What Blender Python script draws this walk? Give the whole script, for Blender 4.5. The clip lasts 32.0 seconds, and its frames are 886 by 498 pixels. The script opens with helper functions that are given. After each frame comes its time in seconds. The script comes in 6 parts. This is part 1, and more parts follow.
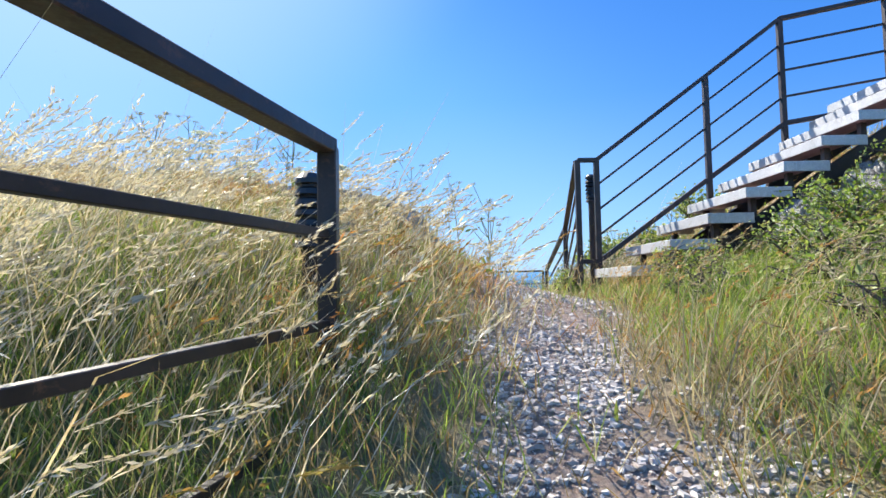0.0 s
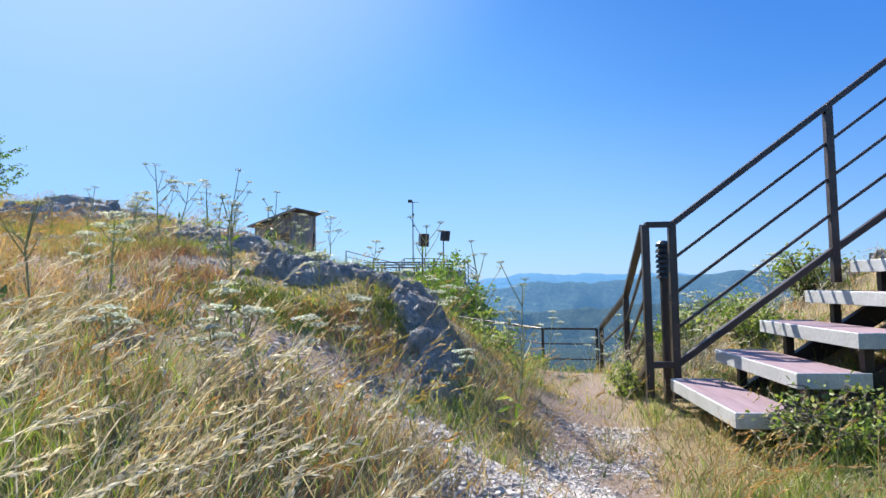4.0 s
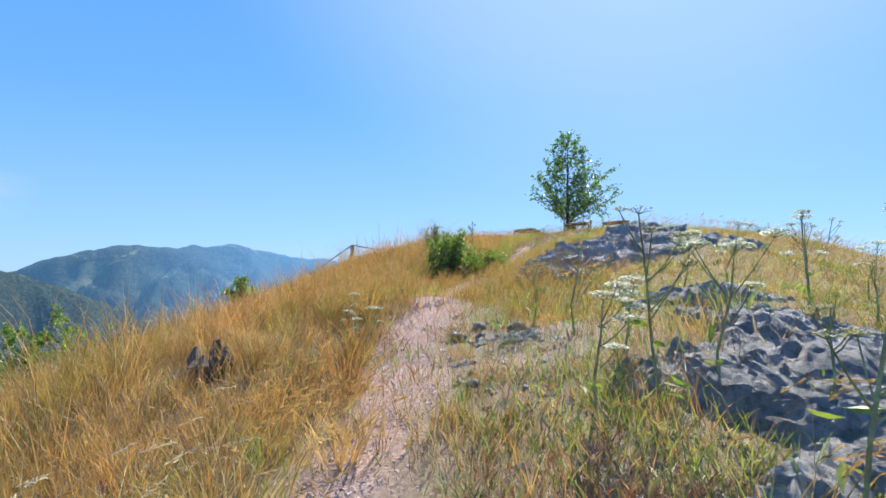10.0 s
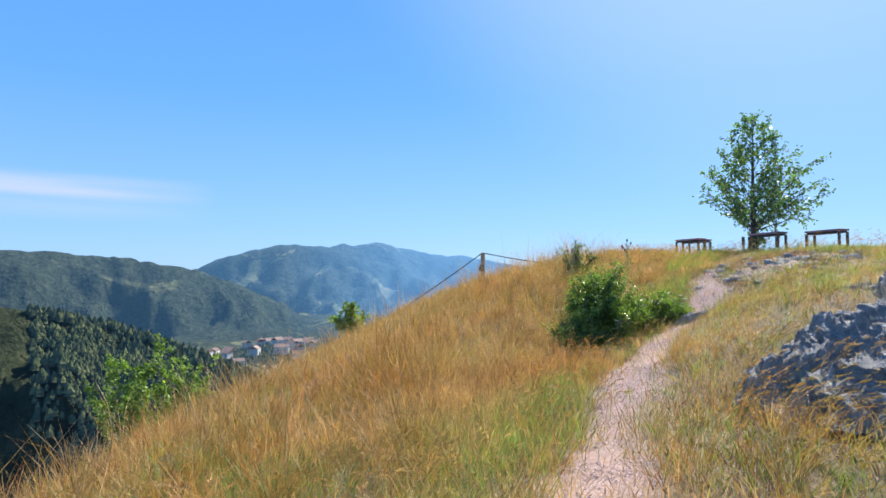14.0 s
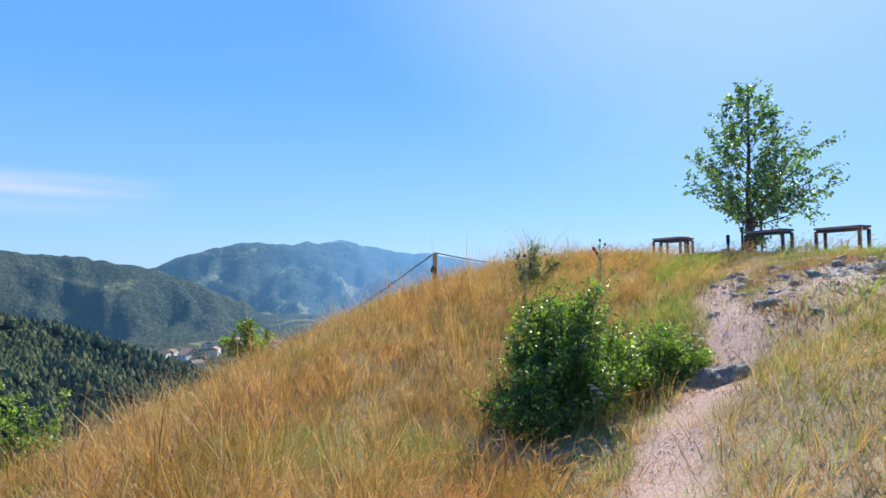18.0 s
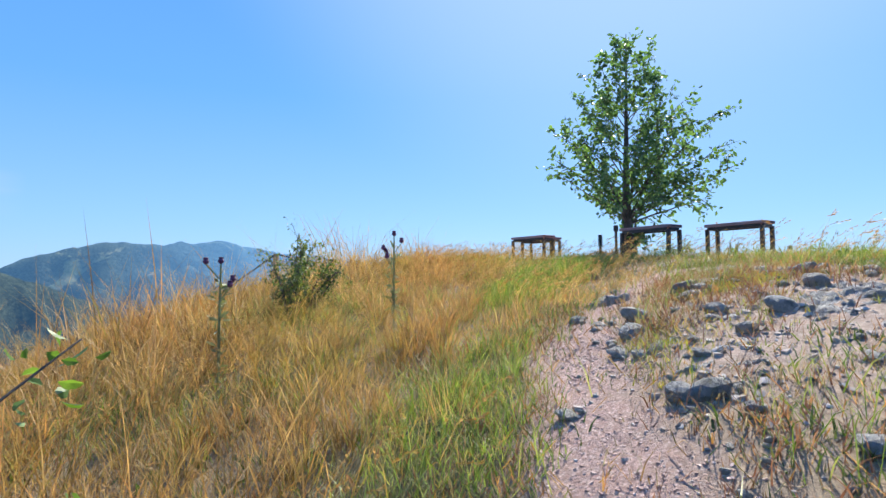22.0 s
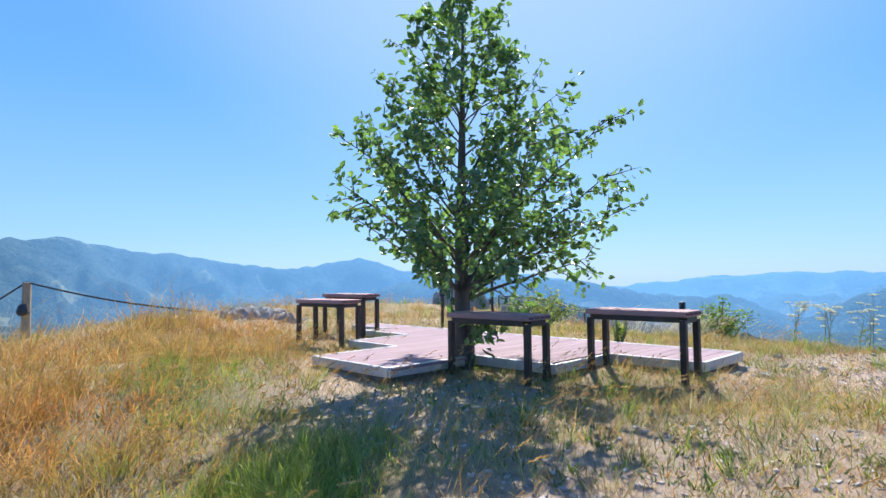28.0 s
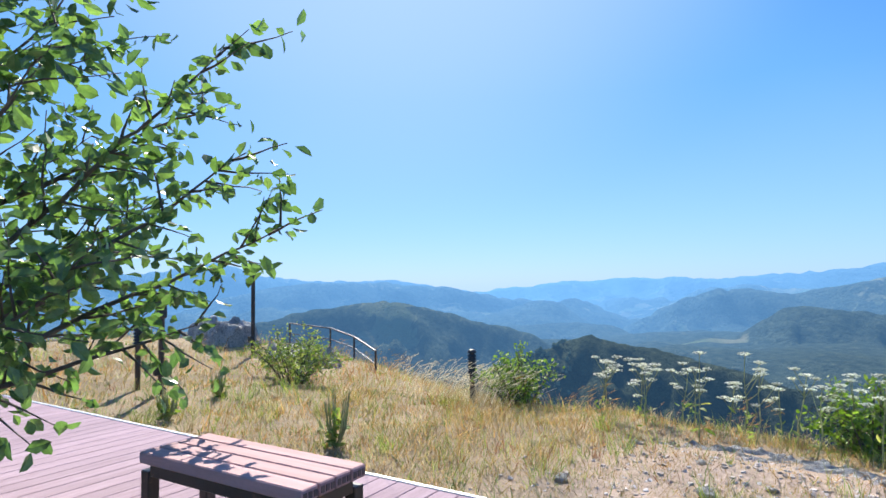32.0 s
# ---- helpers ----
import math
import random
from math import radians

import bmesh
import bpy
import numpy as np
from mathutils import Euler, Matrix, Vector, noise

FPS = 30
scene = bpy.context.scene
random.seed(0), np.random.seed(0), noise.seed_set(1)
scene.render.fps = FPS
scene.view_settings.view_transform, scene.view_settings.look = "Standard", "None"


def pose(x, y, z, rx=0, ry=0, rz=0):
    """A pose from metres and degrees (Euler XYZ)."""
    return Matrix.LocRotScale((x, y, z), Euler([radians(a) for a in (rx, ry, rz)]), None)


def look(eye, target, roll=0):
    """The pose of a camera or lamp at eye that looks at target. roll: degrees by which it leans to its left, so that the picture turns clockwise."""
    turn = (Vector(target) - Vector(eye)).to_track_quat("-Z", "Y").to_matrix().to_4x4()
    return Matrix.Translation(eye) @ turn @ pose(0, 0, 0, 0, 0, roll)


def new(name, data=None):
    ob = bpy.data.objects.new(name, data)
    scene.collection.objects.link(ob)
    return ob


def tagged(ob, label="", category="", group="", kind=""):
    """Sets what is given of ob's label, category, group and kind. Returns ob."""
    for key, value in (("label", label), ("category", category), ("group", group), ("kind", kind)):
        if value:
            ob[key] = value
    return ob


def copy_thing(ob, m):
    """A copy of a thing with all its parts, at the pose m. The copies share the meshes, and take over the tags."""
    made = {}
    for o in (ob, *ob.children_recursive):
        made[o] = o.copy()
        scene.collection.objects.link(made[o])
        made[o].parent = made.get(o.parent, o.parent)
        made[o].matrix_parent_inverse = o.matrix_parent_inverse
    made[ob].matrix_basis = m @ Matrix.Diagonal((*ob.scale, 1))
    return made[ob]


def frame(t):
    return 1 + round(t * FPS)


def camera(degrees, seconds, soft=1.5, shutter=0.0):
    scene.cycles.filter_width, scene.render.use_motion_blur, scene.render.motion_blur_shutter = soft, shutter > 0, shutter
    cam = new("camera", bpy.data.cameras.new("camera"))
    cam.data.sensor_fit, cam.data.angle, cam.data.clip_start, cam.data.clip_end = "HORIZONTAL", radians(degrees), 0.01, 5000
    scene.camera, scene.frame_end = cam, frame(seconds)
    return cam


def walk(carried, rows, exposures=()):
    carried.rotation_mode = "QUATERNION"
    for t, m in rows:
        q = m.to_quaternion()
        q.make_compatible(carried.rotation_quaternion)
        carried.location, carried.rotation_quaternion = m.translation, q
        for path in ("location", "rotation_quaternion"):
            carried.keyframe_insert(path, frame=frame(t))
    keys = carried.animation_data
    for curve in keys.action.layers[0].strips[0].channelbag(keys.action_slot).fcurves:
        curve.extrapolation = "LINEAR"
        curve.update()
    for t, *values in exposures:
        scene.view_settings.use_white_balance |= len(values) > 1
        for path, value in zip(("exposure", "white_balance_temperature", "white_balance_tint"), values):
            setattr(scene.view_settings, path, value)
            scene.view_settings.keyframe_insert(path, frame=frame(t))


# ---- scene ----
import functools
cam = camera(74.8, 32.0, 1.5, 0.05)
METRES, EYE, TILT, LEAN, TURN = 27.0, 1.3, 0.0, 0.0, 0.0
ROWS = [
    (0.0, 0.0, 0.0, 0.0, 0.06, 3.39, 1.0),
    (0.5, 0.0015, 0.0051, 0.0053, 1.09, 3.52, 0.96),
    (1.0, 0.0051, 0.0117, 0.0082, 1.45, 3.54, 1.03),
    (1.5, 0.0063, 0.0199, 0.0144, 2.13, 3.44, 0.94),
    (2.0, 0.006, 0.0264, 0.0199, 2.69, 3.5, 1.0),
    (2.5, 0.007, 0.0329, 0.0227, 2.91, 3.6, 1.04),
    (3.0, 0.0089, 0.0404, 0.0264, 3.69, 3.52, 1.03),
    (3.5, 0.0088, 0.0475, 0.0286, 4.49, 3.59, 0.87),
    (5.5, 0.0172, 0.0841, 0.0369, 5.38, 3.52, 0.64),
    (6.0, 0.0198, 0.0994, 0.0387, 5.42, 3.54, 0.65),
    (6.5, 0.0216, 0.115, 0.041, 6.37, 3.5, 0.67),
    (7.0, 0.0203, 0.1298, 0.0444, 9.5, 3.49, 0.6),
    (7.5, 0.015, 0.1439, 0.0483, 14.68, 3.47, 0.49),
    (8.0, 0.0049, 0.1569, 0.0487, 23.73, 3.51, 0.35),
    (8.5, -0.0077, 0.1651, 0.0517, 39.17, 3.56, 0.26),
    (9.0, -0.0241, 0.1728, 0.0553, 50.18, 3.5, 0.14),
    (9.5, -0.0382, 0.1804, 0.0609, 55.5, 3.52, 0.2),
    (10.0, -0.054, 0.1885, 0.0652, 60.92, 3.43, 0.18),
    (10.5, -0.0671, 0.1966, 0.0714, 64.9, 3.37, 0.18),
    (11.0, -0.0767, 0.207, 0.0737, 66.02, 3.38, 0.15),
    (11.5, -0.0877, 0.2172, 0.0806, 67.12, 3.33, 0.19),
    (12.0, -0.1011, 0.2237, 0.0863, 68.91, 3.31, 0.12),
    (12.5, -0.1152, 0.2308, 0.0904, 70.52, 3.26, 0.11),
    (13.0, -0.132, 0.2368, 0.0933, 71.83, 3.14, 0.09),
    (13.5, -0.1502, 0.2409, 0.095, 73.44, 3.11, 0.05),
    (14.0, -0.1663, 0.247, 0.0979, 74.46, 3.11, 0.04),
    (14.5, -0.1813, 0.2556, 0.0994, 74.67, 3.12, 0.1),
    (16.5, -0.2342, 0.2857, 0.106, 71.58, 2.86, 0.35),
    (17.0, -0.25, 0.295, 0.1095, 71.37, 2.85, 0.3),
    (17.5, -0.2658, 0.3064, 0.1078, 71.14, 2.88, 0.35),
    (18.0, -0.2823, 0.316, 0.1084, 71.08, 2.87, 0.34),
    (18.5, -0.2987, 0.326, 0.1079, 71.04, 2.87, 0.3),
    (19.0, -0.3163, 0.3379, 0.1092, 71.07, 2.83, 0.49),
    (19.5, -0.3333, 0.35, 0.1104, 71.29, 2.82, 0.47),
    (20.0, -0.3479, 0.3662, 0.1096, 71.26, 2.92, 0.7),
    (20.5, -0.3626, 0.3825, 0.11, 70.79, 2.91, 0.73),
    (21.0, -0.375, 0.3988, 0.1116, 68.29, 2.95, 0.67),
    (21.5, -0.3856, 0.4154, 0.113, 63.85, 3.03, 0.75),
    (22.0, -0.3978, 0.4309, 0.1145, 59.98, 2.98, 0.52),
    (22.5, -0.4087, 0.4466, 0.1173, 56.94, 2.98, 0.45),
    (23.0, -0.4189, 0.4621, 0.1217, 55.01, 3.01, 0.52),
    (23.5, -0.4298, 0.4731, 0.1257, 54.25, 3.04, 0.38),
    (24.0, -0.4383, 0.4826, 0.1289, 53.82, 3.15, 0.31),
    (24.5, -0.4467, 0.4905, 0.135, 53.62, 3.18, 0.28),
    (26.5, -0.4935, 0.5327, 0.1494, 53.43, 2.5, 0.65),
    (27.0, -0.4986, 0.5452, 0.1515, 52.88, 2.69, 0.79),
    (27.5, -0.5016, 0.5573, 0.1563, 50.73, 2.78, 0.83),
    (28.0, -0.5054, 0.5698, 0.1588, 47.59, 2.77, 0.7),
    (28.5, -0.5076, 0.5835, 0.1611, 43.01, 2.9, 0.73),
    (29.0, -0.5106, 0.6007, 0.1654, 39.8, 2.88, 0.78),
    (29.5, -0.5154, 0.6181, 0.1677, 37.94, 2.96, 0.77),
    (30.0, -0.5194, 0.6343, 0.1719, 36.75, 3.04, 0.75),
    (30.5, -0.5225, 0.6511, 0.1719, 36.19, 3.19, 0.83),
    (31.0, -0.5247, 0.6671, 0.1722, 36.16, 3.28, 0.83),
    (31.5, -0.5275, 0.6827, 0.174, 35.63, 3.24, 0.74),
    (32.0, -0.532, 0.7002, 0.1736, 34.43, 3.17, 0.76),
]
walk(cam, [(t, pose(0, 0, EYE, TILT, LEAN, TURN) @ pose(METRES * x, METRES * y, METRES * z, 90 + pitch, roll, yaw)) for t, x, y, z, yaw, pitch, roll in ROWS],
     [(0.0, 1.13), (1.0, 0.97), (2.0, 0.95), (32.0, 0.95)])

# ---- sky and sun ----
SUN_BEARING, SUN_HEIGHT = 40.0, 44.0  # degrees left of the first view, degrees up
sun_way = Vector((-math.sin(radians(SUN_BEARING)) * math.cos(radians(SUN_HEIGHT)), math.cos(radians(SUN_BEARING)) * math.cos(radians(SUN_HEIGHT)), math.sin(radians(SUN_HEIGHT))))
sun = new("sun", bpy.data.lights.new("sun", "SUN"))
sun.data.energy, sun.data.angle, sun.data.color = 5.0, radians(0.55), (1.0, 0.94, 0.84)
sun.matrix_world = look(sun_way * 60, (0, 0, 0))
world = bpy.data.worlds.new("sky")
world.use_nodes = True
scene.world = world
sky = world.node_tree.nodes.new("ShaderNodeTexSky")
sky.sky_type, sky.sun_disc = "NISHITA", False
sky.sun_elevation, sky.sun_rotation = radians(SUN_HEIGHT), radians(-SUN_BEARING)
sky.altitude, sky.air_density, sky.dust_density, sky.ozone_density = 900, 1.0, 0.8, 2.2
tint = world.node_tree.nodes.new("ShaderNodeMix")
tint.data_type, tint.blend_type = "RGBA", "MULTIPLY"
tint.inputs[0].default_value, tint.inputs[7].default_value = 1.0, (0.74, 0.945, 1.18, 1)
even = world.node_tree.nodes.new("ShaderNodeMix")
even.data_type = "RGBA"
even.inputs[0].default_value = 0.75
# the summer sky's own gradient: milky at the horizon, deeper blue overhead
sky_way = world.node_tree.nodes.new("ShaderNodeTexCoord").outputs["Generated"]
parts_of = world.node_tree.nodes.new("ShaderNodeSeparateXYZ")
world.node_tree.links.new(sky_way, parts_of.inputs["Vector"])
rise = world.node_tree.nodes.new("ShaderNodeValToRGB")
rise.color_ramp.elements[0].position, rise.color_ramp.elements[0].color = 0.0, (0.43, 0.55, 0.69, 1)
rise.color_ramp.elements[1].position, rise.color_ramp.elements[1].color = 0.75, (0.08, 0.27, 0.64, 1)
for place, colour in ((0.10, (0.33, 0.51, 0.72, 1)), (0.30, (0.165, 0.40, 0.72, 1))):
    rise.color_ramp.elements.new(place).color = colour
tenfold = world.node_tree.nodes.new("ShaderNodeVectorMath")
tenfold.operation, tenfold.inputs[3].default_value = "SCALE", 10.0
world.node_tree.links.new(parts_of.outputs["Z"], rise.inputs["Fac"])
world.node_tree.links.new(rise.outputs["Color"], tenfold.inputs[0])
world.node_tree.links.new(tenfold.outputs["Vector"], even.inputs[7])
world.node_tree.links.new(sky.outputs["Color"], even.inputs[6])
world.node_tree.links.new(even.outputs[2], tint.inputs[6])
# a thin streak of high cloud over the western ridge
wn, wl = world.node_tree.nodes, world.node_tree.links
way = wn.new("ShaderNodeTexCoord").outputs["Generated"]
drawn = wn.new("ShaderNodeMapping")
drawn.inputs["Scale"].default_value = (2.0, 2.0, 30.0)
wisps = wn.new("ShaderNodeTexNoise")
wisps.inputs["Scale"].default_value, wisps.inputs["Detail"].default_value = 1.0, 5.0
towards = wn.new("ShaderNodeVectorMath")
towards.operation = "DOT_PRODUCT"
towards.inputs[1].default_value = (-math.sin(radians(114)) * 0.991, math.cos(radians(114)) * 0.991, 0.13)
near_it, thin = wn.new("ShaderNodeMapRange"), wn.new("ShaderNodeMapRange")
near_it.inputs["From Min"].default_value, near_it.inputs["From Max"].default_value = 0.950, 0.992
thin.inputs["From Min"].default_value, thin.inputs["From Max"].default_value, thin.inputs["To Max"].default_value = 0.25, 0.65, 0.8
both = wn.new("ShaderNodeMath")
both.operation = "MULTIPLY"
cloud = wn.new("ShaderNodeMix")
cloud.data_type = "RGBA"
cloud.inputs[7].default_value = (5.4, 5.9, 7.4, 1)
wl.new(way, drawn.inputs["Vector"])
wl.new(drawn.outputs["Vector"], wisps.inputs["Vector"])
wl.new(way, towards.inputs[0])
wl.new(towards.outputs["Value"], near_it.inputs["Value"])
band = wn.new("ShaderNodeValToRGB")
for place, grey in ((0.085, 0.0), (0.105, 0.35), (0.118, 0.25), (0.128, 1.0), (0.145, 0.85), (0.158, 0.0)):
    band.color_ramp.elements.new(place).color = (grey, grey, grey, 1)
band.color_ramp.elements[0].color = band.color_ramp.elements[len(band.color_ramp.elements) - 1].color = (0, 0, 0, 1)
streak = wn.new("ShaderNodeMath")
streak.operation = "MULTIPLY"
wl.new(parts_of.outputs["Z"], band.inputs["Fac"])
wl.new(band.outputs["Color"], streak.inputs[0])
wl.new(wisps.outputs["Fac"], thin.inputs["Value"])
wl.new(near_it.outputs["Result"], both.inputs[0])
wl.new(thin.outputs["Result"], streak.inputs[1])
wl.new(streak.outputs["Value"], both.inputs[1])
wl.new(both.outputs["Value"], cloud.inputs[0])
# the bright ring of sky round the sun
sunward, ring, glare = wn.new("ShaderNodeVectorMath"), wn.new("ShaderNodeMapRange"), wn.new("ShaderNodeMix")
sunward.operation = "DOT_PRODUCT"
sunward.inputs[1].default_value = sun_way
ring.interpolation_type = "SMOOTHSTEP"
ring.inputs["From Min"].default_value, ring.inputs["From Max"].default_value, ring.inputs["To Max"].default_value = 0.76, 1.0, 0.5
glare.data_type = "RGBA"
glare.inputs[7].default_value = (5.6, 6.9, 8.4, 1)
eastward, deep, deeper = wn.new("ShaderNodeVectorMath"), wn.new("ShaderNodeMapRange"), wn.new("ShaderNodeMix")
eastward.operation = "DOT_PRODUCT"
eastward.inputs[1].default_value = (0.542, 0.455, 0.707)
deep.interpolation_type = "SMOOTHSTEP"
deep.inputs["From Min"].default_value, deep.inputs["From Max"].default_value, deep.inputs["To Max"].default_value = 0.60, 0.95, 1.0
deeper.data_type, deeper.blend_type = "RGBA", "MULTIPLY"
deeper.inputs[7].default_value = (0.42, 0.60, 0.82, 1)
wl.new(way, eastward.inputs[0])
wl.new(eastward.outputs["Value"], deep.inputs["Value"])
wl.new(deep.outputs["Result"], deeper.inputs[0])
wl.new(tint.outputs[2], deeper.inputs[6])
wl.new(way, sunward.inputs[0])
wl.new(sunward.outputs["Value"], ring.inputs["Value"])
wl.new(ring.outputs["Result"], glare.inputs[0])
wl.new(deeper.outputs[2], glare.inputs[6])
wl.new(glare.outputs[2], cloud.inputs[6])
wl.new(cloud.outputs[2], wn["Background"].inputs["Color"])
world.node_tree.nodes["Background"].inputs["Strength"].default_value = 0.070


# ---- materials ----
def nodes_of(name):
    m = bpy.data.materials.new(name)
    m.use_nodes = True
    nt = m.node_tree
    return m, nt, nt.nodes["Principled BSDF"]


def add(nt, kind, **values):
    n = nt.nodes.new("ShaderNode" + kind)
    for k, v in values.items():
        n.inputs[k].default_value = v
    return n


def ramp(nt, source, stops):
    r = nt.nodes.new("ShaderNodeValToRGB")
    e = r.color_ramp.elements
    while len(e) < len(stops):
        e.new(0.5)
    for el, (p, c) in zip(e, stops):
        el.position, el.color = p, (*c, 1)
    nt.links.new(source, r.inputs["Fac"])
    return r.outputs["Color"]


def mix(nt, fac, a, b, blend="MIX"):
    n = nt.nodes.new("ShaderNodeMix")
    n.data_type, n.blend_type = "RGBA", blend
    for sock, v in ((n.inputs[0], fac), (n.inputs[6], a), (n.inputs[7], b)):
        if isinstance(v, (int, float)):
            sock.default_value = v
        elif isinstance(v, tuple):
            sock.default_value = (*v, 1)
        else:
            nt.links.new(v, sock)
    return n.outputs[2]


def noise_of(nt, scale, detail=6.0, rough=0.6, distortion=0.0, where=None):
    n = add(nt, "TexNoise", Scale=scale, Detail=detail, Roughness=rough, Distortion=distortion)
    if where is None:
        where = nt.nodes.new("ShaderNodeNewGeometry").outputs["Position"]
    nt.links.new(where, n.inputs["Vector"])
    return n.outputs["Fac"]


def bumped(nt, bsdf, height, strength, distance):
    b = add(nt, "Bump", Strength=strength, Distance=distance)
    nt.links.new(height, b.inputs["Height"])
    nt.links.new(b.outputs["Normal"], bsdf.inputs["Normal"])


def surface(name, stops, scale, rough=0.8, metal=0.0, grain=60.0, bump=0.3, depth=0.004, stretch=None, vary=0.0, local=False, wear=None):
    """Two scales of colour variation, fine relief; stretch: grain drawn out along an axis; vary: change from piece to piece."""
    m, nt, b = nodes_of(name)
    where = nt.nodes.new("ShaderNodeTexCoord").outputs["Object"] if local else nt.nodes.new("ShaderNodeNewGeometry").outputs["Position"]
    if stretch:
        mp = nt.nodes.new("ShaderNodeMapping")
        mp.inputs["Scale"].default_value = stretch
        nt.links.new(where, mp.inputs["Vector"])
        where = mp.outputs["Vector"]
    big = noise_of(nt, scale, 5, 0.6, 0.2, where)
    fine = noise_of(nt, grain, 4, 0.65, 0.0, where)
    col = ramp(nt, big, stops)
    col = mix(nt, 0.35, col, ramp(nt, fine, [(0.3, (0.45, 0.45, 0.45)), (0.7, (1.35, 1.35, 1.35))]), "MULTIPLY")
    if wear:
        spots = ramp(nt, noise_of(nt, scale * 4.3, 7, 0.75, 0.5, where), [(0.58, (0, 0, 0)), (0.66, (1, 1, 1))])
        col = mix(nt, spots, col, wear)
    if vary:
        info = nt.nodes.new("ShaderNodeObjectInfo").outputs["Random"]
        col = mix(nt, 1.0, col, ramp(nt, info, [(0.0, (1 - vary,) * 3), (1.0, (1 + vary,) * 3)]), "MULTIPLY")
    nt.links.new(col, b.inputs["Base Color"])
    rr = ramp(nt, fine, [(0.3, (max(rough - 0.12, 0.05),) * 3), (0.7, (min(rough + 0.1, 1),) * 3)])
    nt.links.new(rr, b.inputs["Roughness"])
    b.inputs["Metallic"].default_value = metal
    bumped(nt, b, fine, bump, depth)
    return m


def leafy(name, stops, through_light=0.35, rough=0.5, tint=(1.0, 1.0, 0.5), drift=None):
    """Blades, leaves and petals: colour by island, light coming through."""
    m, nt, b = nodes_of(name)
    g = nt.nodes.new("ShaderNodeNewGeometry")
    col = ramp(nt, g.outputs["Random Per Island"], stops)
    col = mix(nt, 0.5, col, ramp(nt, noise_of(nt, 1.3, 3), [(0.3, (0.72, 0.72, 0.72)), (0.7, (1.25, 1.25, 1.25))]), "MULTIPLY")
    if through_light > 0:
        col = mix(nt, 0.75, col, ramp(nt, noise_of(nt, 8.0, 4, 0.7), [(0.36, (0.55, 0.55, 0.55)), (0.64, (1.5, 1.5, 1.5))]), "MULTIPLY")
    if drift:
        for scale, other in drift:
            col = mix(nt, ramp(nt, noise_of(nt, scale, 4, 0.6, 0.6), [(0.47, (0, 0, 0)), (0.64, (0.8, 0.8, 0.8))]), col, mix(nt, 1.0, col, other, "MULTIPLY"))
    nt.links.new(col, b.inputs["Base Color"])
    b.inputs["Roughness"].default_value = rough
    t = nt.nodes.new("ShaderNodeBsdfTranslucent")
    nt.links.new(mix(nt, 1.0, col, tint, "MULTIPLY"), t.inputs["Color"])
    s = nt.nodes.new("ShaderNodeMixShader")
    s.inputs[0].default_value = through_light
    nt.links.new(b.outputs[0], s.inputs[1])
    nt.links.new(t.outputs[0], s.inputs[2])
    nt.links.new(s.outputs[0], nt.nodes["Material Output"].inputs["Surface"])
    return m


def ground_material():
    m, nt, b = nodes_of("dry_ground")
    soil = ramp(nt, noise_of(nt, 1.1, 7, 0.7), [(0.3, (0.16, 0.120, 0.080)), (0.5, (0.27, 0.205, 0.138)), (0.7, (0.39, 0.305, 0.210))])
    straw = ramp(nt, noise_of(nt, 45, 5, 0.7, 1.5), [(0.38, (0.13, 0.09, 0.05)), (0.62, (0.50, 0.40, 0.24))])
    soil = mix(nt, 0.5, soil, straw)
    moss = ramp(nt, noise_of(nt, 9, 6, 0.7), [(0.35, (0.06, 0.07, 0.025)), (0.65, (0.17, 0.19, 0.06))])
    gravel = add(nt, "TexVoronoi", Scale=75.0, Randomness=1.0)
    nt.links.new(nt.nodes.new("ShaderNodeNewGeometry").outputs["Position"], gravel.inputs["Vector"])
    stones = ramp(nt, gravel.outputs["Color"], [(0.1, (0.36, 0.225, 0.180)), (0.5, (0.51, 0.340, 0.280)), (0.9, (0.62, 0.460, 0.395))])
    stones = mix(nt, ramp(nt, gravel.outputs["Distance"], [(0.3, (0, 0, 0)), (0.62, (0.6, 0.6, 0.6))]), stones, (0.34, 0.245, 0.205))
    marks = []
    for name in ("trail", "green", "stony", "summit", "rosy"):
        a = nt.nodes.new("ShaderNodeAttribute")
        a.attribute_name = name
        marks.append(a.outputs["Fac"])
    stones = mix(nt, marks[4], mix(nt, 1.0, stones, (0.62, 0.68, 0.70), "MULTIPLY"), stones)
    col = mix(nt, marks[1], soil, moss)
    col = mix(nt, marks[2], col, ramp(nt, noise_of(nt, 16, 8, 0.75), [(0.35, (0.17, 0.145, 0.120)), (0.65, (0.42, 0.365, 0.31))]))
    col = mix(nt, marks[3], col, ramp(nt, noise_of(nt, 16, 8, 0.75), [(0.35, (0.29, 0.210, 0.160)), (0.65, (0.56, 0.435, 0.350))]))
    col = mix(nt, marks[0], col, stones)
    nt.links.new(col, b.inputs["Base Color"])
    b.inputs["Roughness"].default_value = 0.93
    b.inputs["Specular IOR Level"].default_value = 0.2
    bumped(nt, b, noise_of(nt, 38, 8, 0.75), 0.7, 0.03)
    return m


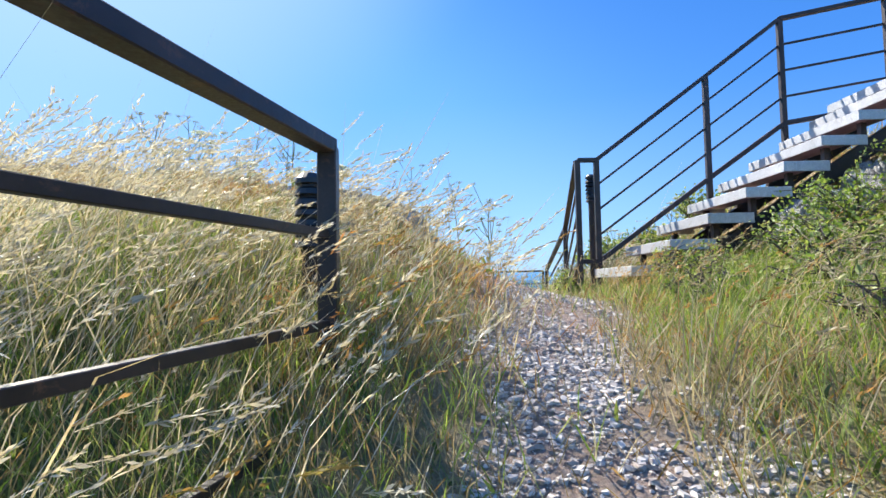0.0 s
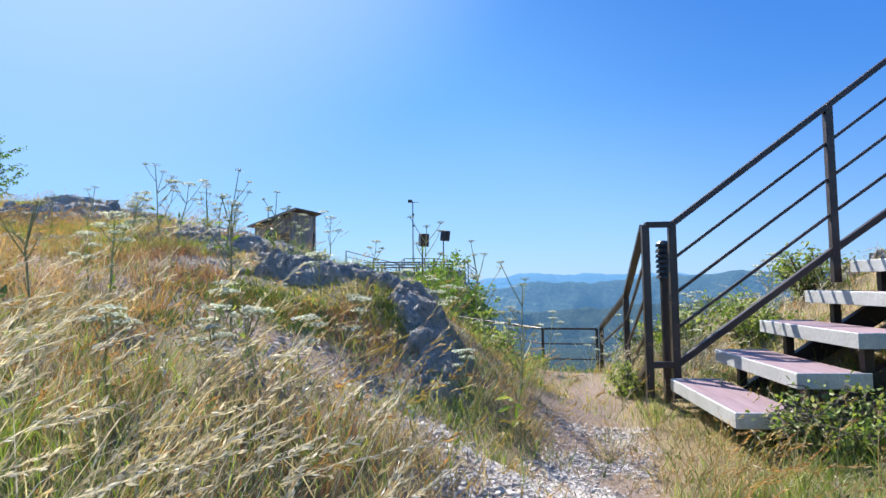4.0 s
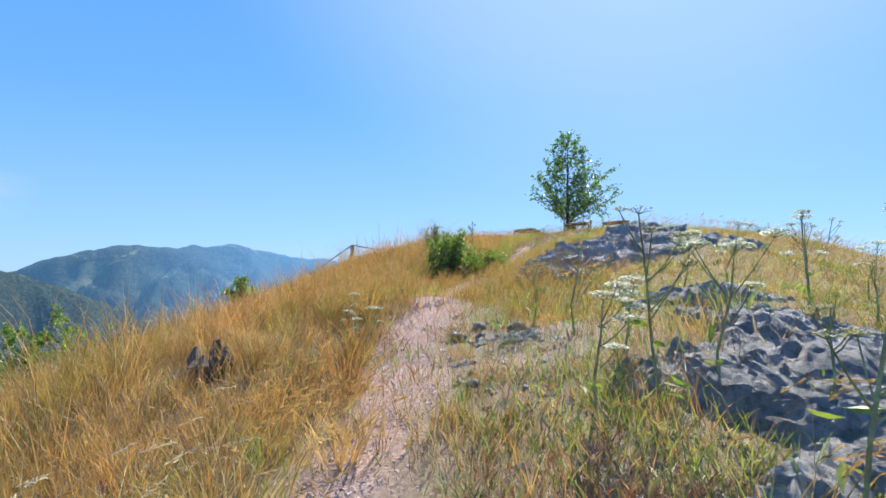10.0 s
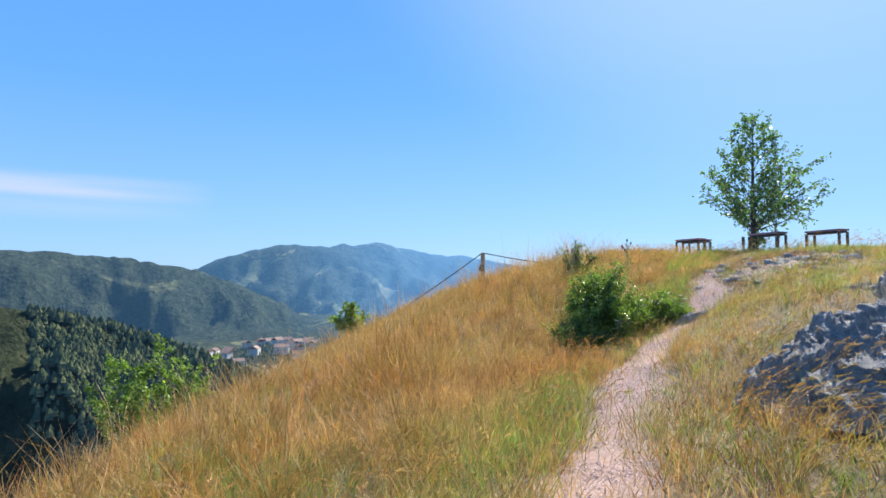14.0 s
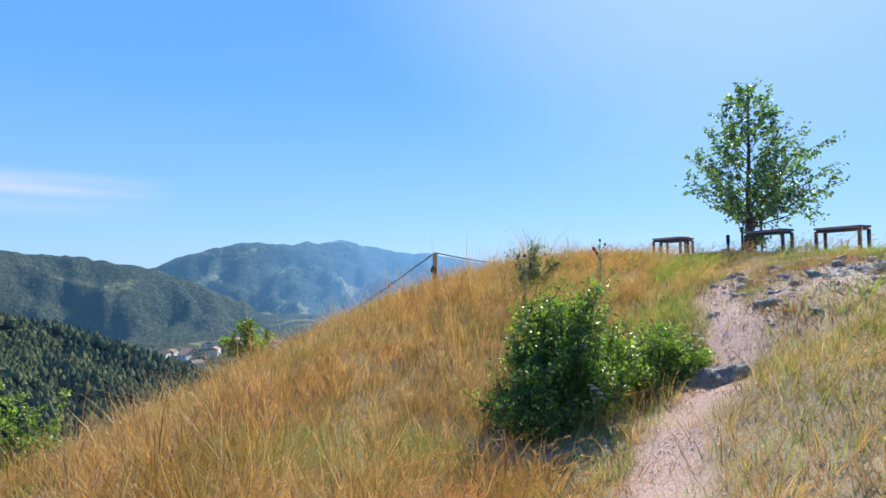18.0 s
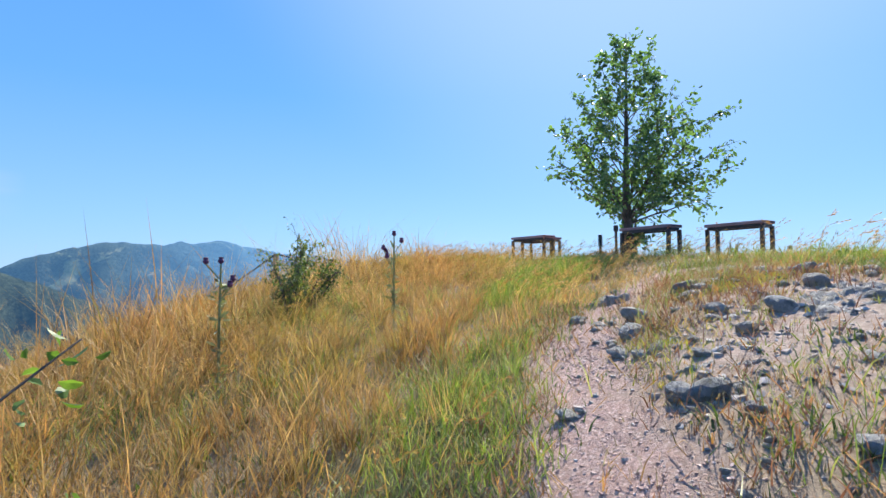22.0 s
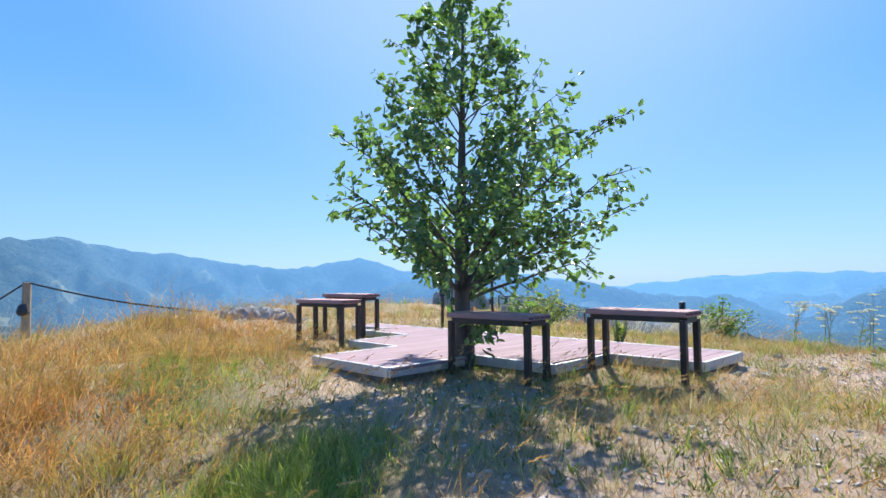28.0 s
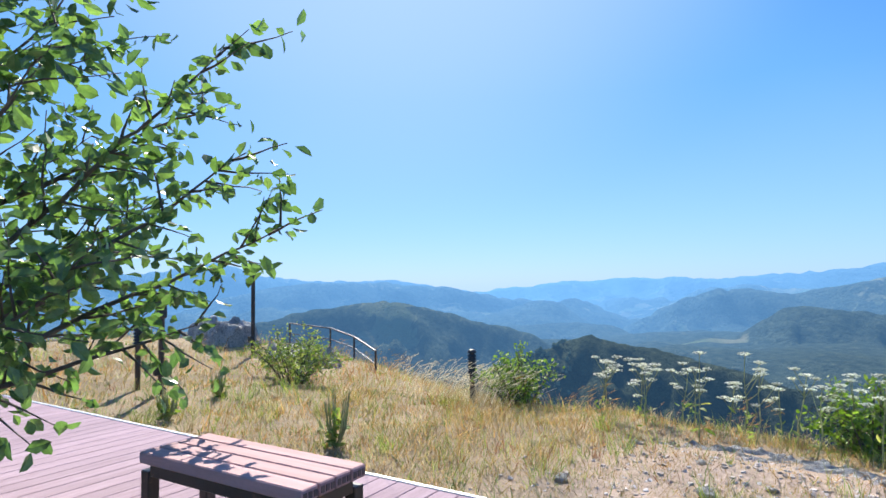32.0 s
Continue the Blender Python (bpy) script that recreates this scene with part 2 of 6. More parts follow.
def rock_material():
    m, nt, b = nodes_of("grey_limestone")
    base = ramp(nt, noise_of(nt, 2.2, 8, 0.7, 0.4), [(0.3, (0.35, 0.34, 0.325)), (0.5, (0.55, 0.535, 0.51)), (0.7, (0.76, 0.74, 0.70))])
    # shade of the pits painted into the colour, roughly following the bump
    pits = ramp(nt, noise_of(nt, 26, 8, 0.8), [(0.38, (0.36, 0.36, 0.36)), (0.54, (1.2, 1.2, 1.2))])
    col = mix(nt, 0.8, base, pits, "MULTIPLY")
    lichen = ramp(nt, noise_of(nt, 7, 6, 0.7, 0.8), [(0.6, (0, 0, 0)), (0.68, (0.6, 0.6, 0.6))])
    col = mix(nt, lichen, col, (0.30, 0.27, 0.13))
    nt.links.new(col, b.inputs["Base Color"])
    b.inputs["Roughness"].default_value = 0.9
    bumped(nt, b, noise_of(nt, 26, 10, 0.88), 1.0, 0.13)
    return m


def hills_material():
    """Woods, meadows and terraces of the valleys, bluer with distance: haze painted into colour and glow."""
    m, nt, b = nodes_of("wooded_hills_painted_haze")
    pos = nt.nodes.new("ShaderNodeNewGeometry").outputs["Position"]
    woods = ramp(nt, noise_of(nt, 0.09, 8, 0.75), [(0.35, (0.032, 0.042, 0.024)), (0.55, (0.072, 0.085, 0.045)), (0.72, (0.14, 0.145, 0.08))])
    field = ramp(nt, noise_of(nt, 0.012, 3, 0.6), [(0.3, (0.13, 0.17, 0.06)), (0.7, (0.30, 0.26, 0.14))])
    where = ramp(nt, noise_of(nt, 0.0045, 6, 0.62, 0.6), [(0.60, (0, 0, 0)), (0.63, (1, 1, 1))])
    plots = nt.nodes.new("ShaderNodeAttribute")
    plots.attribute_name = "fields"
    patch = ramp(nt, noise_of(nt, 0.016, 4, 0.6, 0.8), [(0.50, (0, 0, 0)), (0.53, (1, 1, 1))])
    where = mix(nt, plots.outputs["Fac"], where, patch)
    col = mix(nt, where, woods, field)
    haze_tint = nt.nodes.new("ShaderNodeAttribute")
    haze_tint.attribute_name = "haze_tint"
    # distance haze painted into the base colour
    col = mix(nt, haze_tint.outputs["Fac"], col, (0.03, 0.07, 0.12))
    nt.links.new(col, b.inputs["Base Color"])
    b.inputs["Roughness"].default_value = 1.0
    b.inputs["Specular IOR Level"].default_value = 0.0
    bumped(nt, b, noise_of(nt, 0.022, 9, 0.72), 1.0, 34.0)
    # the same haze painted as a blue glow of the hills
    nt.links.new(mix(nt, haze_tint.outputs["Fac"], (0.0, 0.0, 0.0), (0.16, 0.40, 0.76)), b.inputs["Emission Color"])
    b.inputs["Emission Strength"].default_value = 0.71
    return m


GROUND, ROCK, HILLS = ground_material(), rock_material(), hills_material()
STEEL = surface("dark_brown_painted_steel", [(0.35, (0.030, 0.022, 0.020)), (0.65, (0.060, 0.044, 0.040))], 3.0, 0.42, 0.15, 90, 0.15, 0.001, wear=(0.11, 0.06, 0.04))
BLACK = surface("black_plastic", [(0.3, (0.012, 0.012, 0.013)), (0.7, (0.035, 0.035, 0.038))], 6.0, 0.38, 0.0, 120, 0.1, 0.001)
BOARD = surface("reddish_composite_board", [(0.3, (0.285, 0.205, 0.230)), (0.7, (0.385, 0.285, 0.320))], 1.7, 0.85, 0.0, 40, 0.25, 0.0015, (14, 1.2, 14), 0.09)
SEAT = surface("reddish_seat_board", [(0.3, (0.34, 0.190, 0.185)), (0.7, (0.45, 0.265, 0.260))], 1.7, 0.78, 0.0, 40, 0.25, 0.0015, (1.2, 14, 14), 0.08, True)
TRIM = surface("silver_grey_edge_strip", [(0.3, (0.42, 0.43, 0.44)), (0.7, (0.60, 0.61, 0.62))], 2.5, 0.45, 0.35, 70, 0.15, 0.001, wear=(0.33, 0.31, 0.29))
BOARD.node_tree.nodes["Principled BSDF"].inputs["Specular IOR Level"].default_value = 0.12
HOLLOW_SHADE = surface("shadowed_board_end", [(0.3, (0.10, 0.06, 0.05)), (0.7, (0.16, 0.10, 0.09))], 9, 0.8)
PLANK = surface("weathered_grey_brown_wood", [(0.3, (0.085, 0.066, 0.052)), (0.5, (0.15, 0.12, 0.095)), (0.7, (0.23, 0.19, 0.15))], 2.0, 0.85, 0.0, 30, 0.5, 0.004, (9, 9, 0.8), 0.22)
TIMBER = surface("sun_bleached_timber", [(0.3, (0.24, 0.19, 0.13)), (0.7, (0.40, 0.33, 0.24))], 5, 0.85, 0.0, 40, 0.5, 0.003, (8, 8, 1))
GREYWOOD = surface("silvered_hut_planks", [(0.3, (0.17, 0.15, 0.13)), (0.5, (0.26, 0.235, 0.21)), (0.7, (0.36, 0.335, 0.30))], 2.0, 0.9, 0.0, 30, 0.5, 0.004, (9, 9, 0.8), 0.2)
ROOFING = surface("brown_metal_roof_sheet", [(0.3, (0.07, 0.055, 0.048)), (0.7, (0.14, 0.115, 0.10))], 1.5, 0.6, 0.3, 30, 0.3, 0.003, wear=(0.20, 0.13, 0.08))
CABLE = surface("black_rubber_cable", [(0.3, (0.018, 0.018, 0.02)), (0.7, (0.04, 0.04, 0.042))], 8, 0.55)
GALV = surface("galvanised_steel", [(0.3, (0.30, 0.31, 0.32)), (0.7, (0.46, 0.47, 0.48))], 6, 0.45, 0.7, 60, 0.1, 0.001, wear=(0.20, 0.14, 0.10))
BARK = surface("grey_brown_bark", [(0.3, (0.06, 0.048, 0.04)), (0.7, (0.17, 0.14, 0.115))], 9, 0.9, 0.0, 50, 0.8, 0.008, (1, 1, 0.4))
WALLS = surface("pale_render", [(0.3, (0.55, 0.52, 0.47)), (0.7, (0.75, 0.72, 0.67))], 0.2, 0.9, vary=0.15)
TILES = surface("brown_roof_tiles", [(0.3, (0.15, 0.105, 0.09)), (0.7, (0.25, 0.18, 0.155))], 0.3, 0.85, vary=0.35)
GLASS = surface("dark_window", [(0.3, (0.03, 0.035, 0.04)), (0.7, (0.06, 0.065, 0.07))], 1, 0.15)
CONCRETE = surface("grey_concrete", [(0.3, (0.22, 0.21, 0.20)), (0.7, (0.38, 0.37, 0.35))], 2.5, 0.9, bump=0.5)
RED = surface("faded_red_paint", [(0.3, (0.45, 0.05, 0.04)), (0.7, (0.62, 0.10, 0.08))], 9, 0.6)
STRAW = leafy("dry_golden_grass", [(0.0, (0.37, 0.245, 0.095)), (0.3, (0.54, 0.40, 0.18)), (0.6, (0.66, 0.525, 0.29)), (0.8, (0.57, 0.345, 0.175)), (1.0, (0.33, 0.335, 0.115))], 0.45, 0.6, (1.0, 0.82, 0.48), ((0.55, (1.05, 0.78, 0.66)), (0.8, (0.60, 0.74, 0.40)), (2.2, (0.66, 0.60, 0.50)), (5.5, (0.56, 0.54, 0.48))))
PALE = leafy("greyish_dry_grass", [(0.0, (0.31, 0.265, 0.165)), (0.35, (0.44, 0.39, 0.265)), (0.7, (0.60, 0.56, 0.42)), (0.85, (0.44, 0.345, 0.21)), (1.0, (0.28, 0.33, 0.14))], 0.5, 0.6, (1.0, 0.92, 0.65), ((1.6, (0.75, 0.60, 0.48)), (4.0, (0.70, 0.68, 0.6))))
OAT = leafy("pale_oat_grass", [(0.0, (0.45, 0.40, 0.28)), (0.5, (0.59, 0.55, 0.43)), (1.0, (0.72, 0.69, 0.59))], 0.4, 0.5, (1.0, 0.9, 0.65))
GREEN = leafy("green_grass", [(0.0, (0.13, 0.19, 0.04)), (0.4, (0.22, 0.30, 0.07)), (0.75, (0.34, 0.39, 0.13)), (1.0, (0.50, 0.46, 0.20))], 0.45, 0.5, (0.9, 1.0, 0.4))
HERB = leafy("dark_herb_leaves", [(0.0, (0.075, 0.115, 0.03)), (0.5, (0.15, 0.20, 0.06)), (1.0, (0.27, 0.29, 0.10))], 0.35, 0.5, (0.9, 1.0, 0.4))
RUST = leafy("reddish_dry_herbs", [(0.0, (0.22, 0.115, 0.065)), (0.6, (0.36, 0.21, 0.12)), (1.0, (0.48, 0.33, 0.19))], 0.3, 0.7, (1.0, 0.7, 0.5))
LEAF = leafy("plum_leaves", [(0.0, (0.11, 0.165, 0.085)), (0.6, (0.18, 0.25, 0.12)), (1.0, (0.28, 0.35, 0.16))], 0.46, 0.24, (0.85, 1.2, 0.42))
BUSHLEAF = leafy("fresh_bush_leaves", [(0.0, (0.10, 0.17, 0.035)), (0.6, (0.19, 0.29, 0.06)), (1.0, (0.31, 0.40, 0.11))], 0.5, 0.40, (0.95, 1.1, 0.35))
ROSELEAF = leafy("dark_rose_leaves", [(0.0, (0.09, 0.155, 0.04)), (0.6, (0.17, 0.26, 0.065)), (0.9, (0.26, 0.36, 0.09)), (1.0, (0.38, 0.45, 0.14))], 0.5, 0.35, (0.95, 1.1, 0.35))
STALK = leafy("green_stalks", [(0.0, (0.20, 0.23, 0.10)), (1.0, (0.36, 0.37, 0.18))], 0.2, 0.6)
UMBEL = leafy("creamy_white_florets", [(0.0, (0.48, 0.52, 0.36)), (0.6, (0.62, 0.64, 0.52)), (1.0, (0.72, 0.72, 0.64))], 0.3, 0.7, (1.0, 1.0, 0.9))
SEEDS = leafy("yellow_green_seed_heads", [(0.0, (0.28, 0.26, 0.10)), (1.0, (0.46, 0.42, 0.20))], 0.25, 0.7)
PURPLE = leafy("purple_thistle_heads", [(0.0, (0.055, 0.030, 0.040)), (1.0, (0.16, 0.06, 0.15))], 0.2, 0.7)


def woods_material():
    m, nt, b = nodes_of("far_trees_painted_haze")
    g = nt.nodes.new("ShaderNodeNewGeometry")
    col = ramp(nt, g.outputs["Random Per Island"], [(0.0, (0.042, 0.054, 0.018)), (0.6, (0.075, 0.088, 0.030)), (1.0, (0.13, 0.135, 0.05))])
    haze_tint = nt.nodes.new("ShaderNodeAttribute")
    haze_tint.attribute_name = "haze_tint"
    # haze painted into the trees' base colour and emission
    nt.links.new(mix(nt, haze_tint.outputs["Fac"], col, (0.03, 0.07, 0.12)), b.inputs["Base Color"])
    nt.links.new(mix(nt, haze_tint.outputs["Fac"], (0.0, 0.0, 0.0), (0.16, 0.40, 0.76)), b.inputs["Emission Color"])
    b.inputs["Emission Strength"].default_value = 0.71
    b.inputs["Roughness"].default_value = 1.0
    b.inputs["Specular IOR Level"].default_value = 0.05
    return m


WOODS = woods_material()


# ---- mesh helpers ----
def part(name, bm, material, parent=None, label="", smooth=False):
    """Links a bmesh as one mesh object, under a thing or a part."""
    me = bpy.data.meshes.new(name)
    bm.to_mesh(me)
    bm.free()
    me.materials.append(material)
    if smooth:
        me.polygons.foreach_set("use_smooth", [True] * len(me.polygons))
    ob = new(name, me)
    ob.parent = parent
    return tagged(ob, label)


def thing(name, at, label, category, group="", turn=0.0, kind=""):
    ob = new(name)
    ob.matrix_basis = pose(*at, 0, 0, turn)
    return tagged(ob, label, category, group, kind)


def arrays(name, verts, faces, material, parent=None, smooth=False):
    """A mesh from numpy vertices and a list of (n, k) index arrays."""
    me = bpy.data.meshes.new(name)
    me.vertices.add(len(verts))
    me.vertices.foreach_set("co", np.asarray(verts, np.float32).ravel())
    loops = np.concatenate([f.ravel() for f in faces]).astype(np.int32)
    sizes = np.concatenate([np.full(len(f), f.shape[1]) for f in faces]).astype(np.int32)
    me.loops.add(len(loops))
    me.loops.foreach_set("vertex_index", loops)
    me.polygons.add(len(sizes))
    me.polygons.foreach_set("loop_start", (np.cumsum(sizes) - sizes).astype(np.int32))
    me.polygons.foreach_set("loop_total", sizes)
    me.polygons.foreach_set("use_smooth", np.full(len(sizes), smooth))
    me.update(calc_edges=True)
    me.materials.append(material)
    ob = new(name, me)
    ob.parent = parent
    return ob


def box(bm, size, at=(0, 0, 0), turn=(0, 0, 0), bevel=0.0):
    made = bmesh.ops.create_cube(bm, size=1.0, matrix=pose(*at, *turn) @ Matrix.Diagonal((*size, 1)))
    if bevel:
        edges = list({e for v in made["verts"] for e in v.link_edges})
        bmesh.ops.bevel(bm, geom=edges, offset=bevel, segments=1, affect="EDGES")
    return bm


def beam(bm, a, b, w, h, bevel=0.004):
    """A square bar from a to b, w across and h high."""
    a, b = Vector(a), Vector(b)
    d = b - a
    side = Vector((0, 0, 1)).cross(d)
    side = side.normalized() if side.length > 1e-5 else Vector((1, 0, 0))
    d.normalize()
    up = d.cross(side)
    m = Matrix((side, d, up)).transposed().to_4x4()
    m.translation = (a + b) / 2
    made = bmesh.ops.create_cube(bm, size=1.0, matrix=m @ Matrix.Diagonal((w, (b - a).length, h, 1)))
    if bevel:
        bmesh.ops.bevel(bm, geom=list({e for v in made["verts"] for e in v.link_edges}), offset=bevel, segments=1, affect="EDGES")
    return bm


def tube(bm, points, radii, sides=7, cap=True):
    """A round rod through the points, its radius given at each."""
    points = [Vector(p) for p in points]
    rings, ref = [], Vector((0.3, 0.9, 0.2)).normalized()
    for i, p in enumerate(points):
        d = (points[min(i + 1, len(points) - 1)] - points[max(i - 1, 0)]).normalized()
        u = d.cross(ref)
        u = u.normalized() if u.length > 1e-4 else d.orthogonal().normalized()
        v = d.cross(u)
        r = radii[i] if isinstance(radii, (list, tuple)) else radii
        rings.append([bm.verts.new(p + (u * math.cos(k * 2 * math.pi / sides) + v * math.sin(k * 2 * math.pi / sides)) * r) for k in range(sides)])
    for a, b in zip(rings, rings[1:]):
        for k in range(sides):
            bm.faces.new((a[k], a[(k + 1) % sides], b[(k + 1) % sides], b[k]))
    if cap:
        bm.faces.new(rings[0][::-1])
        bm.faces.new(rings[-1])
    return bm


def lathe(bm, profile, sides=16, at=(0, 0, 0)):
    """A turned shape from (radius, height) pairs."""
    rings = [[bm.verts.new((at[0] + r * math.cos(k * 2 * math.pi / sides), at[1] + r * math.sin(k * 2 * math.pi / sides), at[2] + z)) for k in range(sides)] for r, z in profile]
    for a, b in zip(rings, rings[1:]):
        for k in range(sides):
            bm.faces.new((a[k], a[(k + 1) % sides], b[(k + 1) % sides], b[k]))
    bm.faces.new(rings[0][::-1])
    bm.faces.new(rings[-1])
    return bm


def patchy(x, y, seed=0):
    """Smooth noise between 0 and 1 on arrays."""
    xi, yi = np.floor(x).astype(np.int64), np.floor(y).astype(np.int64)
    fx, fy = x - xi, y - yi
    fx, fy = fx * fx * (3 - 2 * fx), fy * fy * (3 - 2 * fy)

    def at(a, b):
        h = (a * 374761393 + b * 668265263 + seed * 1442695041) & 0x7FFFFFFF
        h = ((h ^ (h >> 13)) * 1274126177) & 0x7FFFFFFF
        return ((h ^ (h >> 16)) & 0xFFFF) / 65535.0
    return (at(xi, yi) * (1 - fx) + at(xi + 1, yi) * fx) * (1 - fy) + (at(xi, yi + 1) * (1 - fx) + at(xi + 1, yi + 1) * fx) * fy


def rough_noise(x, y, octaves=4, seed=0):
    total, amp, norm = 0.0, 1.0, 0.0
    for o in range(octaves):
        total, norm = total + amp * patchy(x * 2 ** o, y * 2 ** o, seed + o), norm + amp
        amp *= 0.5
    return total / norm


# ---- the lie of the land: spot heights of the plan, joined by a smooth sheet ----
PATH = [(0, -3, -1.1), (0.05, 0, 0.05), (0.25, 1.3, 0.8), (0.5, 2.7, 1.12), (0.5, 3.6, 1.28), (0.1, 4.3, 1.42), (-0.65, 4.7, 1.58), (-1.46, 5.1, 1.85), (-2.1, 5.6, 2.08), (-2.8, 6.05, 2.38), (-3.6, 6.4, 2.58), (-4.6, 6.75, 2.72), (-6.3, 7.75, 2.93), (-7.7, 8.6, 3.02), (-9.4, 9.95, 3.08), (-10.3, 10.9, 3.12), (-11, 11.8, 3.2), (-11.5, 12.6, 3.42), (-12.1, 13.2, 3.66), (-13.3, 14.4, 4.1), (-13.65, 15.4, 4.36), (-14, 17.1, 4.55), (-14.4, 18.9, 4.6), (-14.6, 22, 4.58)]
TREAD = [q for q in PATH if q[:2] not in {(0.1, 4.3), (-0.65, 4.7), (-1.46, 5.1), (-2.1, 5.6), (-2.8, 6.05), (-3.6, 6.4), (-4.6, 6.75), (-7.7, 8.6), (-11, 11.8), (-11.5, 12.6), (-12.1, 13.2), (-13.3, 14.4), (-13.65, 15.4), (-14.4, 18.9)}]
SPUR = [(0.5, 3.4, 1.25), (0.6, 5.7, 1.2), (1, 7.4, 1.12), (1.2, 9.4, 0.75)]
WEST = [(-1.6, 2, 1.35), (-1.6, 3.8, 1.7), (-3, 3, 1.6), (-3.8, 4.6, 1.85), (-6, 3, 1.1), (-5.5, 5.5, 2.2), (-8.2, 5.1, 2.22), (-10.1, 6.2, 2.3), (-13, 8.5, 2.65), (-18, 9.7, 2.92), (-24, 13.1, 3.72), (-25, 17, 4.5), (-30, 17.5, 4.15), (-36, 19, 3.75), (-13, 3, 0.7), (-20, 4.5, 0.35), (-30, 9, 0.8), (-40, 12, 0.6), (-9, 0, -0.7), (-3.5, -2, -0.6), (-16, 13, 3.9), (-19, 15, 4.35)]
TOP = [(-17, 19, 4.62), (-21, 20, 4.65), (-17, 22, 4.62), (-25.3, 20.6, 4.9), (-23, 24, 4.7), (-29, 23, 4.75), (-13, 21, 4.6), (-15.5, 24.3, 4.52), (-14.3, 24.9, 4.46), (-16.2, 25.4, 4.44), (-18, 25.5, 4.4), (-23, 27, 4.6), (-15.6, 27.3, 3.6), (-20, 30, 3), (-27, 31, 3.2), (-36, 27, 3), (-10, 17, 4.2), (-11, 21, 4.3)]
EAST = [(-7.5, 14, 3.7), (-5.5, 8.6, 2.75), (-6.5, 21.5, 2.95), (-3, 12, 2.5), (-4, 14, 2.62), (-3.1, 14.5, 2.25), (-5, 13.6, 2.98), (-5.8, 13.1, 3.3), (-6.3, 16.5, 2.9), (-8, 23.7, 3.12), (-9.6, 22.6, 3.72), (-6.8, 24.4, 2.75), (-5, 25.6, 2.4), (-0.5, 12, 0.8), (-3.3, 17.8, 1.5), (-3, 25, 1.65), (-1, 29.5, 2.15), (-0.7, 16, 0.9), (-3.2, 28, 2.2), (-6, 27.5, 2.65), (-4, 30, 2.6), (-8, 28, 2.9), (-12, 28, 3.2), (1.5, 1.2, 0.95), (1.7, 3, 1.2), (2.6, 4.6, 1.5), (3.4, 3, 1.8), (4.5, 5, 2.6), (6, 6, 3.4), (6, 2, 2.6), (3, 7.5, 1.8), (2.2, 9.5, 0.6), (1.5, -2, -0.3)]
FALL = [(3, 13, -4), (1, 18, -5), (1, 26, -5), (0, 36, -6), (7, 11, 0), (-12, 40, -4), (-30, 42, -8), (-50, 30, -9), (-55, 10, -14), (-35, -6, -16), (-14, -12, -9), (4, -12, -5), (16, 0, 3), (18, 14, -4)]
BARE = [(-0.65, 4.04, 1.74), (-1.42, 4.57, 1.94), (0, 4.17, 1.43), (0.44, 4.55, 1.12), (1.01, 6.64, 1.14), (0.23, 7.18, 1.38), (-0.33, 5.92, 1.9), (-0.4, 6.32, 2.05), (-1.33, 6.21, 2.22), (-2.63, 7.26, 2.56), (-2.35, 7.67, 2.53), (-3.94, 6.85, 2.56), (-5.02, 6.51, 2.46), (-3.46, 5.53, 2.33), (-2.11, 6.63, 2.42), (-2.51, 6.14, 2.4), (-3.15, 5.89, 2.27), (-4.25, 8.66, 2.95), (-2.15, 8, 2.5), (-8.57, 12.95, 3.86), (-9.25, 11.49, 3.58), (-8.36, 11.81, 3.52), (-7.57, 10.18, 3.14), (-11.35, 11.89, 3.33), (-8.24, 8.72, 2.85), (-12.57, 13.37, 3.85), (-11.25, 11.68, 3.22), (-10.61, 12.09, 3.6), (-11.31, 12.05, 3.33), (-13.87, 14.79, 4.18), (-12.68, 14.65, 4.27), (-12.05, 14.19, 4.08), (-12.22, 13.82, 4), (-12.34, 14.31, 4.12), (-12.77, 14.28, 4.18), (-13.76, 14.43, 4.08), (-13.24, 13.74, 3.92), (-13.53, 18.27, 4.5), (-15.31, 14.52, 4.08), (-14.98, 19.23, 4.64), (-19.58, 18.54, 4.72), (-14.42, 20.92, 4.58), (-15, 23.48, 4.6), (-0.61, 4.53, 1.6), (-11.46, 12.32, 3.36), (-1.46, 5.09, 1.93), (-2.05, 5.58, 2.15), (-11.55, 12.75, 3.55), (-11.85, 13.05, 3.68)]  # rock edges, bare earth and trail
SPOTS = np.array(TREAD + SPUR + WEST + TOP + EAST + FALL + BARE)
HILL = (-14.0, 14.0)


def _kernel(d2):
    return 0.5 * d2 * np.log(np.maximum(d2, 1e-9))


_n = len(SPOTS)
_k = np.zeros((_n + 3, _n + 3))
_k[:_n, :_n] = _kernel((SPOTS[:, None, 0] - SPOTS[None, :, 0]) ** 2 + (SPOTS[:, None, 1] - SPOTS[None, :, 1]) ** 2) + np.eye(_n) * 0.06
_k[:_n, _n], _k[:_n, _n + 1:], _k[_n, :_n], _k[_n + 1:, :_n] = 1, SPOTS[:, :2], 1, SPOTS[:, :2].T
_w = np.linalg.solve(_k, np.concatenate([SPOTS[:, 2], np.zeros(3)]))

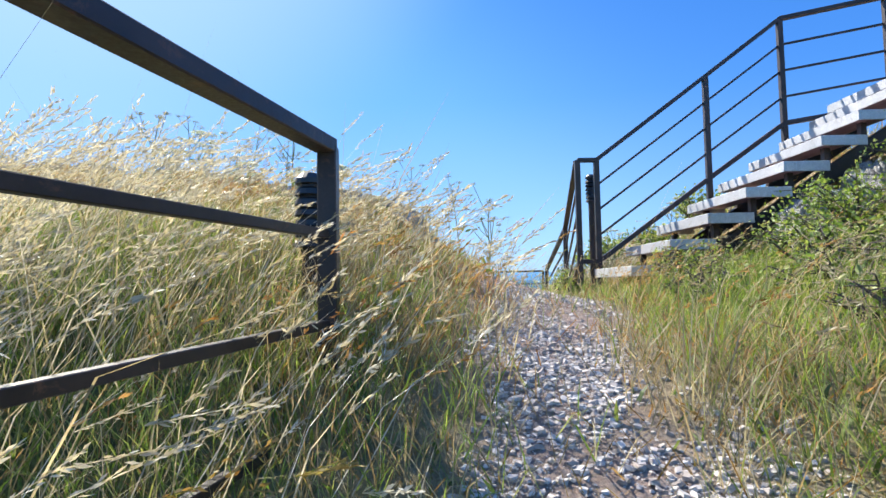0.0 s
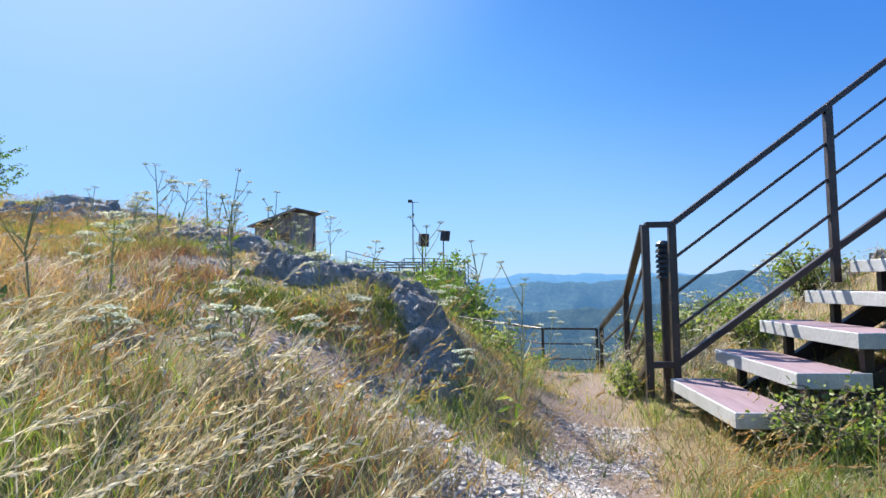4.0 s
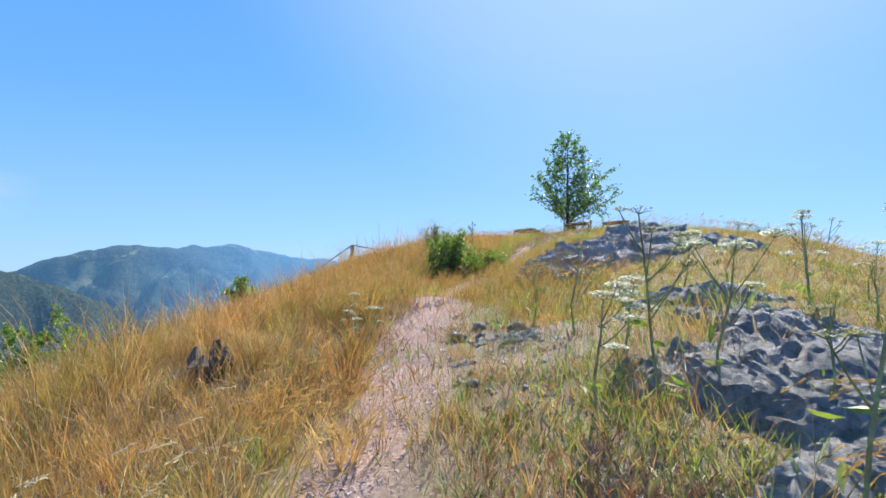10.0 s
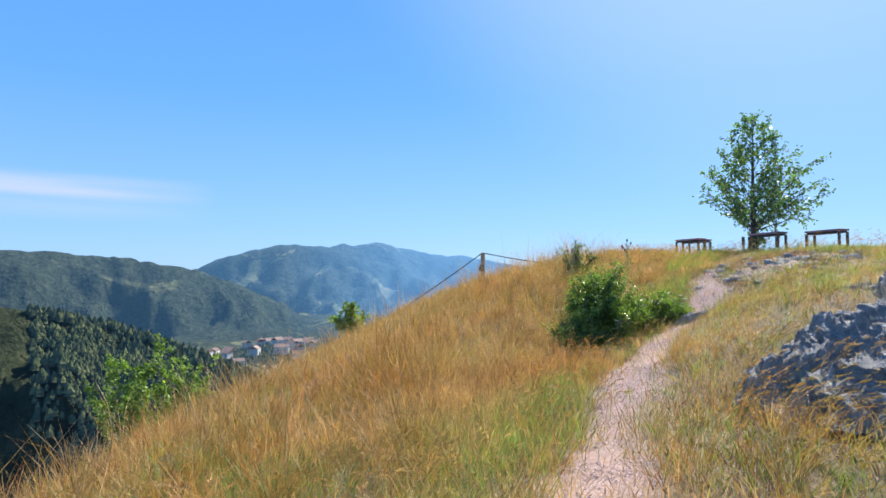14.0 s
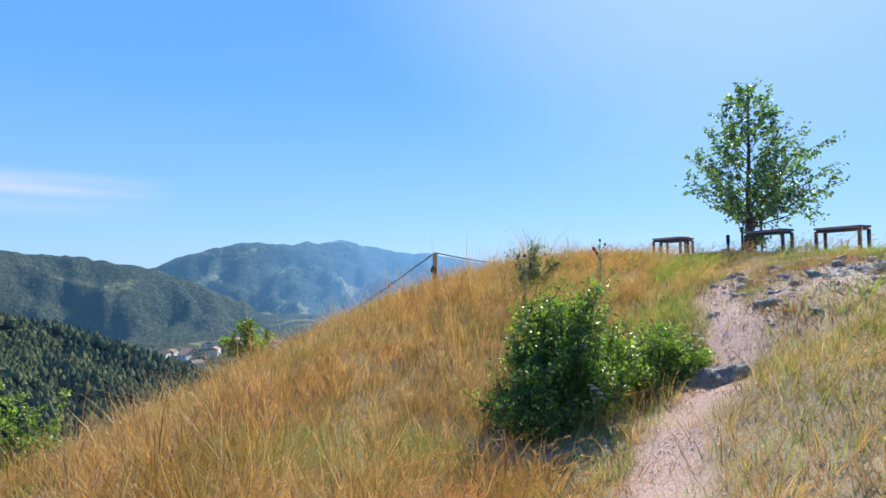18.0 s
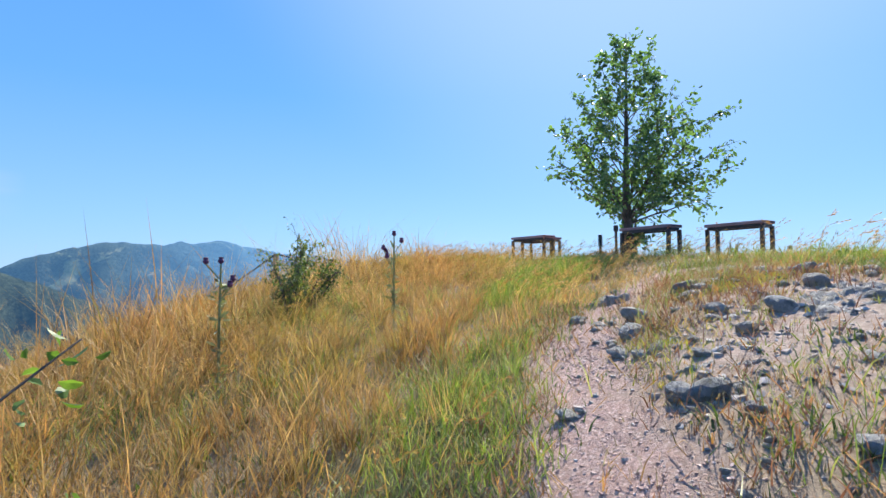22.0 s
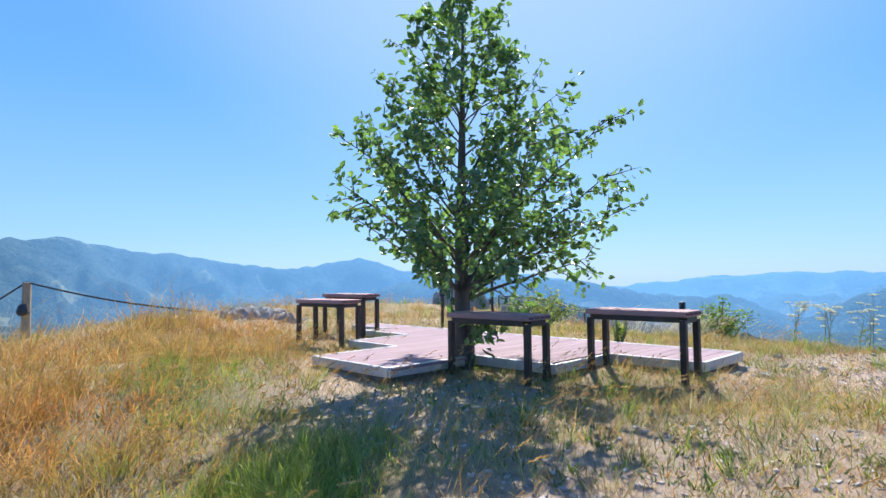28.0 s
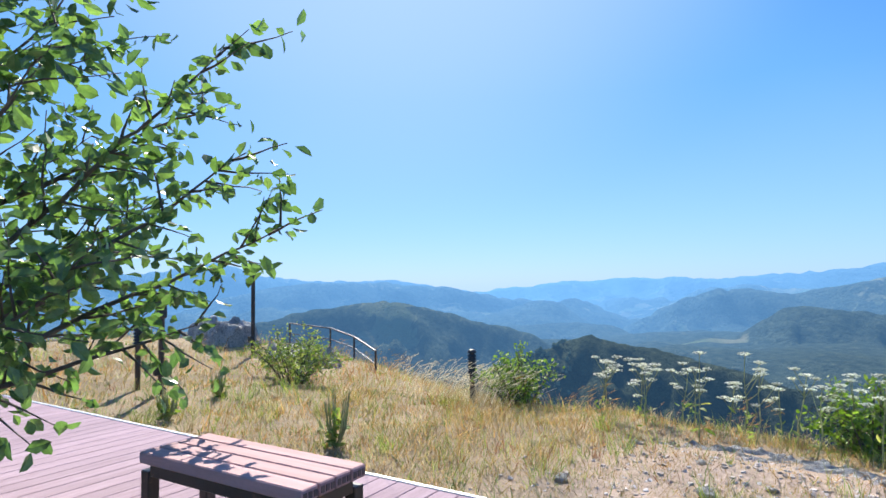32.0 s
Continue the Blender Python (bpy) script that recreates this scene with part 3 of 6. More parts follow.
RIDGES = [  # distance, slope towards the eye, bearing and height (both in degrees) of the crest
    (4300, 0.30, [(-60, 0.4), (-31, 0.7), (-12, 0.95), (-4, 1.05), (3, 0.45), (8, 0.1), (15, 0.2), (22, -0.05), (27, -0.5), (31, -0.8), (45, -1.0), (70, -1.0), (125, 0)]),
    (2700, 0.34, [(-60, -6), (20, -4), (30, -1.3), (35, -0.4), (39.7, 0.3), (43, 0.25), (47.3, 0.2), (51.4, 0.8), (55.9, 2.15), (59.9, 1.45), (63.1, 1.0), (68, 1.75), (71.5, 2.5), (76, 2.85), (81.2, 3.85), (86.5, 3.4), (90.5, 3.55), (95, 2.55), (98, 1.2), (103, -0.5), (125, -2)]),
    (1900, 0.34, [(-60, -8), (10, -8), (15.5, -5.2), (17.4, -3.85), (22.6, -2.45), (28, -1.4), (33.5, -0.5), (39, 0.2), (46.7, 0.15), (52, -0.3), (58, -2), (70, -6), (125, -8)]),
    (2900, 0.34, [(-60, -1), (-3, -0.7), (0.3, -0.95), (3.5, -0.9), (6.5, -0.6), (10, -0.7), (12.4, -1.6), (15, -2.4), (20, -2.2), (26, -2.0), (32, -3.0), (125, -5)]),
    (1400, 0.36, [(-60, -9), (78, -9), (84, -6), (87.5, -4.3), (90, -2.1), (93, -0.75), (97.8, 1.2), (100.7, 1.45), (105, 2.4), (109, 2.6), (118, 2.4), (125, 2)]),
    (280, 0.42, [(-60, -24), (80, -24), (85, -18), (90, -12.5), (94.8, -8.8), (96.2, -8.0), (102.7, -5.2), (108, -3.3), (116, -1.5), (125, -1)]),
    (640, 0.36, [(-60, -14), (20, -9), (25, -5.2), (31.9, -3.3), (38, -1.75), (42, -1.8), (46.7, -2.3), (50.9, -3.2), (60, -4.0), (70, -6), (80, -9), (125, -14)]),
    (340, 0.40, [(-60, -20), (-8, -13), (-4, -10), (3, -8.6), (9.3, -7.1), (15, -5.9), (20, -4.8), (25, -6.2), (31, -9), (40, -14), (125, -20)]),
    (1250, 0.36, [(-60, -1.2), (-30, -0.9), (-22, -1.5), (-14, -3.0), (-6, -4.8), (2, -6.4), (10, -8.5), (125, -15)]),
    (640, 0.40, [(-60, -5), (-28, -4.2), (-20, -5.6), (-12, -8.2), (-4, -10.8), (4, -13), (125, -22)]),
    (420, 0.42, [(-60, -8), (-30, -7), (-22, -9), (-15, -12.5), (-8, -16), (125, -26)]),
    (1700, 0.34, [(-60, 0.3), (-45, 0.3), (-32, 0.4), (-26, 0.9), (-19, 0.85), (-14, 0.5), (-9, 0.2), (-4, 0.2), (0, -0.6), (3, -1.2), (6, -1.0), (9, -0.8), (12, -1.6), (16, -3.5), (20, -6), (125, -8)]),
    (950, 0.36, [(-60, -1), (-30, -1.2), (-20, -1.6), (-12, -2.2), (-5, -2.8), (0, -2.4), (4, -2.3), (8, -5), (12, -8), (125, -12)]),
]


def far_height(x, y):
    """The valleys and ridges round the hill."""
    dx, dy = x - HILL[0], y - HILL[1]
    r = np.hypot(dx, dy)
    az = np.degrees(np.arctan2(-dx, dy))
    roll = (rough_noise(x * 0.0042, y * 0.0042, 4, 61) - 0.45) * np.clip(r - 150, 0, 2500) * 0.11
    h = np.maximum(3.0 - 0.72 * np.maximum(r - 24, 0), -62 - 0.036 * r + roll)
    for i, (d, slope, crest) in enumerate(RIDGES):
        wob = (rough_noise(az * 0.16 + 11 * i, r / d * 3.0, 4, 7 + i) - 0.5)
        e = np.interp(az, [c[0] for c in crest], [c[1] for c in crest])
        top = 5 + d * np.tan(np.radians(e))
        off = r - d * (1 + 0.10 * wob)
        gully = -np.abs(rough_noise(x / d * 6 + i, y / d * 6, 4, 20 + i) - 0.5) * d * (0.46 if d < 2000 else 0.26) * np.clip(np.abs(off) / (0.2 * d), 0.03, 1)
        gully = gully - np.abs(rough_noise(x / d * 19 + i, y / d * 19, 3, 30 + i) - 0.5) * d * 0.12 * np.clip(np.abs(off) / (0.12 * d), 0.05, 1)
        tooth = (rough_noise(az * 0.9, az * 0 + i, 4, 40 + i) - 0.5) * 0.006 * d * np.exp(-np.abs(off) / (0.03 * d))
        h = np.maximum(h, top - slope * np.abs(off) + gully + tooth)
    return h


def ground(x, y, relief=True):
    x, y = np.atleast_1d(np.asarray(x, float)), np.atleast_1d(np.asarray(y, float))
    z = _w[_n] + _w[_n + 1] * x + _w[_n + 2] * y
    for (sx, sy, _), w in zip(SPOTS, _w):
        z = z + w * _kernel((x - sx) ** 2 + (y - sy) ** 2)
    r = np.hypot(x - HILL[0], y - HILL[1])
    k = np.clip((r - 30) / 22, 0, 1)
    k = k * k * (3 - 2 * k)
    out = k > 0
    if out.any():
        z[out] = z[out] * (1 - k[out]) + far_height(x[out], y[out]) * k[out]
    if relief:
        z = z + (rough_noise(x * 1.1, y * 1.1, 4, 3) - 0.5) * 0.16 * np.clip(way_from(x, y) / 1.2, 0.25, 1.0)
    return z


LAND_X, LAND_Y, LAND_STEP = -50.0, -14.0, 0.1


@functools.lru_cache(None)
def land(relief):
    """Heights of the hilltop on a fine raster."""
    gx, gy = np.meshgrid(np.arange(LAND_X, 16, LAND_STEP), np.arange(LAND_Y, 46, LAND_STEP))
    return ground(gx.ravel(), gy.ravel(), relief).reshape(gx.shape)


def lay(x, y, relief=True):
    """Ground heights read from the raster."""
    x, y = np.atleast_1d(np.asarray(x, float)), np.atleast_1d(np.asarray(y, float))
    z = land(relief)
    u, v = np.clip((x - LAND_X) / LAND_STEP, 0, z.shape[1] - 1.001), np.clip((y - LAND_Y) / LAND_STEP, 0, z.shape[0] - 1.001)
    i, j = u.astype(int), v.astype(int)
    u, v = u - i, v - j
    return (z[j, i] * (1 - u) + z[j, i + 1] * u) * (1 - v) + (z[j + 1, i] * (1 - u) + z[j + 1, i + 1] * u) * v


def cells(count, weight, rng, x0, x1, y0, y1, step):
    """Points of the plan, drawn cell by cell in proportion to weight(x, y)."""
    gx, gy = np.meshgrid(np.arange(x0, x1, step), np.arange(y0, y1, step))
    gx, gy = gx.ravel(), gy.ravel()
    sums = np.cumsum(np.clip(weight(gx, gy), 0, None))
    k = np.minimum(np.searchsorted(sums, rng.random(count) * sums[-1]), len(gx) - 1)
    return gx[k] + rng.uniform(0, step, count), gy[k] + rng.uniform(0, step, count)


def height(x, y):
    return float(lay(x, y)[0])


def way_from(x, y, line=None):
    """Distance to the middle of the trail."""
    line = line or PATH + []
    best = np.full(np.shape(x), 1e9)
    for (ax, ay, _), (bx, by, _) in zip(line, line[1:]):
        dx, dy = bx - ax, by - ay
        s = np.clip(((x - ax) * dx + (y - ay) * dy) / (dx * dx + dy * dy), 0, 1)
        best = np.minimum(best, np.hypot(x - ax - s * dx, y - ay - s * dy))
    return best


def blob(x, y, cx, cy, rx, ry=None, turn=0.0):
    """1 inside an oval of the plan, fading to 0 at its rim."""
    c, s = math.cos(radians(turn)), math.sin(radians(turn))
    u, v = (x - cx) * c + (y - cy) * s, -(x - cx) * s + (y - cy) * c
    d = np.sqrt((u / rx) ** 2 + (v / (ry or rx)) ** 2)
    return np.clip(1.6 - 1.6 * d, 0, 1)


TRAIL_LINE = [(x, y, 0) for x, y in (
    (0.2, -3), (0.22, 0), (0.32, 1.3), (0.45, 2.4), (0.45, 3.3), (0.1, 4.1), (-0.7, 4.65), (-1.6, 4.98), (-2.6, 5.33), (-3.26, 5.69), (-4.01, 6.14), (-5.3, 6.9), (-6.1, 7.5), (-7.46, 8.35), (-8.61, 9.2),
    (-9.6, 10.05), (-10.45, 10.8), (-10.95, 11.4), (-11.2, 11.8), (-11.7, 12.5), (-12.09, 12.98), (-12.63, 13.43), (-13.1, 13.75), (-13.45, 14.23), (-13.7, 14.65), (-13.96, 15.07), (-14.15, 15.6), (-14.25, 16.1))]
SPUR_LINE = [(0.5, 2.9, 0), (0.68, 3.4, 0), (0.77, 4.74, 0), (0.88, 5.6, 0), (1.0, 6.5, 0), (1.0, 7.4, 0), (1.2, 9.4, 0)]


def trail_mark(x, y):
    d = way_from(x, y, TRAIL_LINE) + (rough_noise(x * 2.1, y * 2.1, 3, 5) - 0.5) * 0.34
    s = way_from(x, y, SPUR_LINE) + (rough_noise(x * 2.1, y * 2.1, 3, 6) - 0.5) * 0.34
    wide = np.where(y < 4.0, 0.30, 0.31)
    return np.maximum(np.clip((wide - d) / 0.15, 0, 1), np.clip((0.42 - s) / 0.16, 0, 1)) * np.clip(0.55 + 0.9 * rough_noise(x * 3.1, y * 3.1, 3, 14), 0, 1)


def stony_mark(x, y):
    """Bare rubble: beside the upper trail, on the summit, and the bank near the steps."""
    m = np.maximum.reduce([0.95 * blob(x, y, -12.4, 15.0, 1.4, 2.6, 25), blob(x, y, -14.6, 22.3, 2.2, 3.0), 0.9 * blob(x, y, -1.5, 5.6, 1.9, 0.9, -30), 0.5 * blob(x, y, -4.6, 7.4, 2.0, 0.8, -20),
                           0.9 * blob(x, y, -24.8, 20.3, 2.2, 1.0), 0.8 * blob(x, y, -14.8, 17.8, 1.2, 2.6), 1.0 * blob(x, y, -0.7, 4.4, 1.2, 0.9), 0.55 * blob(x, y, -17.6, 18.2, 2.6, 1.3), 0.8 * blob(x, y, -11.6, 10.6, 0.7, 0.5)])
    return np.clip(m * (0.5 + rough_noise(x * 1.7, y * 1.7, 4, 9)), 0, 1)


def green_mark(x, y):
    """Where grass is still green."""
    m = np.maximum.reduce([blob(x, y, -15.9, 16.0, 2.2, 0.75, 127), 0.8 * blob(x, y, -19.0, 17.3, 1.8, 0.9), 0.8 * blob(x, y, -12.9, 12.8, 0.6, 2.2, 45), blob(x, y, -8.6, 8.3, 0.7, 2.6, 55), blob(x, y, 2.9, 3.4, 1.9, 2.6), 0.85 * blob(x, y, 1.6, 2.2, 1.0, 2.2), 1.0 * blob(x, y, -1.6, 1.8, 2.0, 2.4), 0.4 * blob(x, y, -1.0, 7.8, 1.2, 2.2),
                           0.1 * blob(x, y, -6.0, 11.0, 2.4, 2.2), blob(x, y, -17.5, 13.4, 2.2, 1.6), 0.9 * blob(x, y, -9.5, 6.0, 3.6, 1.1, 15), 0.7 * blob(x, y, -12.6, 9.3, 2.4, 0.8, 35), 0.7 * blob(x, y, -16.0, 11.2, 2.2, 0.8, 30), 0.7 * blob(x, y, 0.6, 8.4, 1.6, 1.2)])
    return np.clip(m + 0.75 * (rough_noise(x * 0.55, y * 0.55, 3, 12) - 0.55), 0, 1)


def grid_axis(a, b, step, far, growth=1.16):
    mid = list(np.arange(a, b + step / 2, step))
    lo, hi, s = [], [], step
    while (lo[-1] if lo else a) > a - far:
        s *= growth
        lo.append((lo[-1] if lo else a) - s)
    s = step
    while (hi[-1] if hi else b) < b + far:
        s *= growth
        hi.append((hi[-1] if hi else b) + s)
    return np.array(lo[::-1] + mid + hi)


def sheet(name, xs, ys, z_of, material):
    gx, gy = np.meshgrid(xs, ys)
    x, y = gx.ravel(), gy.ravel()
    z = z_of(x, y)
    i = np.arange(len(xs) * len(ys)).reshape(len(ys), len(xs))
    quads = np.stack([i[:-1, :-1], i[:-1, 1:], i[1:, 1:], i[1:, :-1]], -1).reshape(-1, 4)
    return arrays(name, np.stack([x, y, z], 1), [quads], material, smooth=True), x, y


def mark(ob, name, values):
    a = ob.data.attributes.new(name, "FLOAT", "POINT")
    a.data.foreach_set("value", np.asarray(values, np.float32))


near_ground, gx, gy = sheet("ground", grid_axis(-31, 7, 0.16, 60), grid_axis(-4, 31, 0.16, 60), ground, GROUND)
tagged(near_ground, "dry grassy hilltop with a gravel footpath and bare stony patches", "ground", kind="structure")
mark(near_ground, "trail", trail_mark(gx, gy))
mark(near_ground, "green", green_mark(gx, gy))
mark(near_ground, "stony", stony_mark(gx, gy) * (gy < 12.5))
mark(near_ground, "rosy", np.clip((-gx - 2.2) / 1.5, 0, 1))
mark(near_ground, "summit", 0.9 * stony_mark(gx, gy) * (gy >= 12.5))

# the valleys, in rings round the hill
_az = np.radians(np.concatenate([np.arange(-50, 122, 0.33), np.arange(122, 310, 4.0)]))
_r = np.concatenate([np.geomspace(46, 4900, 300)])
_ga, _gr = np.meshgrid(_az, _r)
fx, fy = HILL[0] - np.sin(_ga).ravel() * _gr.ravel(), HILL[1] + np.cos(_ga).ravel() * _gr.ravel()
fz = far_height(fx, fy) - np.where(_gr.ravel() < 75, 2.5 * (75 - _gr.ravel()) / 29, 0)
_i = np.arange(len(_az) * len(_r)).reshape(len(_r), len(_az))
_j = np.roll(_i, -1, axis=1)
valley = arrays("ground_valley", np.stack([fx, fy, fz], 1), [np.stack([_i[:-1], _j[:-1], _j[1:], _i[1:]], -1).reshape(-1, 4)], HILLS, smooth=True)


def haze_of(x, y):
    """How much haze is painted on a far place: more towards the sun, less away from it."""
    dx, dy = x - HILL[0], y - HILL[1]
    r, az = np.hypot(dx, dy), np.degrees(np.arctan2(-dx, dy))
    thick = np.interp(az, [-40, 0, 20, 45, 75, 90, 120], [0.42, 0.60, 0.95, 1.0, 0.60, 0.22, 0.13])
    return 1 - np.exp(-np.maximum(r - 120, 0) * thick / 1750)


mark(valley, "haze_tint", haze_of(fx, fy))
_deg = np.degrees(_ga.ravel())
mark(valley, "fields", np.clip(1.4 - np.hypot((_deg - 93) / 8, (_gr.ravel() - 680) / 210), 0, 1) + np.clip(1.2 - np.hypot((_deg - 40) / 8, (_gr.ravel() - 590) / 70), 0, 0.8))
tagged(valley, "wooded hills and valleys in painted blue haze, reaching the horizon", "hills", kind="structure")


# ---- deck under the tree ----
def deck():
    """Stepped plan: rows of boards that run away from the trail, edged with a silver strip."""
    top = 4.77
    ob = thing("deck", (-17.0, 20.6, top), "low stepped deck of reddish composite boards edged in silver strip", "deck", turn=2.0)
    rows = [(-2.0, -0.86, -2.2, -0.95), (-0.86, 0.14, -3.15, 0.05), (0.14, 0.62, -4.2, 1.0), (0.62, 1.12, -5.15, 1.0)]
    left, right, width = -5.15, 1.0, 0.146
    for v0, v1, u0, u1 in rows:
        part("joist", box(bmesh.new(), (u1 - u0 - 0.06, v1 - v0 - 0.02, 0.10), ((u0 + u1) / 2, (v0 + v1) / 2, -0.085)), PLANK, ob, "dark timber joist")
    shapes = {}
    n = int((right - left) / width)
    for k in range(n):
        u = left + (k + 0.5) * width
        spans = sorted((v0, v1) for v0, v1, u0, u1 in rows if u0 + 0.02 < u < u1 - 0.02)
        if not spans:
            continue
        v0, v1 = spans[0][0] + 0.02, spans[-1][1] - 0.02
        key = round(v1 - v0, 2)
        if key not in shapes:
            bm = box(bmesh.new(), (width - 0.007, v1 - v0, 0.026), (0, 0, -0.013), bevel=0.003)
            piece = part("board", bm, BOARD, ob)
            shapes[key] = piece.data
        else:
            piece = new("board", shapes[key])
            piece.parent = ob
        piece.matrix_basis = pose(u, (v0 + v1) / 2, 0)
    corners = [(-2.2, -2.0), (-0.95, -2.0), (-0.95, -0.86), (0.05, -0.86), (0.05, 0.14), (1.0, 0.14), (1.0, 1.12), (-5.15, 1.12), (-5.15, 0.62), (-4.2, 0.62), (-4.2, 0.14), (-3.15, 0.14), (-3.15, -0.86), (-2.2, -0.86)]
    for (ax, ay), (bx, by) in zip(corners, corners[1:] + corners[:1]):
        part("edge_strip", beam(bmesh.new(), (ax, ay, -0.040), (bx, by, -0.040), 0.035, 0.092, 0.004), TRIM, ob)
    return ob


deck()


def bench():
    """Four boards, their hollow ends painted dark, on a frame of square steel tube."""
    ob = thing("bench", (-16.45, 20.48, 4.62), "backless bench with a reddish slatted top on black square legs", "bench", "benches round the deck", 3)
    L, W, H = 0.98, 0.36, 0.64
    for sx in (-1, 1):
        for sy in (-1, 1):
            part("leg", box(bmesh.new(), (0.055, 0.055, H - 0.05), (sx * (L / 2 - 0.035), sy * (W / 2 - 0.035), (H - 0.05) / 2 - 0.03), bevel=0.004), STEEL, ob)
    for sy in (-1, 1):
        part("apron", box(bmesh.new(), (L - 0.13, 0.035, 0.05), (0, sy * (W / 2 - 0.03), H - 0.075), bevel=0.003), STEEL, ob)
    for sx in (-1, 1):
        part("end_apron", box(bmesh.new(), (0.035, W - 0.13, 0.05), (sx * (L / 2 - 0.03), 0, H - 0.075), bevel=0.003), STEEL, ob)
    w = W / 4
    for k in range(4):
        y = -W / 2 + (k + 0.5) * w
        slat = part("slat", box(bmesh.new(), (L, w - 0.006, 0.05), (0, y, H - 0.025), bevel=0.005), SEAT, ob)
        # dark patches on the solid ends paint the shade inside hollow boards
        holes = bmesh.new()
        for sx in (-1, 1):
            for q in (-1, 0, 1):
                box(holes, (0.004, 0.018, 0.024), (sx * (L / 2 + 0.001), y + q * 0.026, H - 0.026))
        part("hollow_shade", holes, HOLLOW_SHADE, slat, "dark patches painted as shade in the hollow board ends")["kind"] = "stuff"
    return ob


first_bench = bench()
for x, y, z, turn in ((-17.40, 19.50, 4.60, 4), (-20.66, 19.63, 4.66, 8), (-21.50, 20.55, 4.70, 8)):
    copy_thing(first_bench, pose(x, y, z, 0, 0, turn))


# ---- steps with their railing, gate, fences ----
def stair():
    x0, z0, y0, y1 = 1.55, 1.41, 4.78, 5.92
    ob = thing("stair", (x0, 5.3, z0), "outdoor stair of grey-edged composite treads on dark steel", "stair")

    def rel(x, y, z):
        return (x - x0, y - 5.3, z - z0)
    for k in range(8):
        x, z = x0 + 0.325 * k, z0 + 0.212 * k
        tread = part("tread", box(bmesh.new(), (0.36, y1 - y0, 0.028), rel(x + 0.19, (y0 + y1) / 2, z - 0.014), bevel=0.003), BOARD, ob)
        part("tread_edge", box(bmesh.new(), (0.018, y1 - y0 + 0.02, 0.085), rel(x + 0.004, (y0 + y1) / 2, z - 0.036), bevel=0.003), TRIM, tread)
        for y in (y0 - 0.005, y1 + 0.005):
            part("tread_end", box(bmesh.new(), (0.37, 0.016, 0.085), rel(x + 0.195, y, z - 0.036), bevel=0.003), TRIM, tread)
        if k:
            for y in (y0 + 0.14, y1 - 0.14):
                part("support", box(bmesh.new(), (0.05, 0.05, 0.20), rel(x + 0.12, y, z - 0.17)), STEEL, tread)
    for y in (y0 + 0.14, y1 - 0.14):
        part("stringer", beam(bmesh.new(), rel(x0 + 0.1, y, z0 - 0.33), rel(x0 + 0.1 + 0.325 * 8, y, z0 - 0.33 + 0.212 * 8), 0.06, 0.14), STEEL, ob)
    xl, zl = x0 + 0.325 * 8, z0 + 0.212 * 8
    part("landing", box(bmesh.new(), (1.3, 1.5, 0.03), rel(xl + 0.62, 5.3, zl - 0.015), bevel=0.003), BOARD, ob)
    part("landing_edge", box(bmesh.new(), (0.018, 1.52, 0.09), rel(xl - 0.035, 5.3, zl - 0.04), bevel=0.003), TRIM, ob)
    part("landing_edge", box(bmesh.new(), (1.3, 0.018, 0.09), rel(xl + 0.62, 4.54, zl - 0.04), bevel=0.003), TRIM, ob)
    for k in range(7):  # the upper flight, seen from below
        x, z = xl + 1.25 + 0.3 * k, zl + 0.2 * (k + 1)
        tread = part("tread", box(bmesh.new(), (0.34, 1.3, 0.03), rel(x, 5.2, z)), BOARD, ob)
        part("tread_edge", box(bmesh.new(), (0.018, 1.32, 0.085), rel(x - 0.17, 5.2, z - 0.03)), TRIM, tread)
    return ob


stair()


def railing(name, label, posts, bars, top=0.06, bar=0.022, foot=0.25, group="", bottom=True, material=None, plain=0, shared=0):
    """Square steel railing: posts are (x, y, foot z, top z); bars between top and bottom rail."""
    material = material or STEEL
    x0, y0, z0, _ = posts[0]
    ob = thing(name, (x0, y0, z0), label, "railing", group)
    for x, y, lo, hi in posts[shared:]:
        part("post", box(bmesh.new(), (top * 0.92, top * 0.92, hi - lo + foot), (x - x0, y - y0, (hi + lo - foot) / 2 - z0), bevel=0.004), material, ob)
    for step, ((ax, ay, al, ah), (bx, by, bl, bh)) in enumerate(zip(posts, posts[1:])):
        a, b = Vector((ax - x0, ay - y0, 0)), Vector((bx - x0, by - y0, 0))
        part("top_rail", beam(bmesh.new(), a + Vector((0, 0, ah - z0)), b + Vector((0, 0, bh - z0)), top, top * 0.72), material, ob)
        for k in range(1, (bars if step >= plain else 0) + 1):
            s = k / (bars + 1)
            part("bar", beam(bmesh.new(), a + Vector((0, 0, ah + (al - ah) * s - z0)), b + Vector((0, 0, bh + (bl - bh) * s - z0)), bar, bar, 0.002), material, ob)
        if bottom:
            part("bottom_rail", beam(bmesh.new(), a + Vector((0, 0, al - z0)), b + Vector((0, 0, bl - z0)), top * 0.8, top * 0.8), material, ob)
    return ob


railing("stair_railing", "dark brown steel stair railing with square posts and three thin bars",
        [(1.43, 6.05, 1.50, 2.57), (1.63, 6.05, 1.50, 2.57), (2.83, 6.08, 2.36, 3.46), (3.66, 6.09, 2.94, 4.08), (4.55, 5.75, 3.02, 4.14), (5.7, 5.75, 3.85, 4.95)], 3, plain=1)
railing("slope_railing", "dark brown steel railing running down to the cliff fence",
        [(1.43, 6.09, 1.48, 2.56), (1.62, 7.64, 0.95, 1.99), (1.76, 9.88, 0.60, 1.50)], 3, shared=1)
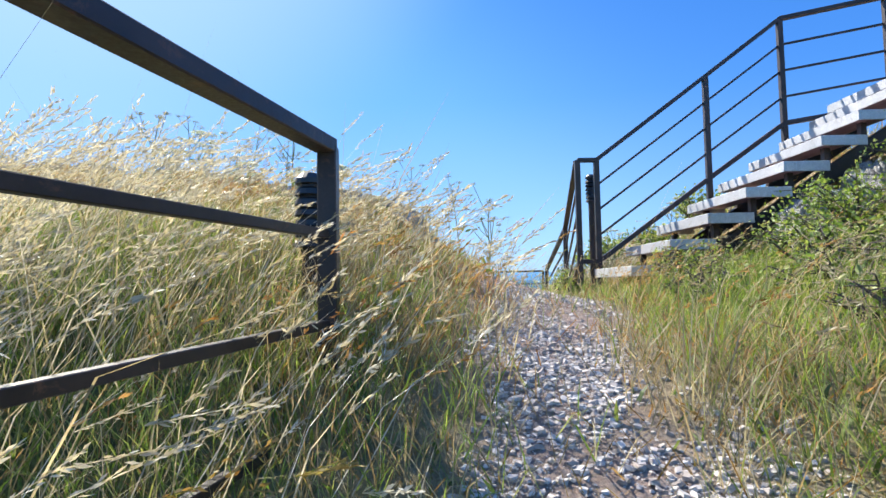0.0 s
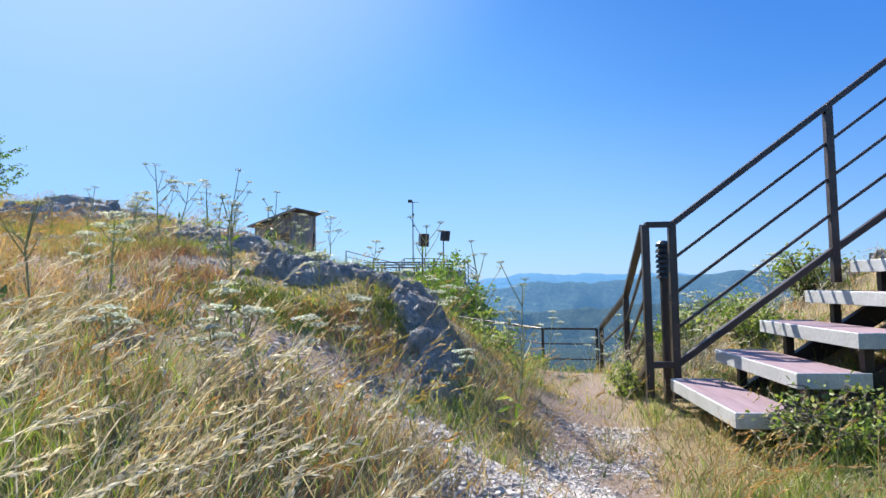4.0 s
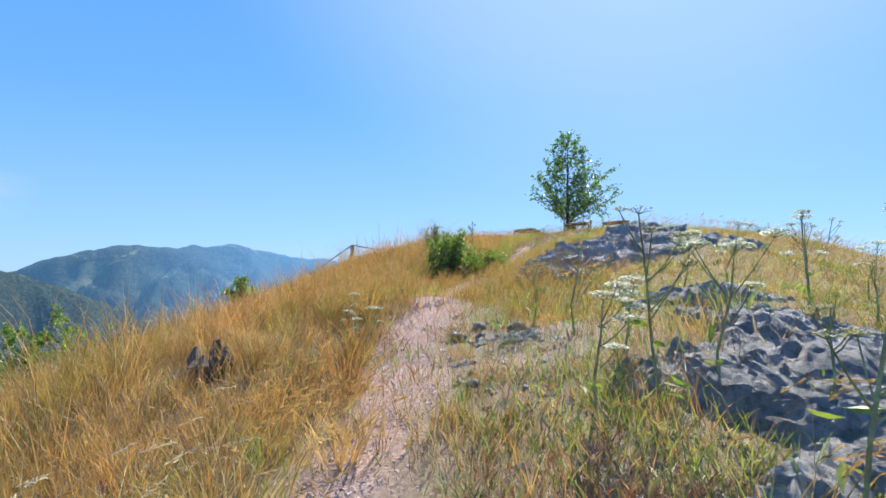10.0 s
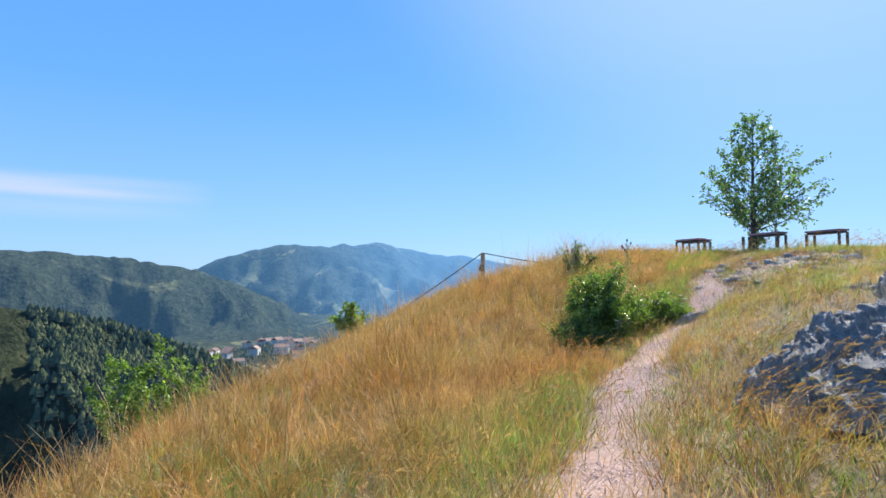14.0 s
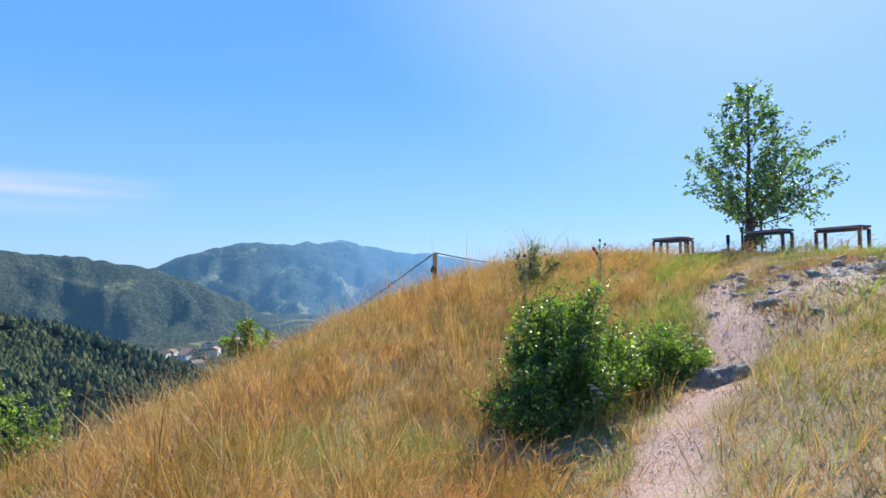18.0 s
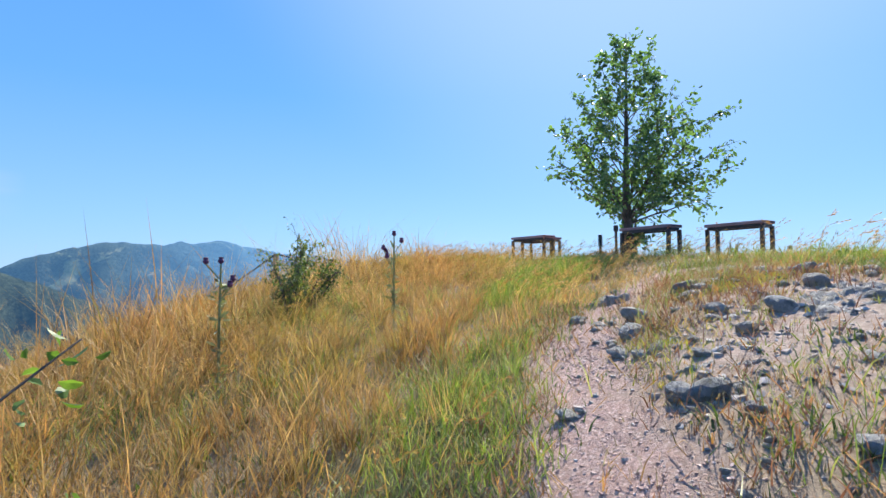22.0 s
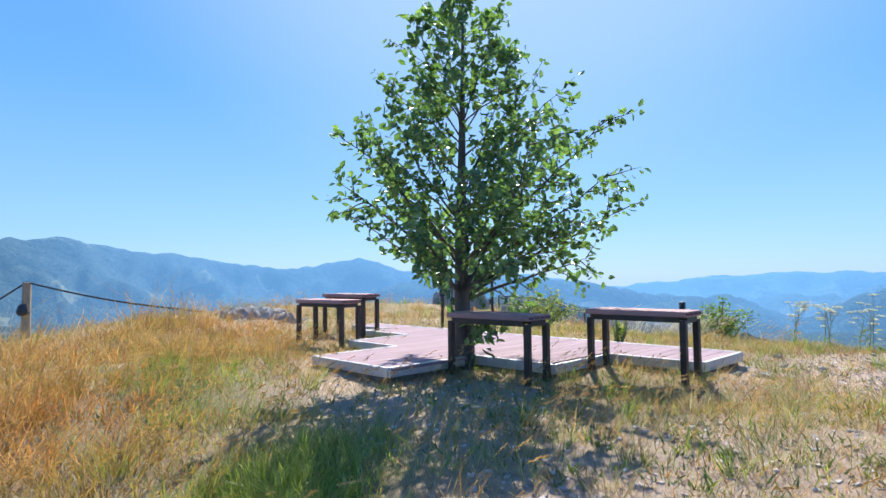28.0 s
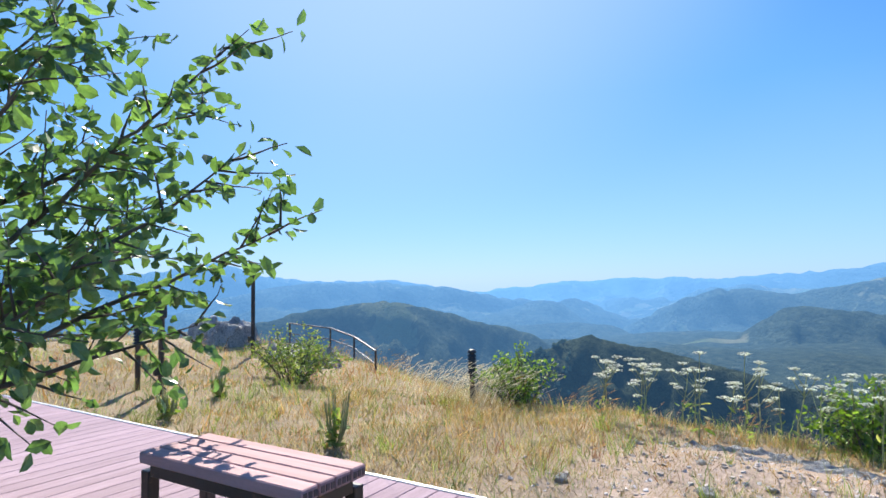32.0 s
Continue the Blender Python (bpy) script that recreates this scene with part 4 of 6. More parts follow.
railing("gate_railing", "dark brown steel railing ending beside the path in grass",
        [(-0.36, 1.82, 0.62, 1.74), (-0.72, 0.10, 0.58, 1.72), (-1.05, -1.5, 0.4, 1.52)], 3, 0.065, 0.027, 0.35)
railing("cliff_fence", "low dark steel fence along the edge of the cliff",
        [(1.70, 9.90, 0.62, 1.48), (0.95, 10.0, 0.62, 1.48), (-0.54, 12.2, 0.75, 1.56), (-1.9, 15.0, 0.98, 1.80), (-3.27, 17.8, 1.30, 2.05)], 3, 0.04, 0.018, 0.5, bottom=False)


def bollard(at, tall=0.95, label="black louvred bollard lamp on a rusty post"):
    ob = thing("bollard_lamp", at, label, "lamp", "bollard lamps along the paths")
    part("post", tube(bmesh.new(), [(0, 0, -0.3), (0, 0, tall - 0.30)], 0.034, 12), STEEL, ob, "rust-brown post")
    head = part("lamp_head", lathe(bmesh.new(), [(0.034, tall - 0.31), (0.040, tall - 0.28), (0.040, tall - 0.03), (0.03, tall - 0.01)], 14), BLACK, ob)
    for k in range(6):
        z = tall - 0.27 + k * 0.042
        part("louvre", lathe(bmesh.new(), [(0.040, z + 0.012), (0.060, z - 0.012), (0.063, z - 0.010), (0.056, z + 0.012), (0.042, z + 0.022)], 16), BLACK, head)
    part("cap", lathe(bmesh.new(), [(0.060, tall - 0.025), (0.058, tall - 0.005), (0.040, tall + 0.016), (0.012, tall + 0.024)], 16), BLACK, head)
    return ob


bollard((-0.535, 2.33, 0.785))
bollard((1.63, 6.29, 1.27), 1.17)
bollard((-18.35, 25.36, 4.36), 0.72)
bollard((-21.9, 22.9, 4.66), 0.85)


# ---- rope fence on the west slope ----
def rope_fence():
    ob = thing("rope_fence", (-37.0, 18.15, 3.55), "leaning timber post with black rope slung down the slope", "fence")
    posts = [(0, 0, 0, 2.03), (-3.5, -6.2, -3.6, 1.0), (6.0, 3.6, 0.75, 0.35)]
    for x, y, z, h in posts:
        part("post", tube(bmesh.new(), [(x, y, z - 0.4), (x + 0.02, y, z + h * 0.5), (x + 0.06, y, z + h)], [0.15, 0.14, 0.13], 9), TIMBER, ob)
    for a, b in ((0, 1), (0, 2)):
        pa, pb = Vector((posts[a][0], posts[a][1], posts[a][2] + posts[a][3])), Vector((posts[b][0], posts[b][1], posts[b][2] + posts[b][3]))
        pts = [pa.lerp(pb, s / 12) - Vector((0, 0, 0.12 * math.sin(math.pi * s / 12))) for s in range(13)]
        part("rope", tube(bmesh.new(), pts, 0.03, 6), CABLE, ob)
    part("rope_coil", lathe(bmesh.new(), [(0.13, 0.95), (0.19, 1.05), (0.15, 1.25), (0.09, 1.32)], 9, (0.12, -0.1, 0)), CABLE, ob)
    return ob


rope_fence()


# ---- hut, loudspeakers and terrace in the distance ----
def hut():
    at = (-8.75, 26.0)
    base = 2.80
    ob = thing("wooden_hut", (*at, base), "small weathered plank hut with a sloping roof", "hut", turn=-14)
    W, D, lo, hi = 1.86, 1.60, 1.98, 2.46
    for side in range(4):
        length = W if side % 2 == 0 else D
        wall = part("wall", box(bmesh.new(), (length - 0.06, 0.03, lo), (0, 0, lo / 2)), GREYWOOD, ob)
        wall.matrix_basis = pose(0, 0, 0, 0, 0, 90 * side) @ pose(0, -(D if side % 2 == 0 else W) / 2 + 0.03, 0)
        n = int(length / 0.145)
        for k in range(n):
            u = -length / 2 + (k + 0.5) * length / n
            if side == 0 or side == 2:
                e = u if side == 0 else -u
                top = lo + (hi - lo) * (e / W + 0.5)
            else:
                top = hi if side == 1 else lo
            low = 0.0
            piece = part("plank", box(bmesh.new(), (length / n - 0.008, 0.022, top - low), (u, -0.028, (top + low) / 2)), GREYWOOD, wall)
    roof = part("roof", beam(bmesh.new(), (-W / 2 - 0.26, 0, lo + 0.02 - 0.26 * 0.28), (W / 2 + 0.26, 0, hi + 0.06 + 0.26 * 0.28), D + 0.52, 0.05), ROOFING, ob)
    part("fascia", beam(bmesh.new(), (-W / 2 - 0.27, -D / 2 - 0.27, lo - 0.07), (W / 2 + 0.27, -D / 2 - 0.27, hi + 0.11), 0.025, 0.10), GREYWOOD, roof)
    for sx in (-1, 1):
        for sy in (-1, 1):
            part("corner_post", box(bmesh.new(), (0.1, 0.1, lo if sx < 0 else hi), (sx * W / 2, sy * D / 2, (lo if sx < 0 else hi) / 2)), GREYWOOD, ob)
    # no hole is cut: a dark panel paints the hatch's shaded inside
    hatch = part("opening", box(bmesh.new(), (1.25, 0.012, 0.62), (0.12, -D / 2 - 0.022, 1.28)), GLASS, ob, "dark panel painted as the shaded inside of the unglazed hatch")
    for z in (0.94, 1.62):
        part("hatch_frame", box(bmesh.new(), (1.38, 0.05, 0.07), (0.12, -D / 2 - 0.035, z), bevel=0.006), GREYWOOD, hatch)
    for u in (-0.53, 0.12, 0.77):
        part("hatch_frame", box(bmesh.new(), (0.06, 0.045, 0.62), (u, -D / 2 - 0.034, 1.28), bevel=0.006), GREYWOOD, hatch)
    return ob


hut()


def speaker(at, tall, turn, label):
    ob = thing("loudspeaker_pole", at, label, "loudspeaker", "loudspeakers by the terrace", turn)
    part("pole", tube(bmesh.new(), [(0, 0, -0.4), (0, 0, tall)], 0.03, 8), BLACK, ob)
    part("cabinet", box(bmesh.new(), (0.36, 0.34, 0.52), (0.04, -0.08, tall - 0.22), (8, 0, 0), 0.02), BLACK, ob)
    part("grille", box(bmesh.new(), (0.30, 0.012, 0.46), (0.04, -0.265, tall - 0.245), (8, 0, 0), 0.004), STEEL, ob)
    return ob


speaker((-2.63, 25.0, 1.55), 2.65, 25, "black loudspeaker box on a thin pole in dry grass")
speaker((-2.2, 30.1, 2.55), 2.25, 60, "black loudspeaker box on a thin pole beside the terrace")


def mast():
    ob = thing("weather_mast", (-3.97, 31.9, 2.7), "thin steel mast with a small camera and crossarm on top", "mast")
    part("pole", tube(bmesh.new(), [(0, 0, -0.3), (0, 0, 3.9)], [0.04, 0.03], 8), GALV, ob)
    part("crossarm", beam(bmesh.new(), (-0.25, 0, 3.85), (0.32, 0, 3.85), 0.03, 0.03), GALV, ob)
    part("camera_box", box(bmesh.new(), (0.22, 0.14, 0.14), (-0.14, 0, 3.93), bevel=0.02), BLACK, ob)
    for z in (3.2, 2.6):
        part("bracket", box(bmesh.new(), (0.10, 0.06, 0.12), (0.03, -0.03, z), bevel=0.01), BLACK, ob)
    return ob


mast()
railing("terrace_railing", "thin dark railing sloping down round a viewing terrace", [(-6.9, 29.2, 2.75, 3.86), (-5.6, 29.5, 2.65, 3.5), (-4.4, 29.8, 2.5, 3.2), (-4.25, 30.6, 2.5, 3.5), (-2.8, 31.0, 2.5, 3.5), (-1.0, 30.4, 2.4, 3.2), (-0.55, 29.6, 2.2, 2.8)], 3, 0.045, 0.02, 0.6, bottom=False)
railing("terrace_railing", "thin dark railing between the hut and the terrace", [(-11.0, 26.0, 2.9, 3.35), (-8.8, 27.6, 2.75, 3.25), (-6.9, 29.2, 2.72, 3.25)], 1, 0.04, 0.02, 0.6, bottom=False)


def terrace():
    ob = thing("viewing_terrace", (-3.9, 29.2, 2.52), "stepped concrete viewing terrace with rows of bench seats", "terrace")
    for k in range(3):
        part("step_slab", box(bmesh.new(), (5.6 - 0.5 * k, 1.1, 0.75), (0.1 * k, 0.9 * k, -0.25 + 0.10 * k), (0, 0, 12), 0.02), CONCRETE, ob)
    for k in range(3):
        row = part("bench_seat", beam(bmesh.new(), (-2.4, 0.9 * k - 0.55, 0.48 + 0.16 * k), (2.2, 0.9 * k + 0.4, 0.48 + 0.16 * k), 0.36, 0.05), PLANK, ob)
        for s in range(6):
            part("seat_leg", box(bmesh.new(), (0.06, 0.06, 0.42), (-2.2 + s * 0.85, 0.9 * k - 0.5 + s * 0.175, 0.26 + 0.16 * k)), STEEL, row)
    return ob


terrace()


def pole(at, tall):
    ob = thing("lamp_pole", at, "tall thin dark lamp pole standing in dry grass", "pole")
    part("pole", tube(bmesh.new(), [(0, 0, -0.3), (0, 0, tall)], 0.035, 10), STEEL, ob)
    part("lamp_head", box(bmesh.new(), (0.10, 0.10, 0.16), (0, 0, tall + 0.02), bevel=0.015), BLACK, ob)
    part("socket_box", box(bmesh.new(), (0.07, 0.08, 0.12), (0, -0.05, 0.3), bevel=0.01), BLACK, ob)
    return ob


pole((-23.1, 25.6, height(-23.1, 25.6)), 1.42)
pole((-21.35, 22.9, height(-21.35, 22.9)), 1.0)
railing("lookout_railing", "dark railing curving along the far edge of the summit", [(-25.6, 28.6, 4.25, 5.0), (-24.0, 28.4, 4.2, 4.95), (-22.8, 27.9, 4.15, 4.85), (-21.6, 27.2, 3.95, 4.7)], 2, 0.035, 0.018, 0.8, bottom=False)


# ---- rock ----
def outcrop(cx, cy, rx, ry, turn, tall, seed, label, step=0.05, sharp=1.0):
    """Bedrock breaking through the turf: rough limestone in stepped ledges with pits and clefts."""
    nx, ny = int(2.2 * rx / step), int(2.2 * ry / step)
    u, v = np.meshgrid(np.linspace(-1.1, 1.1, nx), np.linspace(-1.1, 1.1, ny))
    u, v = u.ravel(), v.ravel()
    c, s = math.cos(radians(turn)), math.sin(radians(turn))
    x, y = cx + u * rx * c - v * ry * s, cy + u * rx * s + v * ry * c
    rim = np.sqrt(u * u + v * v) + (rough_noise(u * 2.4 + seed, v * 2.4, 5, seed) - 0.5) * 1.15
    dome = np.clip((1 - rim) * 2.8, -0.6, 1)
    wx, wy = x + (rough_noise(x * 2.2, y * 2.2, 3, seed + 31) - 0.5) * 0.5, y + (rough_noise(x * 2.2, y * 2.2, 3, seed + 32) - 0.5) * 0.5
    broad = rough_noise(wx * 1.5, wy * 1.5, 3, seed + 3)
    lumps = 1 - 2 * np.abs(rough_noise(wx * 3.4, wy * 3.4, 4, seed + 4) - 0.5)
    knobs = 1 - 2 * np.abs(rough_noise(wx * 8.5, wy * 8.5, 3, seed + 8) - 0.5)
    raw = tall * (0.10 + 0.95 * broad + 0.42 * lumps * sharp) * np.clip(dome, -0.6, 1)
    rise = 0.30 * tall + 0.012
    k = raw / rise + 0.9 * (rough_noise(wx * 4.5, wy * 4.5, 4, seed + 9) - 0.5)
    f = k - np.floor(k)
    shelf = (np.floor(k) + np.clip((f - 0.62) / 0.3, 0, 1)) * rise
    pits = np.clip((rough_noise(wx * 7.0, wy * 7.0, 3, seed + 11) - 0.60) * 7, 0, 1)
    clefts = np.clip(1 - np.abs(rough_noise(wx * 2.6, wy * 2.6, 3, seed + 12) - 0.5) * 26, 0, 1)
    z = lay(x, y, False) - 0.10 + 0.3 * raw + 0.7 * shelf + np.clip(dome * 2, 0, 1) * ((knobs - 0.75) * 0.13 * tall ** 0.5 - 0.16 * tall ** 0.5 * 0.5 * pits - 0.10 * tall ** 0.5 * clefts + (rough_noise(x * 17, y * 17, 3, seed + 13) - 0.5) * 0.06)
    push = 0.28 * tall * np.clip(dome, 0, 1)
    x = x + (rough_noise(x * 4, z * 9, 3, seed + 5) - 0.5) * push
    y = y + (rough_noise(y * 4, z * 9, 3, seed + 6) - 0.5) * push
    i = np.arange(nx * ny).reshape(ny, nx)
    quads = np.stack([i[:-1, :-1], i[:-1, 1:], i[1:, 1:], i[1:, :-1]], -1).reshape(-1, 4)
    keep = (rim[quads] < 1.15).any(1)
    ob = arrays("rock_outcrop", np.stack([x, y, z], 1), [quads[keep]], ROCK)
    return tagged(ob, label, "rock", "rocks on the hill")


OUTCROPS = [
    (-7.85, 11.7, 1.85, 1.3, 114, 0.36, 3, "large craggy grey limestone outcrop in dry grass", 0.026),
    (-7.2, 13.2, 0.75, 0.5, 20, 0.26, 4, "pointed grey limestone outcrop on the crest", 0.035),
    (-2.65, 7.6, 1.4, 1.05, 125, 0.22, 5, "broad flat grey limestone ledge among herbs", 0.022),
    (-4.15, 8.75, 0.7, 0.45, 10, 0.18, 6, "pitted grey limestone boulder among white umbels", 0.024),
    (-0.95, 6.30, 0.85, 0.42, 4, 0.22, 7, "rounded grey limestone rock at the edge of the bank", 0.018),
    (-0.34, 6.05, 0.50, 0.30, 98, 0.20, 8, "dark grey rock face above the lower path", 0.017),
    (-0.20, 5.30, 0.60, 0.28, 80, 0.22, 23, "dark weathered rock wall beside the lower path", 0.017),
    (-4.80, 7.36, 0.42, 0.24, 30, 0.13, 9, "small grey rocks beside the trail", 0.018),
    (-4.35, 6.98, 0.36, 0.18, 20, 0.10, 22, "small pale rock in short dry turf", 0.018),
    (-2.2, 6.05, 0.5, 0.25, 20, 0.08, 24, "flat grey rock flush with worn earth", 0.018),
    (-1.5, 6.75, 0.55, 0.30, 10, 0.14, 25, "grey rock knuckle beside the marker stake", 0.018),
    (-11.45, 12.25, 0.34, 0.24, 40, 0.20, 10, "flat dark rock step in the trail", 0.016),
    (-12.25, 14.4, 0.85, 0.55, 65, 0.11, 11, "low broken grey rocks in bare ground", 0.02),
    (-12.35, 14.95, 0.55, 0.3, 20, 0.12, 12, "low broken grey rocks in bare ground", 0.02),
    (-11.75, 15.2, 0.7, 0.35, 10, 0.11, 26, "low broken grey rocks in bare ground", 0.025),
    (-13.88, 14.82, 0.22, 0.15, 10, 0.13, 27, "round grey rock bedded in the trail", 0.014),
    (-13.7, 16.05, 0.5, 0.25, 140, 0.12, 28, "flat grey rock at the edge of bare ground", 0.02),
    (-13.0, 15.6, 0.45, 0.22, 30, 0.10, 29, "flat grey rock in short dry turf", 0.02),
    (-25.0, 20.3, 1.7, 0.6, 10, 0.24, 13, "long low grey rock ledge in dry grass", 0.045),
    (-24.6, 26.2, 0.9, 0.6, 10, 0.5, 14, "dark rough rock behind the lamp pole", 0.045),
    (-22.2, 26.0, 1.0, 0.5, 0, 0.4, 15, "pale rock ledge beside a green shrub", 0.045),
    (-14.3, 22.4, 1.2, 0.6, 20, 0.11, 16, "flat grey rocks flush with stony ground", 0.028),
    (-14.9, 24.2, 1.3, 0.5, 0, 0.10, 17, "flat grey rocks at the rim of the summit", 0.035),
    (-14.5, 19.45, 0.45, 0.25, 30, 0.09, 30, "flat grey rock sunk in stony ground", 0.02),
    (4.3, 8.2, 0.9, 0.6, 20, 0.40, 31, "pale grey rock behind the stair railing", 0.035),
    (3.1, 4.55, 0.6, 0.4, 20, 0.34, 18, "mossy grey stones in the bank below the stair", 0.022),
    (3.9, 4.5, 0.5, 0.4, 0, 0.3, 19, "mossy grey stones in the bank below the stair", 0.022),
]
for cx, cy, rx, ry, turn, tall, seed, label, step in OUTCROPS:
    outcrop(cx, cy, rx, ry, turn, tall, seed, label, step)


def stones(count, area, seed, small, large, label, per=None):
    """Loose stones; each is a thing of its own while they can be told apart."""
    rng = random.Random(seed)
    shapes = []
    for k in range(7):
        bm = bmesh.new()
        bmesh.ops.create_icosphere(bm, subdivisions=2, radius=0.5)
        for v in bm.verts:
            n = noise.noise(v.co * 2.3 + Vector((k * 7.3, seed, 0))) * 0.28 + noise.noise(v.co * 6 + Vector((k, 0, seed))) * 0.09
            v.co *= 1 + n
            v.co.z *= 0.62
        me = bpy.data.meshes.new("stone")
        bm.to_mesh(me)
        bm.free()
        me.materials.append(ROCK)
        shapes.append(me)
    made = 0
    while made < count:
        x, y = area(rng)
        s = small * (large / small) ** (rng.random() ** 2.2)
        ob = new("stone", rng.choice(shapes))
        ob.matrix_basis = pose(x, y, height(x, y) + s * 0.10, rng.uniform(-20, 20), rng.uniform(-20, 20), rng.uniform(0, 360)) @ Matrix.Diagonal((s, s * rng.uniform(0.6, 1), s * rng.uniform(0.6, 1), 1))
        tagged(ob, label, "stone", "loose stones on the ground")
        made += 1


def oval(cx, cy, rx, ry, turn=0):
    def pick(rng):
        a, q = rng.uniform(0, 2 * math.pi), math.sqrt(rng.random())
        c, s = math.cos(radians(turn)), math.sin(radians(turn))
        return cx + rx * q * math.cos(a) * c - ry * q * math.sin(a) * s, cy + rx * q * math.cos(a) * s + ry * q * math.sin(a) * c
    return pick


stones(170, oval(-12.35, 14.7, 1.1, 1.6, 25), 1, 0.03, 0.20, "loose grey limestone stone on bare dry ground")
stones(80, oval(-14.5, 22.2, 1.8, 2.5), 2, 0.025, 0.16, "loose grey stone on the stony summit")
stones(26, oval(-4.6, 7.2, 1.0, 0.3, -28), 3, 0.04, 0.15, "grey stone beside the gravel trail")
stones(34, oval(-13.4, 14.3, 0.30, 1.3, 40), 6, 0.02, 0.12, "small grey stone along the upper trail")
stones(30, oval(-1.0, 4.4, 0.7, 0.5), 7, 0.02, 0.10, "small stone in worn brown earth")
stones(26, oval(-2.2, 5.9, 1.3, 0.35, -28), 4, 0.03, 0.13, "grey stone on the worn bank")


def gravel(count, seed, where, small, large, area, label, material):
    """Loose chippings, too small to pick apart."""
    rng = np.random.default_rng(seed)
    x, y = cells(count, where, rng, *area, 0.05 if area[1] - area[0] < 8 else 0.08)
    n = len(x)
    size = small + (large - small) * rng.random(n) ** 3
    corners = np.array([(1, -0.7, 0.45), (0.8, 0.9, 0.35), (-0.9, 0.8, 0.45), (-0.8, -0.9, 0.4), (1.1, -0.8, -0.5), (0.9, 1.0, -0.5), (-1.0, 0.9, -0.5), (-0.9, -1.0, -0.5)], float)
    jitter = 1 + rng.uniform(-0.42, 0.42, (n, 8, 3))
    a, b = rng.uniform(0, 2 * np.pi, n), rng.uniform(-0.6, 0.6, n)
    rot = np.zeros((n, 3, 3))
    rot[:, 0, 0], rot[:, 0, 1], rot[:, 1, 0], rot[:, 1, 1], rot[:, 2, 2] = np.cos(a), -np.sin(a), np.sin(a), np.cos(a), 1
    tip = np.zeros((n, 3, 3))
    tip[:, 0, 0], tip[:, 0, 2], tip[:, 2, 0], tip[:, 2, 2], tip[:, 1, 1] = np.cos(b), np.sin(b), -np.sin(b), np.cos(b), 1
    verts = np.einsum("nij,nkj->nki", rot @ tip, corners[None] * jitter * size[:, None, None])
    verts += np.stack([x, y, lay(x, y) + size * 0.10], 1)[:, None]
    quad = np.array([(0, 1, 2, 3), (0, 4, 5, 1), (1, 5, 6, 2), (2, 6, 7, 3), (3, 7, 4, 0)])
    ob = arrays("gravel", verts.reshape(-1, 3), [(quad[None] + 8 * np.arange(n)[:, None, None]).reshape(-1, 4)], material)
    return tagged(ob, label, "gravel", kind="stuff")


PEBBLE = leafy("grey_path_chippings", [(0.0, (0.26, 0.22, 0.19)), (0.5, (0.48, 0.425, 0.38)), (1.0, (0.58, 0.54, 0.50))], 0.0, 0.85)
PINK = leafy("pinkish_path_chippings", [(0.0, (0.33, 0.215, 0.175)), (0.5, (0.50, 0.35, 0.295)), (1.0, (0.64, 0.50, 0.44))], 0.0, 0.85)
RUBBLE = leafy("grey_rubble", [(0.0, (0.23, 0.19, 0.16)), (0.5, (0.40, 0.35, 0.31)), (1.0, (0.58, 0.53, 0.49))], 0.0, 0.9)
gravel(32000, 5, lambda x, y: np.maximum(trail_mark(x, y), 0.5 * blob(x, y, 0.75, 1.3, 0.22, 0.6)) * np.clip(rough_noise(x * 3.2, y * 3.2, 4, 70) * 3.0 - 1.0, 0.06, 1) * np.where(x < -0.2, 0.22, 1.0), 0.002, 0.0125, (-2.6, 1.9, -0.6, 5.8), "grey gravel chippings strewn along the lower footpath", PEBBLE)
gravel(24000, 6, lambda x, y: trail_mark(x, y) * np.clip(rough_noise(x * 2.6, y * 2.6, 4, 71) * 3.0 - 1.0, 0.1, 1), 0.0018, 0.0075, (-14.6, -2.0, 5.0, 16.4), "pinkish grey gravel along the upper footpath", PINK)
gravel(10000, 7, lambda x, y: stony_mark(x, y) ** 1.5, 0.003, 0.020, (-27, 0.5, 3, 26), "broken limestone rubble on bare ground", RUBBLE)


# ---- plants ----
def blades(name, x, y, tall, wide, lean, bend, rng, material, label, category="grass", z=None, wind=None, parent=None):
    """Tapered, bent blades rooted at x, y; all one mesh."""
    n = len(x)
    z = lay(x, y) - 0.02 if z is None else z
    a = rng.uniform(0, 2 * np.pi, n)
    if wind is not None:
        a = wind + rng.normal(0, 0.8, n)
    d = np.stack([np.cos(a), np.sin(a)], 1)
    face = rng.uniform(0, 2 * np.pi, n)
    side = np.stack([np.cos(face), np.sin(face)], 1) * (wide / 2)[:, None]
    verts = np.empty((n, 5, 3))
    for k, (s, w) in enumerate(((0.0, 1.0), (0.55, 0.8))):
        off = (lean * s + bend * s * s) * tall
        up = tall * s * np.sqrt(np.maximum(1 - (lean * s + bend * s * s * 0.6) ** 2, 0.12))
        c = np.stack([x, y], 1) + d * off[:, None]
        verts[:, 2 * k, :2], verts[:, 2 * k + 1, :2] = c - side * w, c + side * w
        verts[:, 2 * k, 2] = verts[:, 2 * k + 1, 2] = z + up
    off = (lean + bend) * tall
    verts[:, 4, :2] = np.stack([x, y], 1) + d * off[:, None]
    verts[:, 4, 2] = z + tall * np.sqrt(np.maximum(1 - (lean + bend * 0.6) ** 2, 0.08))
    base = 5 * np.arange(n)[:, None]
    quads = base + np.array([[0, 1, 3, 2]])
    tris = base + np.array([[2, 3, 4]])
    ob = arrays(name, verts.reshape(-1, 3), [quads, tris], material, parent)
    if label:
        tagged(ob, label, category, kind="stuff")
    return verts[:, 4], d


